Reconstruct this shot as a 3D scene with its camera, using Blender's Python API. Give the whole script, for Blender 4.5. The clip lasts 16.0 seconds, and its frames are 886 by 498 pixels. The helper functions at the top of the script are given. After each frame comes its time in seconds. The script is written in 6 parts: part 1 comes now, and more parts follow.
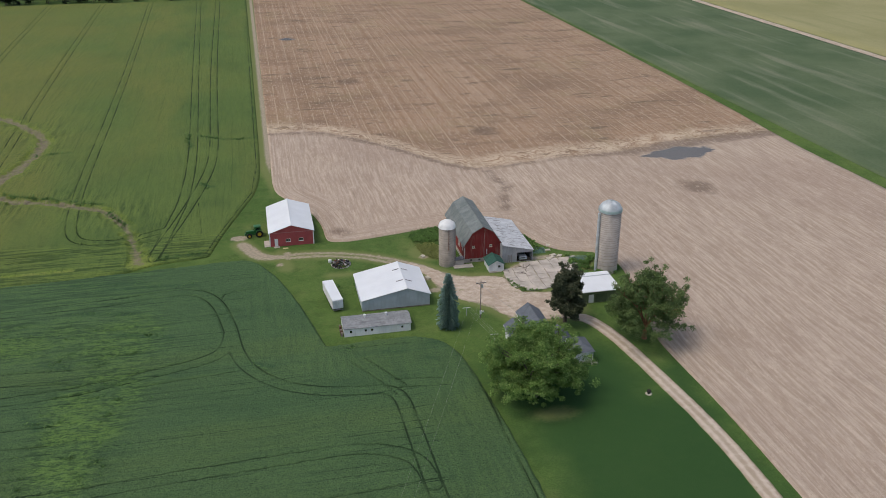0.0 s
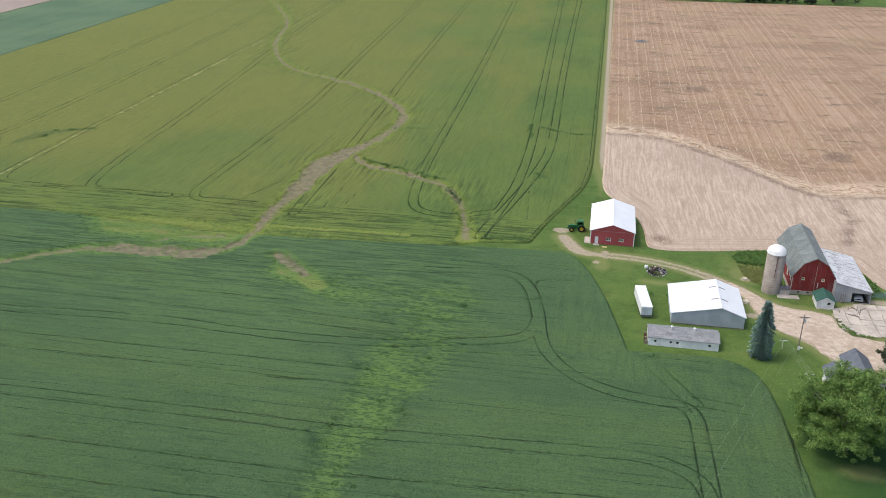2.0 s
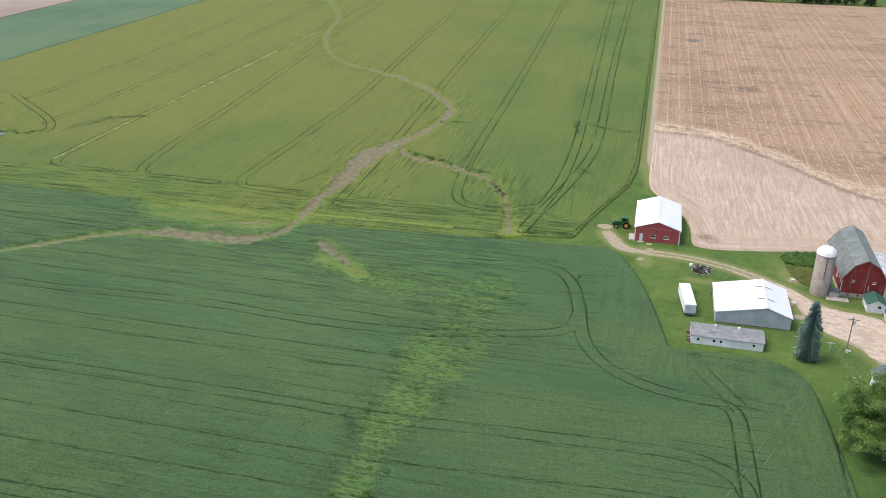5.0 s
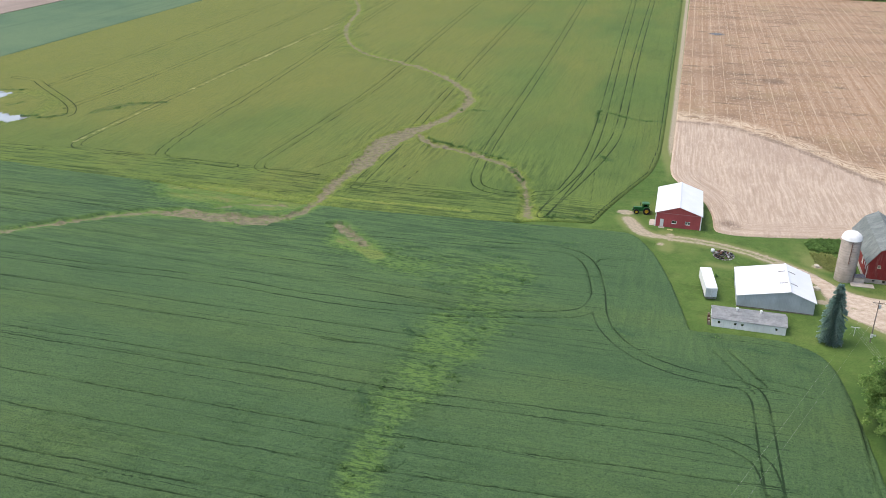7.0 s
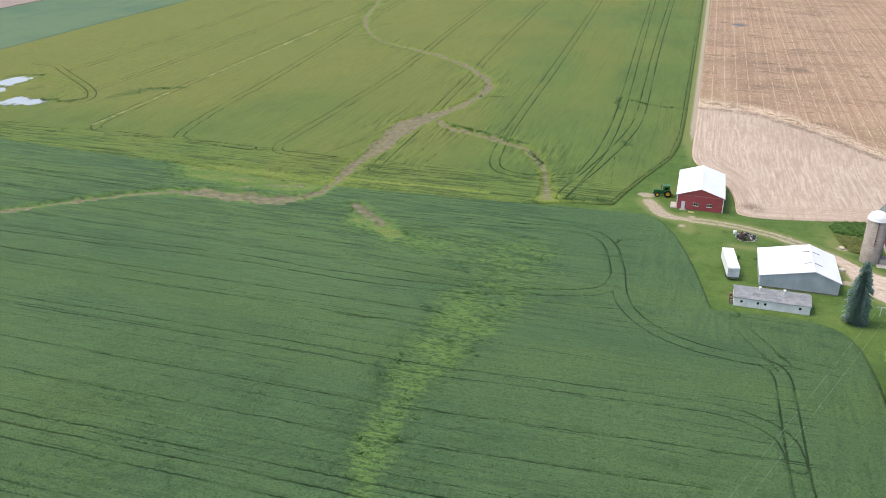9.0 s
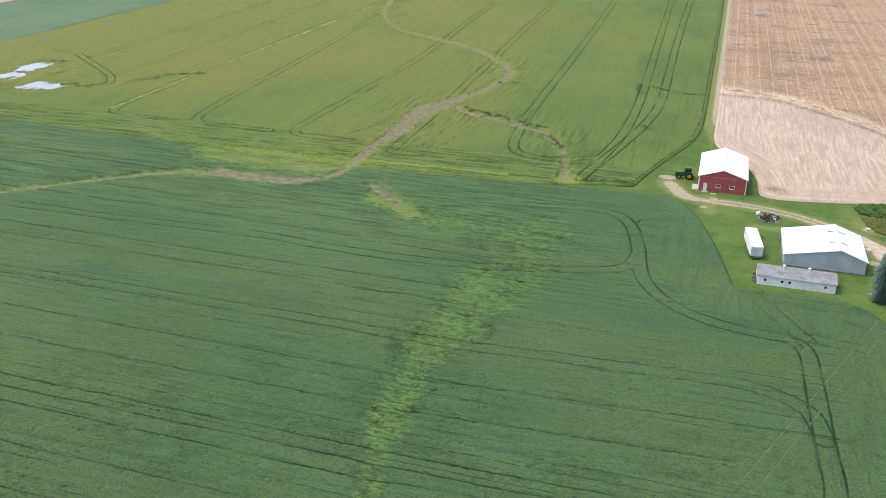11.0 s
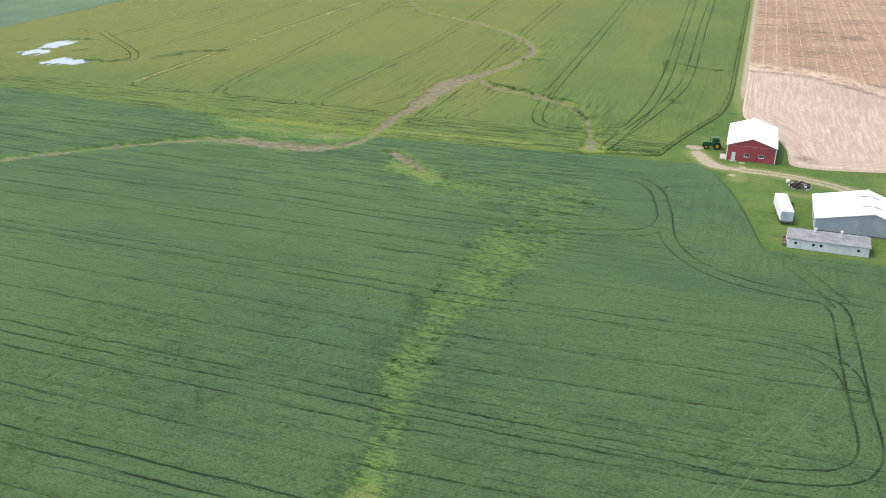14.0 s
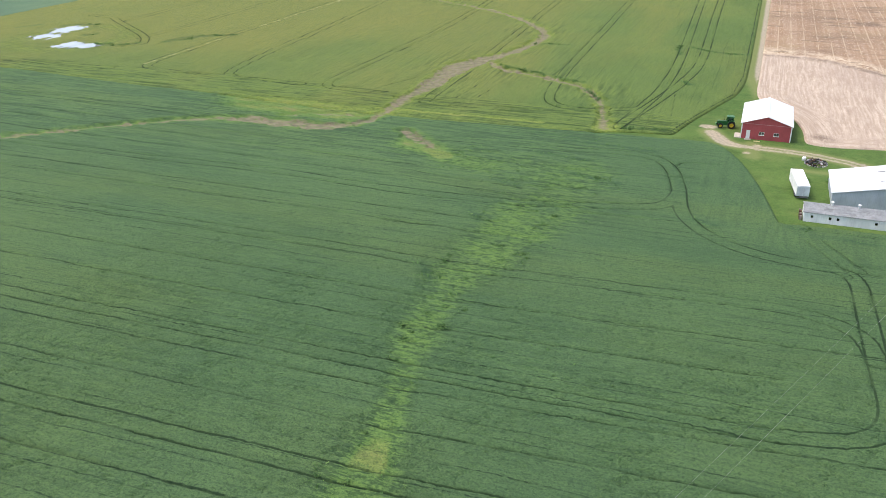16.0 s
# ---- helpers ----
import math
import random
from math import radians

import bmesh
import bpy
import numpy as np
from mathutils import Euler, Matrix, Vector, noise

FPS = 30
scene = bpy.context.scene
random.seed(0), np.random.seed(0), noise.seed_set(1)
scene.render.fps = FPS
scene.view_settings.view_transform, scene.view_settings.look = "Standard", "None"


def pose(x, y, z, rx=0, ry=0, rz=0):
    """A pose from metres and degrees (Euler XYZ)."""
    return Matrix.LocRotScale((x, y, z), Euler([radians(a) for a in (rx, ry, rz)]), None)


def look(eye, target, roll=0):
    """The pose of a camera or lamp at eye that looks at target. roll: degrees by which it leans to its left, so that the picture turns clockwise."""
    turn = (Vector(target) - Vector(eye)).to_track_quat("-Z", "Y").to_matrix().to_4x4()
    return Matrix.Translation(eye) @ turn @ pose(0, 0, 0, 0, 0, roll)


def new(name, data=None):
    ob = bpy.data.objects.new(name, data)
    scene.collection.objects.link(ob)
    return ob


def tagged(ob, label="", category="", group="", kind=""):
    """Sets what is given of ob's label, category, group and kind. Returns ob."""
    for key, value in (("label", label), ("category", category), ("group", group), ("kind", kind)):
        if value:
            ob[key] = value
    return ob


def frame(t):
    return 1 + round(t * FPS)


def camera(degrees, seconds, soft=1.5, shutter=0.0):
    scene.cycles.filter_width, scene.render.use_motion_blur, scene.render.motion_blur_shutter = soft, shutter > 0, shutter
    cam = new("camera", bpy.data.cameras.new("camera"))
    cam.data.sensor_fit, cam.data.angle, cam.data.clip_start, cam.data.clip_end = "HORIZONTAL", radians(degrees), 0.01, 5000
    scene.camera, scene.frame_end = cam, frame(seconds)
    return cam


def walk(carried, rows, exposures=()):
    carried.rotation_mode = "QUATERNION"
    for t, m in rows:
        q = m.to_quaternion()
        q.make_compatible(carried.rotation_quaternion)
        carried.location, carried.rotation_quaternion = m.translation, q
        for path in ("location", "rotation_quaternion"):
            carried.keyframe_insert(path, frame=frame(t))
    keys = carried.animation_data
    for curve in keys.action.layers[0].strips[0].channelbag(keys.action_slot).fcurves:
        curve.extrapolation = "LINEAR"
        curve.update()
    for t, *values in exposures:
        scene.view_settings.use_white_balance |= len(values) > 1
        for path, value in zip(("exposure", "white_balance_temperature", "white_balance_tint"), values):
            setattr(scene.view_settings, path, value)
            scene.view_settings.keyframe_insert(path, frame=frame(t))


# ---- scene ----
cam = camera(53.7, 16.0, soft=0.6)
EXPO = [(t, e, 6750.0, 10.0) for t, e in ((0.0, -0.3), (0.5, -0.06), (1.0, 0.15), (1.5, 0.26), (2.2, 0.34), (2.8, 0.46), (4.0, 0.46), (9.0, 0.55), (16.0, 0.72))]
PATH = [
    (0, (-0.594, -0.647, 91.554), (-0.207, 1.138, 90.737), -0.1),
    (0.5, (-0.722, -2.065, 91.857), (-0.766, -0.24, 91.041), 0.2),
    (1, (-0.822, -2.473, 91.967), (-1.043, -0.662, 91.149), 0.3),
    (1.5, (-0.724, -2.829, 92.127), (-1.015, -1.028, 91.308), 0.4),
    (2, (-0.614, -2.917, 91.985), (-0.941, -1.121, 91.167), 0.4),
    (2.5, (-0.535, -2.905, 91.96), (-0.886, -1.114, 91.143), 0.4),
    (3, (-0.295, -2.813, 91.897), (-0.657, -1.024, 91.08), 0.4),
    (3.5, (-0.145, -3.088, 91.452), (-0.527, -1.302, 90.638), 0.3),
    (4, (-0.392, -3.27, 91.411), (-0.79, -1.488, 90.593), 0.5),
    (6.5, (0.629, -3.07, 86.454), (0.169, -1.304, 85.636), 0.6),
    (7, (0.534, -3.202, 85.278), (0.065, -1.438, 84.46), 0.7),
    (7.5, (0.581, -3.255, 84.141), (0.102, -1.494, 83.322), 0.7),
    (8, (0.672, -3.256, 82.806), (0.183, -1.498, 81.988), 0.6),
    (8.5, (0.76, -3.412, 81.526), (0.26, -1.657, 80.708), 0.6),
    (9, (0.717, -3.381, 80.188), (0.208, -1.628, 79.369), 0.6),
    (11.5, (0.785, -3.334, 73.483), (0.23, -1.596, 72.665), 0.5),
    (12, (0.672, -3.412, 72.333), (0.11, -1.677, 71.512), 0.5),
    (12.5, (0.997, -3.402, 71.115), (0.424, -1.671, 70.293), 0.3),
    (13, (0.867, -3.575, 69.678), (0.287, -1.845, 68.858), 0.4),
    (13.5, (0.949, -3.506, 68.433), (0.362, -1.78, 67.612), 0.3),
    (14, (1.11, -3.628, 67.11), (0.514, -1.905, 66.289), 0.2),
    (14.5, (1.202, -3.719, 65.724), (0.6, -1.998, 64.903), 0.2),
    (15, (1.085, -3.613, 64.303), (0.478, -1.894, 63.482), 0.2),
    (15.5, (1.156, -3.795, 62.952), (0.543, -2.077, 62.132), 0.2),
    (16, (1.193, -4.007, 61.882), (0.575, -2.292, 61.059), 0.1),
]
walk(cam, [(t, look(eye, target, roll)) for t, eye, target, roll in PATH],
     exposures=EXPO)

# ---- daylight under thin cloud ----
SUN_DIR = Vector((-0.62, -0.08, 1.3)).normalized()
world = bpy.data.worlds.new("sky")
scene.world = world
world.use_nodes = True
wt = world.node_tree
sky = wt.nodes.new("ShaderNodeTexSky")
sky.sky_type, sky.sun_disc = "NISHITA", False
sky.sun_elevation = math.asin(SUN_DIR.z)
sky.sun_rotation = math.atan2(SUN_DIR.x, SUN_DIR.y)
sky.air_density, sky.dust_density, sky.ozone_density = 1.0, 3.0, 1.0
wt.links.new(sky.outputs[0], wt.nodes["Background"].inputs[0])
wt.nodes["Background"].inputs[1].default_value = 0.19
sun = new("sun", bpy.data.lights.new("sun", "SUN"))
sun.data.energy, sun.data.angle, sun.data.color = 1.25, radians(24), (1.0, 0.97, 0.92)
sun.matrix_world = look(SUN_DIR * 300, (0, 0, 0))


# ---- materials ----
class Net:
    """A short hand for node materials."""

    def __init__(self, name, rough=0.8, metal=0.0, spec=0.3):
        self.m = bpy.data.materials.new(name)
        self.m.use_nodes = True
        self.t = self.m.node_tree
        self.b = self.t.nodes["Principled BSDF"]
        self.b.inputs["Roughness"].default_value = rough
        self.b.inputs["Metallic"].default_value = metal
        self.b.inputs["Specular IOR Level"].default_value = spec
        self.pos = self.t.nodes.new("ShaderNodeTexCoord").outputs["Object"]

    def put(self, socket, v):
        if isinstance(v, bpy.types.NodeSocket):
            self.t.links.new(v, socket)
        elif isinstance(v, tuple) and len(v) == 3 and socket.type == "RGBA":
            socket.default_value = (*v, 1)
        else:
            socket.default_value = v

    def scaled(self, sx, sy, sz, vec=None, turn=0.0):
        n = self.t.nodes.new("ShaderNodeMapping")
        self.put(n.inputs[0], vec or self.pos)
        n.inputs["Rotation"].default_value = (0, 0, radians(turn))
        n.inputs["Scale"].default_value = (sx, sy, sz)
        return n.outputs[0]

    def noise(self, scale, detail=3.0, vec=None, rough=0.55):
        n = self.t.nodes.new("ShaderNodeTexNoise")
        self.put(n.inputs["Vector"], vec or self.pos)
        n.inputs["Scale"].default_value, n.inputs["Detail"].default_value = scale, detail
        n.inputs["Roughness"].default_value = rough
        return n.outputs["Fac"]

    def cells(self, scale, vec=None):
        n = self.t.nodes.new("ShaderNodeTexVoronoi")
        self.put(n.inputs["Vector"], vec or self.pos)
        n.inputs["Scale"].default_value = scale
        return n.outputs["Distance"]

    def wave(self, scale, axis="X", warp=1.0, vec=None, detail=2.0):
        n = self.t.nodes.new("ShaderNodeTexWave")
        n.bands_direction = axis
        self.put(n.inputs["Vector"], vec or self.pos)
        n.inputs["Scale"].default_value, n.inputs["Distortion"].default_value = scale, warp
        n.inputs["Detail"].default_value = detail
        return n.outputs["Fac"]

    def math(self, op, a, b=0.0, clamp=False):
        n = self.t.nodes.new("ShaderNodeMath")
        n.operation, n.use_clamp = op, clamp
        self.put(n.inputs[0], a), self.put(n.inputs[1], b)
        return n.outputs[0]

    def step(self, v, lo, hi, a=0.0, b=1.0):
        n = self.t.nodes.new("ShaderNodeMapRange")
        n.interpolation_type = "SMOOTHSTEP"
        for k, x in enumerate((v, lo, hi, a, b)):
            self.put(n.inputs[k], x)
        return n.outputs[0]

    def mix(self, f, a, b, mode="MIX"):
        n = self.t.nodes.new("ShaderNodeMix")
        n.data_type, n.blend_type = "RGBA", mode
        self.put(n.inputs[0], f), self.put(n.inputs[6], a), self.put(n.inputs[7], b)
        return n.outputs[2]

    def attr(self, name):
        n = self.t.nodes.new("ShaderNodeAttribute")
        n.attribute_name = name
        return n.outputs["Fac"]

    def axis(self, k):
        n = self.t.nodes.new("ShaderNodeSeparateXYZ")
        self.put(n.inputs[0], self.pos)
        return n.outputs[k]

    def joined(self, x, y, z):
        n = self.t.nodes.new("ShaderNodeCombineXYZ")
        for k, v in enumerate((x, y, z)):
            self.put(n.inputs[k], v)
        return n.outputs[0]

    def random(self):
        return self.t.nodes.new("ShaderNodeObjectInfo").outputs["Random"]

    def island(self):
        return self.t.nodes.new("ShaderNodeNewGeometry").outputs["Random Per Island"]

    def color(self, v):
        self.put(self.b.inputs["Base Color"], v)
        return self

    def rough(self, v):
        self.put(self.b.inputs["Roughness"], v)
        return self

    def bump(self, h, strength=0.3, dist=0.05):
        n = self.t.nodes.new("ShaderNodeBump")
        n.inputs["Strength"].default_value, n.inputs["Distance"].default_value = strength, dist
        self.put(n.inputs["Height"], h)
        self.put(self.b.inputs["Normal"], n.outputs[0])
        return self


def plain(name, rgb, rough=0.6, metal=0.0, vary=0.25, scale=1.5, bump=0.15):
    """A surface of one colour with fine grain and larger stains."""
    n = Net(name, rough, metal)
    big, fine = n.noise(scale * 0.35, 3), n.noise(scale * 6, 4)
    c = n.mix(n.step(big, 0.3, 0.7), tuple(x * (1 - vary) for x in rgb), tuple(min(1, x * (1 + vary * 0.5)) for x in rgb))
    c = n.mix(n.step(fine, 0.35, 0.7, 0, 0.4), c, tuple(x * (1 - vary) for x in rgb))
    n.color(c).rough(n.step(fine, 0.2, 0.8, max(0.05, rough - 0.12), min(1, rough + 0.12)))
    return n.bump(fine, bump, 0.02).m


def crop_material(name, base, light, deep, yellow, ripe, turn, lines, wide, ragged):
    """A standing cereal crop, drilled in rows along x (turn 0) or y (turn 90), with wheel tracks, washed soil and starved patches."""
    n = Net(name, 0.85, spec=0.12)
    lay = lambda f: n.scaled(f, 1, 1) if turn == 0 else n.scaled(1, f, 1)
    big, mid = n.noise(0.016, 4), n.noise(0.045, 4, lay(0.35))
    fine, tuft = n.noise(2.8, 6, lay(0.8), 0.8), n.cells(2.6)
    grain = n.noise(6.0, 3, None, 0.75)
    # broad growth: pale, lush and ripening parts
    c = n.mix(n.step(big, 0.36, 0.66), base, light)
    c = n.mix(n.step(mid, 0.50, 0.70, 0, 0.42), c, deep)
    c = n.mix(n.step(n.noise(0.03, 4, lay(0.22)), 0.47, 0.66, 0, 0.55), c, ripe)
    gone = n.math("ADD", n.attr("ripe"), n.math("MULTIPLY", n.math("SUBTRACT", n.noise(0.035, 5), 0.5), 0.8))
    c = n.mix(n.step(gone, 0.1, 0.95, 0, 0.85), c, ripe)
    # single drill rows, strongest where the stand is thin
    drill = n.noise(3.0, 3, lay(0.05), 0.6)
    c = n.mix(n.step(drill, 0.50, 0.66, 0, 0.34), c, deep)
    c = n.mix(n.step(drill, 0.34, 0.48, 0.22, 0), c, light)
    row_a, row_b = n.noise(1.15, 5, lay(0.07), 0.66), n.noise(1.15, 5, n.scaled(1, 0.07, 1) if turn == 0 else n.scaled(0.07, 1, 1), 0.66)
    row = n.math("ADD", row_a, n.math("MULTIPLY", n.attr("headland"), n.math("SUBTRACT", row_b, row_a)))
    rowy = n.attr("rowy")
    c = n.mix(n.math("MULTIPLY", n.step(row, 0.42, 0.49, 1, 0), n.math("MULTIPLY", rowy, 0.7)), c, tuple(0.55 * x + 0.45 * y for x, y in zip(light, yellow)))
    c = n.mix(n.math("MULTIPLY", n.step(row, 0.51, 0.57), n.math("MULTIPLY", rowy, 0.75)), c, tuple(x * 0.62 for x in deep))
    starve = n.math("ADD", n.attr("starved"), n.math("MULTIPLY", n.math("SUBTRACT", n.noise(0.7, 6, lay(0.3), 0.75), 0.5), 1.5))
    starve = n.math("MULTIPLY", n.step(starve, 0.25, 1.05), n.step(n.attr("starved"), 0.02, 0.3))
    c = n.mix(n.math("MULTIPLY", starve, 0.85), c, yellow)
    c = n.mix(n.math("MULTIPLY", n.step(n.attr("starved"), 0.80, 1.0, 0, 0.75), n.step(n.noise(0.2, 5, lay(0.25), 0.7), 0.36, 0.56)), c, (0.235, 0.262, 0.075))
    # dark specks: gaps in the stand, shade between tufts painted into the colour
    c = n.mix(n.step(fine, 0.50, 0.60, 0, 0.6), c, tuple(x * 0.66 for x in deep))
    c = n.mix(n.step(grain, 0.53, 0.66, 0, 0.46), c, tuple(0.6 * x + 0.4 * y for x, y in zip(light, yellow)))
    c = n.mix(n.step(grain, 0.34, 0.46, 0.62, 0), c, tuple(x * 0.72 for x in deep))
    c = n.mix(n.step(n.noise(2.2, 3, lay(0.5), 0.5), 0.64, 0.74, 0, 0.5), c, tuple(x * 0.6 for x in deep))
    c = n.mix(n.step(tuft, 0.05, 0.5, 0.20, 0), c, light)
    # gaps between drill passes
    across = n.math("ADD", n.math("DIVIDE", n.axis(1 if turn == 0 else 0), 2.1), n.math("MULTIPLY", n.noise(0.03, 2), 0.9))
    pass_id = n.math("FLOOR", across)
    off_line = n.math("MULTIPLY", n.math("ABSOLUTE", n.math("SUBTRACT", n.math("SUBTRACT", across, pass_id), 0.5)), 2.1)
    there = n.noise(1.0, 3, n.joined(n.math("MULTIPLY", n.axis(0 if turn == 0 else 1), 0.022), n.math("MULTIPLY", pass_id, 7.31), 0.0))
    gap_line = n.math("MULTIPLY", n.step(n.math("ADD", off_line, n.math("MULTIPLY", n.math("SUBTRACT", n.noise(1.6, 3), 0.5), 0.22)), 0.03, 0.15, 1, 0), n.step(there, 0.50, 0.60))
    gap_line = n.math("MULTIPLY", gap_line, n.step(n.noise(1.2, 4), 0.3, 0.55))
    if turn == 0:
        gap_line = n.math("MULTIPLY", gap_line, n.step(n.attr("headland"), 0.2, 0.8, 1, 0.15))
    c = n.mix(n.math("MULTIPLY", gap_line, lines), c, tuple(x * 0.5 for x in deep))
    # thin and missing rows in the starved parts
    hole = n.math("MULTIPLY", n.step(n.noise(2.3, 4, lay(0.3), 0.6), 0.49, 0.59), n.step(n.attr("starved"), 0.2, 0.6))
    hole = n.math("MULTIPLY", hole, n.step(n.attr("starved"), 0.8, 0.97, 1.0, 0.3))
    c = n.mix(n.math("MULTIPLY", hole, 0.62), c, tuple(x * 0.7 for x in deep))
    spot = n.math("MULTIPLY", n.step(n.noise(0.12, 5), 0.60, 0.70), n.step(n.attr("starved"), 0.88, 1.0))
    c = n.mix(n.math("MULTIPLY", spot, 0.6), c, (0.24, 0.20, 0.10))
    # rank dark tufts along old wet lines
    rank = n.step(n.math("ADD", n.attr("rank"), n.math("MULTIPLY", n.math("SUBTRACT", n.noise(0.9, 6, rough=0.8), 0.5), 5.0)), -0.4, 0.4, 0.5, 0)
    c = n.mix(n.step(n.attr("rank"), -0.4, 2.0, 0.25, 0), c, deep)
    c = n.mix(rank, c, (0.028, 0.075, 0.034))
    # wheel tracks: trodden crop over soil, the standing stems' shade in the dark colour
    wob = n.math("MULTIPLY", n.math("SUBTRACT", n.noise(0.9, 3), 0.5), 0.30)
    track = 0.0
    for a, off, half, deepness in (("pair_a", 1.42, 0.18, 0.78), ("pair_b", 1.42, 0.19, 0.86), ("single", 0.0, 0.18, 0.82)):
        d = n.math("ABSOLUTE", n.math("SUBTRACT", n.math("ADD", n.attr(a), wob if off == 0 else n.math("MULTIPLY", wob, 0.5)), off))
        track = n.math("MAXIMUM", track, n.step(d, half * wide * 0.5, half * wide * 1.5, min(0.9, deepness * wide), 0))
    gap = n.step(n.noise(0.10, 4), 0.34, 0.56, 0.25, 1)
    c = n.mix(n.math("MULTIPLY", track, gap), c, (0.010, 0.026, 0.010))
    # washed-out soil with a ragged, starved rim
    rag = n.math("MULTIPLY", n.math("SUBTRACT", n.noise(0.34, 8, lay(0.6), 0.84), 0.5), ragged)
    edge = n.math("ADD", n.attr("wash"), rag)
    c = n.mix(n.math("MULTIPLY", n.step(edge, 0.3, 2.6, 0.6, 0), n.step(n.noise(0.7, 6, rough=0.75), 0.38, 0.6)), c, tuple(0.88 * x for x in yellow))
    soil = n.mix(n.step(n.noise(0.5, 6), 0.35, 0.68), (0.235, 0.195, 0.135), (0.135, 0.115, 0.078))
    soil = n.mix(n.step(fine, 0.5, 0.62, 0, 0.5), soil, (0.36, 0.31, 0.225))
    soil = n.mix(n.step(n.noise(1.3, 5, n.scaled(0.35, 1.2, 1, turn=-35), 0.7), 0.54, 0.64, 0, 0.6), soil, (0.085, 0.082, 0.05))
    soil = n.mix(n.step(n.noise(0.8, 4), 0.56, 0.66, 0, 0.6), soil, tuple(0.8 * x for x in yellow))
    patchy = n.step(n.noise(1.0, 7, lay(0.5), 0.82), 0.38, 0.49, 0.1, 1)
    c = n.mix(n.math("MULTIPLY", n.step(edge, -0.9, 0.5, 0.95, 0), patchy), c, soil)
    straw = n.math("MULTIPLY", n.step(n.math("ADD", n.attr("straw"), n.math("MULTIPLY", n.math("SUBTRACT", n.noise(0.4, 4), 0.5), 1.6)), -0.1, 0.35, 1, 0), n.step(n.noise(0.14, 6, rough=0.7), 0.38, 0.50))
    c = n.mix(n.math("MULTIPLY", straw, 0.7), c, (0.44, 0.42, 0.20))
    n.color(c)
    h = n.math("ADD", n.math("MULTIPLY", tuft, -0.8), n.math("ADD", n.math("MULTIPLY", fine, 1.6), n.math("MULTIPLY", row, 0.8)))
    return n.bump(h, 0.75, 0.24).m


WHEAT = crop_material("young_wheat", (0.070, 0.129, 0.055), (0.089, 0.154, 0.062), (0.037, 0.081, 0.039), (0.146, 0.250, 0.057), (0.108, 0.160, 0.050), 0, 0.9, 0.95, 6.0)
BARLEY = crop_material("ripening_barley", (0.098, 0.154, 0.042), (0.130, 0.184, 0.048), (0.050, 0.096, 0.027), (0.22, 0.285, 0.054), (0.200, 0.202, 0.053), 90, 0.55, 1.08, 8.0)


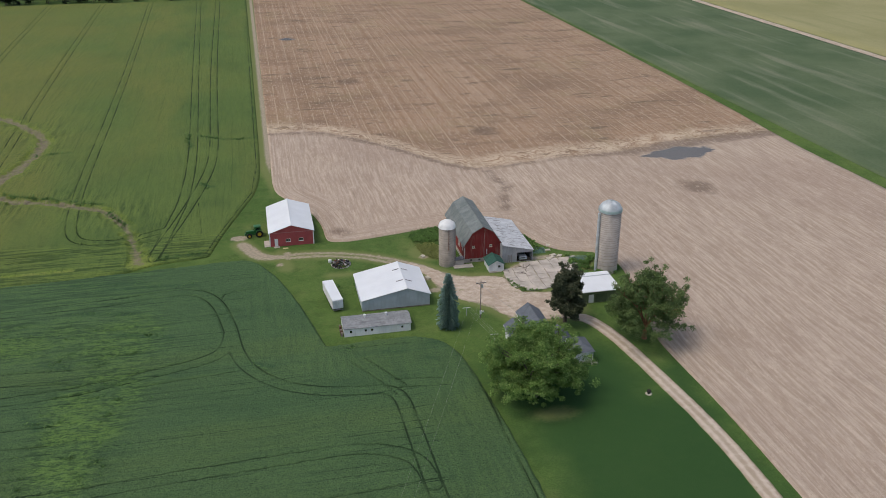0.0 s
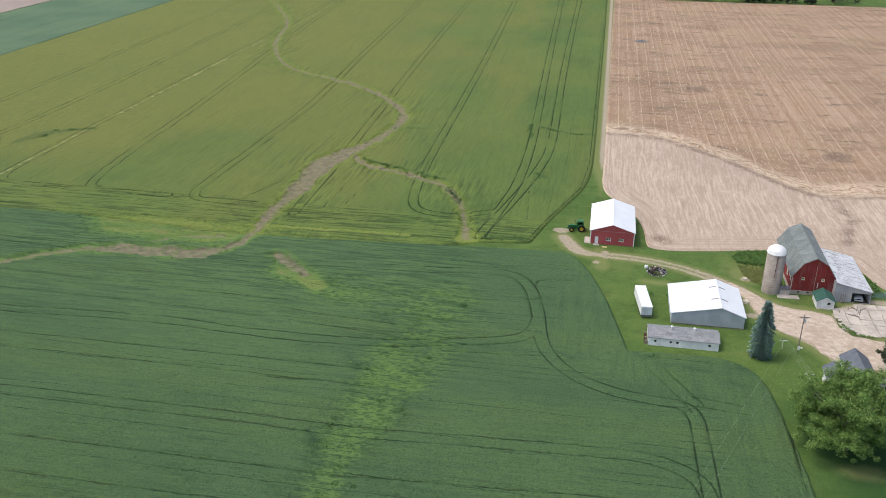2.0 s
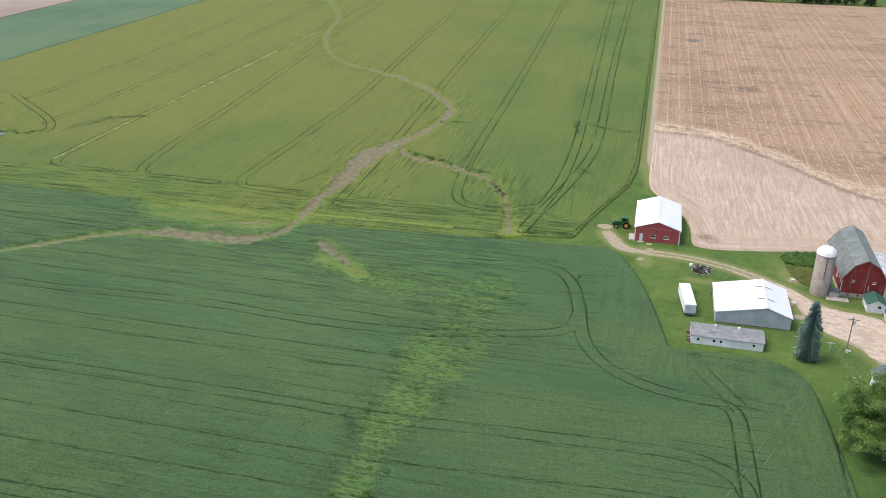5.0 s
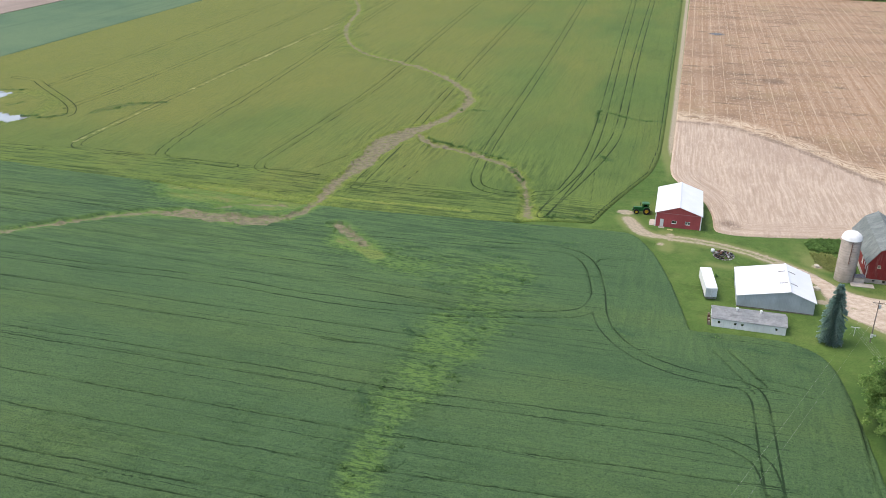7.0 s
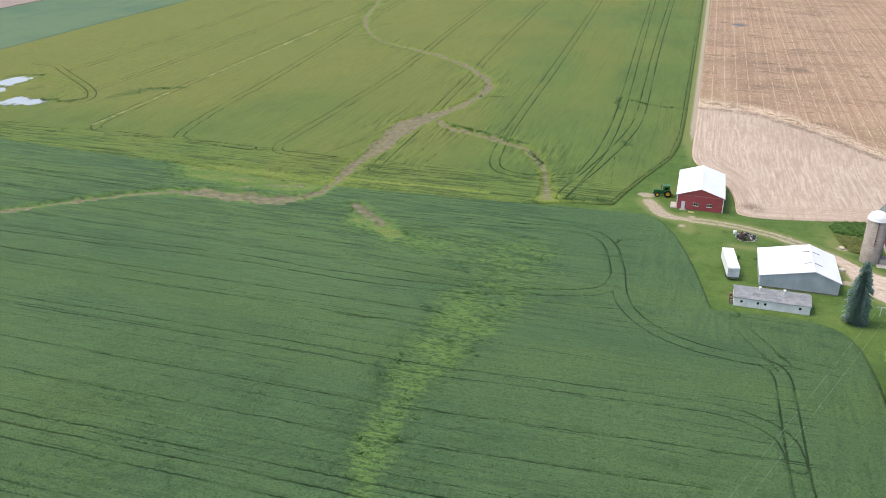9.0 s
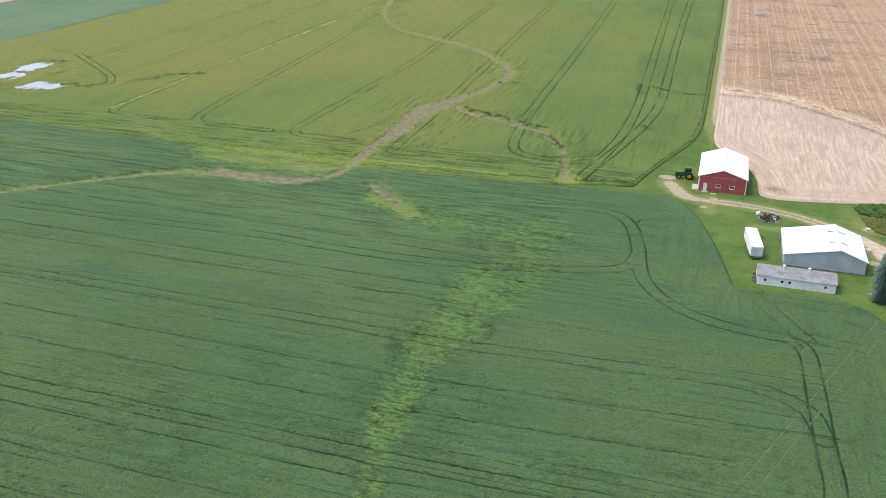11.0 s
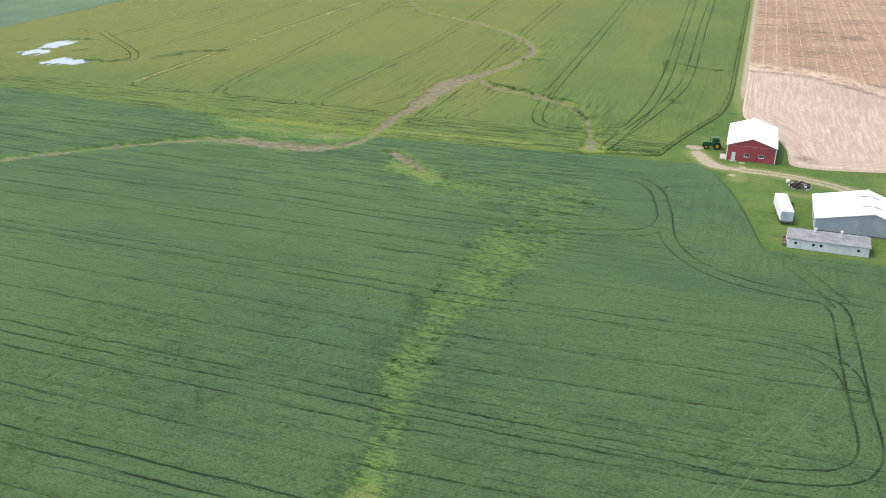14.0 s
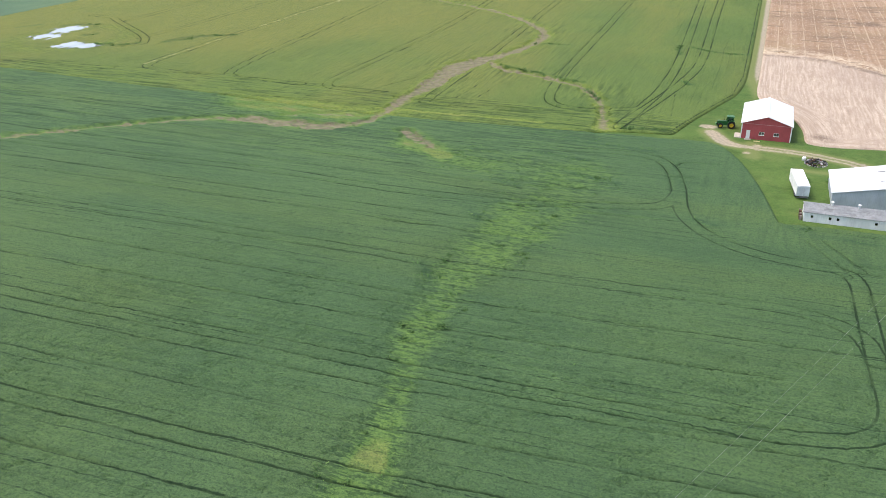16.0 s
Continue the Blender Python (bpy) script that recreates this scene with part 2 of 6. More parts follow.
def tilled_material():
    n = Net("tilled_soil", 0.95, spec=0.1)
    up = n.attr("upper")
    rag = n.math("MULTIPLY", n.math("SUBTRACT", n.noise(0.06, 5), 0.5), 14)
    upper = n.step(n.math("ADD", up, rag), -1.5, 3.0)
    sway = n.t.nodes.new("ShaderNodeVectorMath")
    sway.operation = "MULTIPLY_ADD"
    soft_noise = n.t.nodes.new("ShaderNodeTexNoise")
    soft_noise.inputs["Scale"].default_value, soft_noise.inputs["Detail"].default_value = 0.022, 2
    n.put(soft_noise.inputs["Vector"], n.pos)
    n.put(sway.inputs[0], soft_noise.outputs["Color"]), n.put(sway.inputs[2], n.pos)
    sway.inputs[1].default_value = (5, 0, 0)
    bent = sway.outputs[0]
    rows = n.math("ADD", n.math("MULTIPLY", n.noise(1.6, 4, n.scaled(1, 0.05, 1, bent)), 0.66), n.math("MULTIPLY", n.noise(0.6, 6, n.scaled(1, 0.4, 1), 0.78), 0.34))
    rows2 = n.noise(0.55, 3, n.scaled(1, 0.012, 1))
    chaff = n.noise(1.5, 6, n.scaled(1, 0.25, 1), 0.75)
    fine = n.noise(3.5, 5, rough=0.75)
    patch, damp = n.noise(0.02, 4), n.noise(0.05, 5)
    # passes that follow the rim of the field
    near_rim = n.step(n.math("ADD", n.attr("rim"), n.math("MULTIPLY", n.math("SUBTRACT", n.noise(0.08, 3), 0.5), 6)), 7, 12, 1, 0)
    ring = n.math("ADD", n.math("MULTIPLY", n.noise(1.7, 3, n.joined(n.attr("rim"), n.math("MULTIPLY", n.axis(1), 0.03), 0.0)), 0.75), n.math("MULTIPLY", n.noise(0.5, 6, rough=0.75), 0.25))
    rows = n.math("ADD", rows, n.math("MULTIPLY", near_rim, n.math("SUBTRACT", ring, rows)))
    pale = n.mix(n.step(rows, 0.38, 0.66), (0.375, 0.29, 0.218), (0.52, 0.425, 0.335))
    pale = n.mix(n.step(patch, 0.44, 0.72, 0, 0.5), pale, (0.33, 0.245, 0.19))
    pale = n.mix(n.step(n.noise(0.9, 6, n.scaled(1, 0.06, 1, bent), 0.75), 0.52, 0.68, 0, 0.45), pale, (0.28, 0.21, 0.165))
    warm = n.mix(n.step(rows2, 0.35, 0.65), (0.30, 0.195, 0.12), (0.375, 0.262, 0.176))
    warm = n.mix(n.step(patch, 0.4, 0.7, 0, 0.6), warm, (0.25, 0.172, 0.112))
    warm = n.mix(n.step(rows, 0.45, 0.7, 0, 0.4), warm, (0.41, 0.30, 0.21))
    warm = n.mix(n.step(n.noise(0.028, 6, n.scaled(0.7, 1.4, 1), 0.7), 0.48, 0.62, 0, 0.6), warm, (0.195, 0.13, 0.085))
    warm = n.mix(n.step(n.noise(0.04, 5, n.scaled(1.2, 0.6, 1), 0.65), 0.50, 0.68, 0, 0.5), warm, (0.31, 0.235, 0.135))
    warm = n.mix(n.step(n.noise(0.3, 6, n.scaled(0.35, 1, 1), 0.75), 0.50, 0.66, 0, 0.35), warm, (0.20, 0.145, 0.105))
    # long pale lines left between the passes
    line = n.step(n.wave(0.0698, "X", 0.5, n.scaled(1, 0.2, 1), 1.0), 0.965, 0.998)
    broken = n.step(n.noise(0.5, 4, n.scaled(1, 0.22, 1)), 0.38, 0.56)
    warm = n.mix(n.math("MULTIPLY", n.math("MULTIPLY", line, broken), 0.45), warm, (0.58, 0.475, 0.33))
    c = n.mix(upper, pale, warm)
    # drift of straw along the wash and damp soil below it
    curl = n.math("ADD", up, n.math("MULTIPLY", n.noise(0.11, 3), 22))
    strand = n.noise(1.0, 3, n.joined(n.math("MULTIPLY", n.axis(0), 0.10), n.math("MULTIPLY", curl, 1.1), 0.0), 0.65)
    drift = n.math("MULTIPLY", n.step(n.math("ABSOLUTE", n.math("SUBTRACT", n.math("ADD", up, n.math("MULTIPLY", rag, 0.5)), 5)), 2.0, 9.0, 1, 0), n.step(strand, 0.42, 0.56))
    c = n.mix(n.math("MULTIPLY", drift, 0.8), c, (0.58, 0.47, 0.34))
    wet = n.step(n.math("ADD", n.attr("damp"), n.math("MULTIPLY", n.math("SUBTRACT", n.noise(0.16, 6, rough=0.7), 0.5), 10)), -2.0, 2.2, 1, 0)
    c = n.mix(n.math("MULTIPLY", wet, 0.62), c, (0.115, 0.082, 0.062))
    spots = n.math("MULTIPLY", n.step(n.noise(0.11, 4, n.scaled(0.5, 1.5, 1), 0.65), 0.57, 0.68), upper)
    c = n.mix(n.math("MULTIPLY", spots, 0.8), c, (0.145, 0.108, 0.075))
    c = n.mix(n.step(chaff, 0.53, 0.63, 0, 0.45), c, (0.60, 0.49, 0.385))
    c = n.mix(n.step(fine, 0.52, 0.66, 0, 0.45), c, (0.22, 0.16, 0.12))
    pool = n.step(n.math("ADD", n.attr("pool"), n.math("MULTIPLY", n.math("SUBTRACT", n.noise(0.35, 6, n.scaled(0.4, 1, 1), 0.75), 0.5), 9)), -0.6, 0.6, 1, 0)
    c = n.mix(pool, c, (0.15, 0.14, 0.135))
    n.color(c).rough(n.step(pool, 0, 1, 0.95, 0.22))
    return n.bump(n.math("ADD", n.math("MULTIPLY", rows, 1.2), fine), 0.8, 0.16).m


SOIL = tilled_material()


def grass_material(name, a, b, dry, dirt):
    n = Net(name, 0.9, spec=0.12)
    big, mid, fine = n.noise(0.035, 4), n.noise(0.25, 5), n.noise(3.0, 5, rough=0.7)
    c = n.mix(n.step(big, 0.35, 0.68), a, b)
    c = n.mix(n.step(mid, 0.5, 0.75, 0, 0.6), c, tuple(x * 0.75 for x in a))
    c = n.mix(n.step(n.noise(0.07, 5), 0.55, 0.75, 0, 0.55), c, dry)
    c = n.mix(n.step(n.noise(0.45, 6, rough=0.7), 0.50, 0.66, 0, 0.45), c, tuple(0.5 * (x + y) for x, y in zip(b, dry)))
    c = n.mix(n.step(n.noise(0.16, 5, rough=0.65), 0.48, 0.64, 0, 0.4), c, tuple(x * 0.62 for x in a))
    c = n.mix(n.step(fine, 0.42, 0.64, 0, 0.5), c, tuple(x * 0.5 for x in a))
    c = n.mix(n.step(n.noise(1.1, 6, rough=0.75), 0.52, 0.68, 0, 0.5), c, tuple(x * 1.25 for x in b))
    # shade over the southern lawn, painted into the grass colour
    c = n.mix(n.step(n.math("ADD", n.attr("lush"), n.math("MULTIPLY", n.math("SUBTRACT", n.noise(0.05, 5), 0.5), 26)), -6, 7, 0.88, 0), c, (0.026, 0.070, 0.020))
    rag = n.math("MULTIPLY", n.math("SUBTRACT", n.noise(0.9, 6, rough=0.75), 0.5), 2.6)
    worn = n.step(n.math("ADD", n.attr("worn"), n.math("MULTIPLY", rag, 0.9)), -0.8, 1.6, 0.75, 0)
    c = n.mix(worn, c, dry)
    bare = n.step(n.math("ADD", n.attr("bare"), rag), -0.5, 0.5, 1, 0)
    soil = n.mix(n.step(n.noise(1.4, 5), 0.35, 0.65), dirt, tuple(x * 0.68 for x in dirt))
    c = n.mix(n.math("MULTIPLY", bare, 0.92), c, soil)
    n.color(c)
    return n.bump(n.math("ADD", fine, n.cells(7.0)), 0.45, 0.08).m


GRASS = grass_material("mown_grass", (0.074, 0.134, 0.031), (0.108, 0.170, 0.042), (0.18, 0.20, 0.072), (0.42, 0.35, 0.26))


def gravel_material():
    n = Net("gravel", 0.95, spec=0.1)
    big, mid, fine = n.noise(0.16, 5, rough=0.65), n.noise(0.8, 6, rough=0.7), n.noise(6.0, 5, rough=0.8)
    c = n.mix(n.step(mid, 0.32, 0.68), (0.40, 0.32, 0.245), (0.56, 0.47, 0.375))
    c = n.mix(n.step(big, 0.46, 0.64, 0, 0.55), c, (0.36, 0.275, 0.20))
    c = n.mix(n.step(fine, 0.5, 0.68, 0, 0.5), c, (0.25, 0.20, 0.16))
    # loose stones swept into faint lines by wheels
    rut = n.noise(0.8, 5, n.scaled(0.28, 1.0, 1, turn=-42), 0.7)
    c = n.mix(n.step(rut, 0.54, 0.66, 0, 0.30), c, (0.28, 0.215, 0.16))
    c = n.mix(n.step(rut, 0.36, 0.44, 0.30, 0), c, (0.64, 0.55, 0.45))
    c = n.mix(n.step(n.noise(0.3, 6, rough=0.72), 0.60, 0.67, 0, 0.55), c, (0.17, 0.18, 0.075))
    # the drive: swept wheel lines, a duller crown and grassy rims
    crown = n.math("ADD", n.attr("crown"), n.math("MULTIPLY", n.math("SUBTRACT", n.noise(0.7, 4), 0.5), 0.5))
    wheel_line = n.step(n.math("ABSOLUTE", n.math("SUBTRACT", crown, 0.78)), 0.12, 0.42, 0.5, 0)
    c = n.mix(wheel_line, c, (0.60, 0.515, 0.415))
    c = n.mix(n.math("MULTIPLY", n.step(crown, 0.10, 0.42, 1, 0), n.step(mid, 0.38, 0.6, 0.15, 0.55)), c, (0.29, 0.235, 0.15))
    c = n.mix(n.math("MULTIPLY", n.step(crown, 1.25, 1.7), n.step(crown, 2.5, 3.0, 0.6, 0)), c, (0.20, 0.18, 0.085))
    n.color(c)
    return n.bump(fine, 0.5, 0.05).m


GRAVEL = gravel_material()


def far_crop(name, a, b, c3, turn=0, amount=0.5):
    n = Net(name, 0.9, spec=0.1)
    st = n.noise(0.12, 4, n.scaled(1, 0.08, 1, turn=turn))
    big, fine = n.noise(0.02, 5), n.noise(1.2, 5, rough=0.7)
    c = n.mix(n.step(big, 0.35, 0.65), a, b)
    c = n.mix(n.step(st, 0.5, 0.72, 0, amount), c, c3)
    c = n.mix(n.step(fine, 0.45, 0.7, 0, 0.35), c, tuple(x * 0.6 for x in a))
    n.color(c)
    return n.bump(fine, 0.4, 0.15).m


BEANS = far_crop("bluish_green_crop", (0.085, 0.145, 0.085), (0.115, 0.175, 0.095), (0.07, 0.12, 0.07), 0)
HAY = far_crop("patchy_hay", (0.076, 0.116, 0.056), (0.125, 0.160, 0.085), (0.27, 0.27, 0.19), 0, 0.5)
STUBBLE = far_crop("pale_stubble", (0.27, 0.26, 0.12), (0.32, 0.30, 0.15), (0.22, 0.23, 0.10), 90)
FARSOIL = far_crop("far_soil", (0.28, 0.225, 0.19), (0.33, 0.27, 0.23), (0.22, 0.175, 0.15), 0)
WHITE_METAL = plain("white_metal_roof", (0.72, 0.74, 0.75), 0.5, 0.0, 0.05, 0.8, 0.05)


# ---- plan arithmetic ----
def chaikin(pts, rounds=2, closed=True):
    """Rounds the corners of a line."""
    p = np.array(pts, float)
    for _ in range(rounds):
        q = np.roll(p, -1, 0) if closed else p[1:]
        a = p if closed else p[:-1]
        r = np.empty((2 * len(a), 2))
        r[0::2], r[1::2] = 0.75 * a + 0.25 * q, 0.25 * a + 0.75 * q
        p = r if closed else np.vstack([p[:1], r, p[-1:]])
    return p


def line_distance(P, pts, closed=False):
    """Distance of the points P to a line."""
    p = np.array(pts, float)
    q = np.roll(p, -1, 0) if closed else p[1:]
    best = np.full(len(P), 1e9)
    for a, b in zip(p, q):
        d = b - a
        t = np.clip(((P - a) @ d) / max(d @ d, 1e-9), 0, 1)
        e = P - a - t[:, None] * d
        best = np.minimum(best, e[:, 0] ** 2 + e[:, 1] ** 2)
    return np.sqrt(best)


def lines_distance(P, lines):
    """Distance to the nearest of some lines, worked out within ten metres of them."""
    best = np.full(len(P), 99.0)
    for ln in lines:
        p = np.array(ln, float)
        for a, b in zip(p, p[1:]):
            lo, hi = np.minimum(a, b) - 10, np.maximum(a, b) + 10
            k = np.flatnonzero((P[:, 1] > lo[1]) & (P[:, 1] < hi[1]))
            k = k[(P[k, 0] > lo[0]) & (P[k, 0] < hi[0])]
            if len(k):
                best[k] = np.minimum(best[k], line_distance(P[k], [a, b]))
    return best


def area_distance(P, pts):
    """Distance to the rim of an area, negative inside."""
    p = np.array(pts, float)
    q = np.roll(p, -1, 0)
    inside = np.zeros(len(P), bool)
    for a, b in zip(p, q):
        if a[1] != b[1]:
            hit = ((a[1] > P[:, 1]) != (b[1] > P[:, 1])) & (P[:, 0] < (b[0] - a[0]) * (P[:, 1] - a[1]) / (b[1] - a[1]) + a[0])
            inside ^= hit
    d = line_distance(P, pts, True)
    return np.where(inside, -d, d)


def lumps(P, size, seed=0):
    """Smooth value noise from -1 to 1."""
    g = np.random.default_rng(seed).uniform(-1, 1, (256, 256))
    u = P / size
    i = np.floor(u).astype(int)
    f = u - i
    f = f * f * (3 - 2 * f)
    x0, y0, x1, y1 = i[:, 0] % 256, i[:, 1] % 256, (i[:, 0] + 1) % 256, (i[:, 1] + 1) % 256
    return (g[x0, y0] * (1 - f[:, 0]) + g[x1, y0] * f[:, 0]) * (1 - f[:, 1]) + (g[x0, y1] * (1 - f[:, 0]) + g[x1, y1] * f[:, 0]) * f[:, 1]


def steps(*runs):
    """Grid lines: runs of (from, to, spacing)."""
    out = [np.arange(a, b, s) for a, b, s in runs]
    return np.concatenate(out + [[runs[-1][1]]])


def sheet(name, xs, ys, area, height, attrs, material, skirt=None):
    """A field: a grid cut to an area (a function of points, negative inside), raised by height, with values for its material."""
    X, Y = np.meshgrid(xs, ys)
    P = np.stack([X.ravel(), Y.ravel()], 1)
    w, h = len(xs), len(ys)
    idx = np.arange(w * h).reshape(h, w)
    quads = np.stack([idx[:-1, :-1], idx[:-1, 1:], idx[1:, 1:], idx[1:, :-1]], -1).reshape(-1, 4)
    if area:
        quads = quads[area(P[quads].mean(1)) < 0]
        used = np.unique(quads)
        remap = np.full(len(P), -1)
        remap[used] = np.arange(len(used))
        P, quads = P[used], remap[quads]
    edges = np.sort(np.concatenate([quads[:, [k, (k + 1) % 4]] for k in range(4)]), 1)
    ways = np.concatenate([quads[:, [k, (k + 1) % 4]] for k in range(4)])
    key = edges[:, 0].astype(np.int64) * len(P) + edges[:, 1]
    _, first, count = np.unique(key, return_index=True, return_counts=True)
    rim = ways[first[count == 1]]
    if area:
        v = np.unique(rim)
        for _ in range(2):
            e = 0.05
            d = area(P[v])
            g = np.stack([area(P[v] + [e, 0]) - d, area(P[v] + [0, e]) - d], 1) / e
            g /= np.maximum(np.linalg.norm(g, axis=1), 0.3)[:, None]
            P[v] -= np.clip(d, -0.8, 0.8)[:, None] * g
    vals = {k: f(P) for k, f in attrs.items()}
    Z = height(P, vals)
    V = np.column_stack([P, Z])
    F = quads.tolist()
    if skirt is not None:
        n = len(V)
        V = np.vstack([V, np.column_stack([P, np.full(n, skirt)])])
        F += np.stack([rim[:, 1], rim[:, 0], rim[:, 0] + n, rim[:, 1] + n], 1).tolist()
        vals = {k: np.concatenate([a, a]) for k, a in vals.items()}
    me = bpy.data.meshes.new(name)
    me.from_pydata(V.tolist(), [], F)
    me.polygons.foreach_set("use_smooth", np.ones(len(F), bool))
    for k, a in vals.items():
        me.attributes.new(k, "FLOAT", "POINT").data.foreach_set("value", a.astype(np.float32))
    me.materials.append(material)
    return new(name, me)


def along_y(x, y0, y1):
    return [(x, y0), (x, y1)]


# ---- the ground ----
WASH = chaikin([(-225, 100), (-186, 131), (-163, 150.9), (-156.8, 157.2), (-149, 164.1), (-141, 170.8), (-133.8, 177.3), (-127, 181), (-112.5, 183), (-97, 183), (-92, 187), (-88.6, 195), (-88.6, 203), (-89.6, 214), (-88, 232), (-88.5, 251), (-85, 270), (-79, 283), (-74.5, 302), (-74.5, 323), (-87, 343), (-99, 358), (-119, 373), (-138, 382), (-154, 400), (-171, 434), (-180, 465), (-189, 510), (-209, 550), (-240, 610)], 2, False)
WASH_2 = chaikin([(-80, 268), (-76.5, 262), (-72, 257.5), (-63, 255.5), (-53, 249.5), (-45, 245), (-39, 233), (-35.5, 221), (-32.5, 207)], 2, False)
POND_A = [(-257, 266), (-254, 273), (-250, 277), (-246, 274.5), (-246, 265), (-248.5, 260)]
POND_B = [(-233, 241), (-230.5, 251), (-224, 250), (-218.5, 248), (-218.5, 242), (-226, 239)]
POND_C = [(-252.5, 250.5), (-248.5, 259.5), (-243.5, 256.5), (-245, 247.5)]


def wash_depth(P):
    """Distance beyond the bank of the washed channels, negative in the bare soil."""
    d = line_distance(P, WASH)
    y = P[:, 1]
    half = np.interp(y, [150, 165, 183, 192, 204, 220, 245, 262, 280, 300, 340, 450, 600], [0.8, 1.0, 1.4, 1.4, 1.2, 2.1, 3.7, 4.5, 2.4, 1.7, 1.5, 1.2, 0.8])
    half = half * (1 + 0.35 * lumps(P, 9, 5))
    half = np.where((P[:, 0] < -94) & (P[:, 0] > -122) & (y < 190), half + 1.4, half)
    half = np.where(P[:, 0] < -122, 1.15, half)
    best = d - half
    best = np.minimum(best, line_distance(P, WASH_2) - np.interp(y, [204, 207, 211, 216, 250, 270], [1.6, 1.6, 0.8, 0.7, 1.5, 1.2]))
    best = np.minimum(best, line_distance(P, [(-77.5, 187), (-73, 182.5), (-67, 177)]) - 1.5)
    best = np.minimum(best, line_distance(P, [(-112, 188.8), (-106.7, 193), (-101, 194.6), (-95, 194.5)]) - 0.7)
    return np.clip(best, -5, 20)


YARD = chaikin([(33.4, 193.2), (36.5, 189.4), (41.7, 183.6), (45.6, 181.8), (50.1, 181.4), (53.6, 179.6), (53.9, 175.2), (55.4, 171.6), (59.6, 170.4), (64, 169.6), (66, 166), (65.5, 160), (61, 158), (56, 158.5), (50.5, 159.4), (49.2, 161.6), (47.2, 165.4), (44, 168.9), (40.1, 172.3), (37.4, 177.9), (36.6, 182), (35.4, 187.5), (31.5, 191.5)], 2)
BARE = [chaikin([(-7.6, 213.2), (-5.5, 208), (-3, 204.5), (1, 203.2), (7.8, 203.2), (14, 202.4), (22.1, 199.4), (28, 195.7), (34.8, 190)], 2, False)]


def bare_ground(P):
    d = line_distance(P, BARE[0])
    wide = np.interp(P[:, 0], [-8, -4, 0, 5, 20, 30], [1.3, 2.1, 1.4, 0.6, 0.45, 0.7])
    out = np.where(P[:, 0] > 3, np.abs(d - 0.95) - wide, d - wide)
    for c, r in (((-8.2, 217.5), 2.2), ((-4.6, 208.5), 1.2), ((3.6, 205.3), 0.9), ((1.5, 198.6), 0.9), ((35.5, 183.5), 1.2), ((37, 195.8), 1.2), ((36, 177), 1.4), ((56, 170.5), 0.8)):
        out = np.minimum(out, np.hypot(P[:, 0] - c[0], (P[:, 1] - c[1]) * 1.3) - r)
    out = np.minimum(out, np.hypot((P[:, 0] - 62.8) / 1.25, P[:, 1] - 180) - 7.2)
    out = np.minimum(out, area_distance(P, YARD) - 0.3)
    out = np.minimum(out, line_distance(P, [(63, 189), (69, 189)]) - 1.0)
    out = np.minimum(out, np.abs(P[:, 0] - 1.6) - np.interp(P[:, 1], [250, 280], [-2, 0.9]))
    return np.clip(out, -4, 20)


def worn_ground(P):
    out = np.minimum(line_distance(P, BARE[0]) - 2.4, area_distance(P, YARD) - 1.8)
    out = np.minimum(out, line_distance(P, [(13, 190), (20, 189.5)]) - 0.8)
    out = np.minimum(out, np.abs(P[:, 0] - 1.7) - np.interp(P[:, 1], [238, 275], [-2, 3.2]))
    out = np.minimum(out, np.where(P[:, 0] < -45, np.abs(P[:, 1] - 202.5) - 2.0, 20))
    out = np.minimum(out, np.hypot(P[:, 0] - 38.5, P[:, 1] - 198) - 4.5)
    out = np.minimum(out, np.hypot((P[:, 0] - 47) / 2, P[:, 1] - 124) - 1.5)
    out = np.minimum(out, np.hypot((P[:, 0] - 66.5) / 1.8, P[:, 1] - 184) - 6)
    out = np.minimum(out, line_distance(P, [(3, 196), (2.2, 206)]) - 1.5)
    return np.clip(out, -4, 20)


def shaded_lawn(P):
    """The lawn south of the house, where shade is painted in as a deeper green."""
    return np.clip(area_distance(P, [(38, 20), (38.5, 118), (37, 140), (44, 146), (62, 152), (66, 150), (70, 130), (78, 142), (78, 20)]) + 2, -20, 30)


ground = sheet("ground", steps((-2600, -500, 300), (-500, -60, 22), (-60, -12, 3), (-12, 80, 0.45), (80, 200, 6), (200, 500, 30), (500, 2600, 300)),
               steps((-1200, 0, 200), (0, 84, 6), (84, 150, 0.8), (150, 226, 0.45), (226, 280, 0.9), (280, 700, 12), (700, 1000, 60), (1000, 2800, 300)), None,
               lambda P, v: 0.02 * lumps(P, 3.1, 2) + 0.012 * lumps(P, 1.1, 3),
               {"bare": bare_ground, "worn": worn_ground, "lush": shaded_lawn}, GRASS)
tagged(ground, "mown and trodden green grass round the farmyard", "grass", kind="structure")

# ---- the near wheat ----
WHEAT_RIM = chaikin([(-340, 216), (-225, 208), (-175, 202.6), (-149, 202), (-121, 200.3), (-86, 197), (-56, 199), (-28, 201), (-12, 202.3), (-7, 202.2), (-4.4, 200.8), (-1.2, 195.2), (1.7, 187.8), (4.4, 178), (6.4, 169.1), (7.8, 162.1), (8.75, 157), (9.1, 155.9), (9.4, 155.75), (10.6, 155.7), (16.3, 156.3), (21.8, 156.5), (27.1, 156.1), (31.3, 154.4), (34.2, 150.8), (36, 143), (37, 129), (37.8, 118), (38.3, 102), (38.6, 60), (38.6, -60), (-340, -60)], 2)
LEAN = lambda x, k=0.045: k * np.maximum(0, x + 40)


def row_line(y, k=0.045, x0=-340, x1=40):
    return [(x0, y), (-40, y), (x1, y + k * (x1 + 40))]


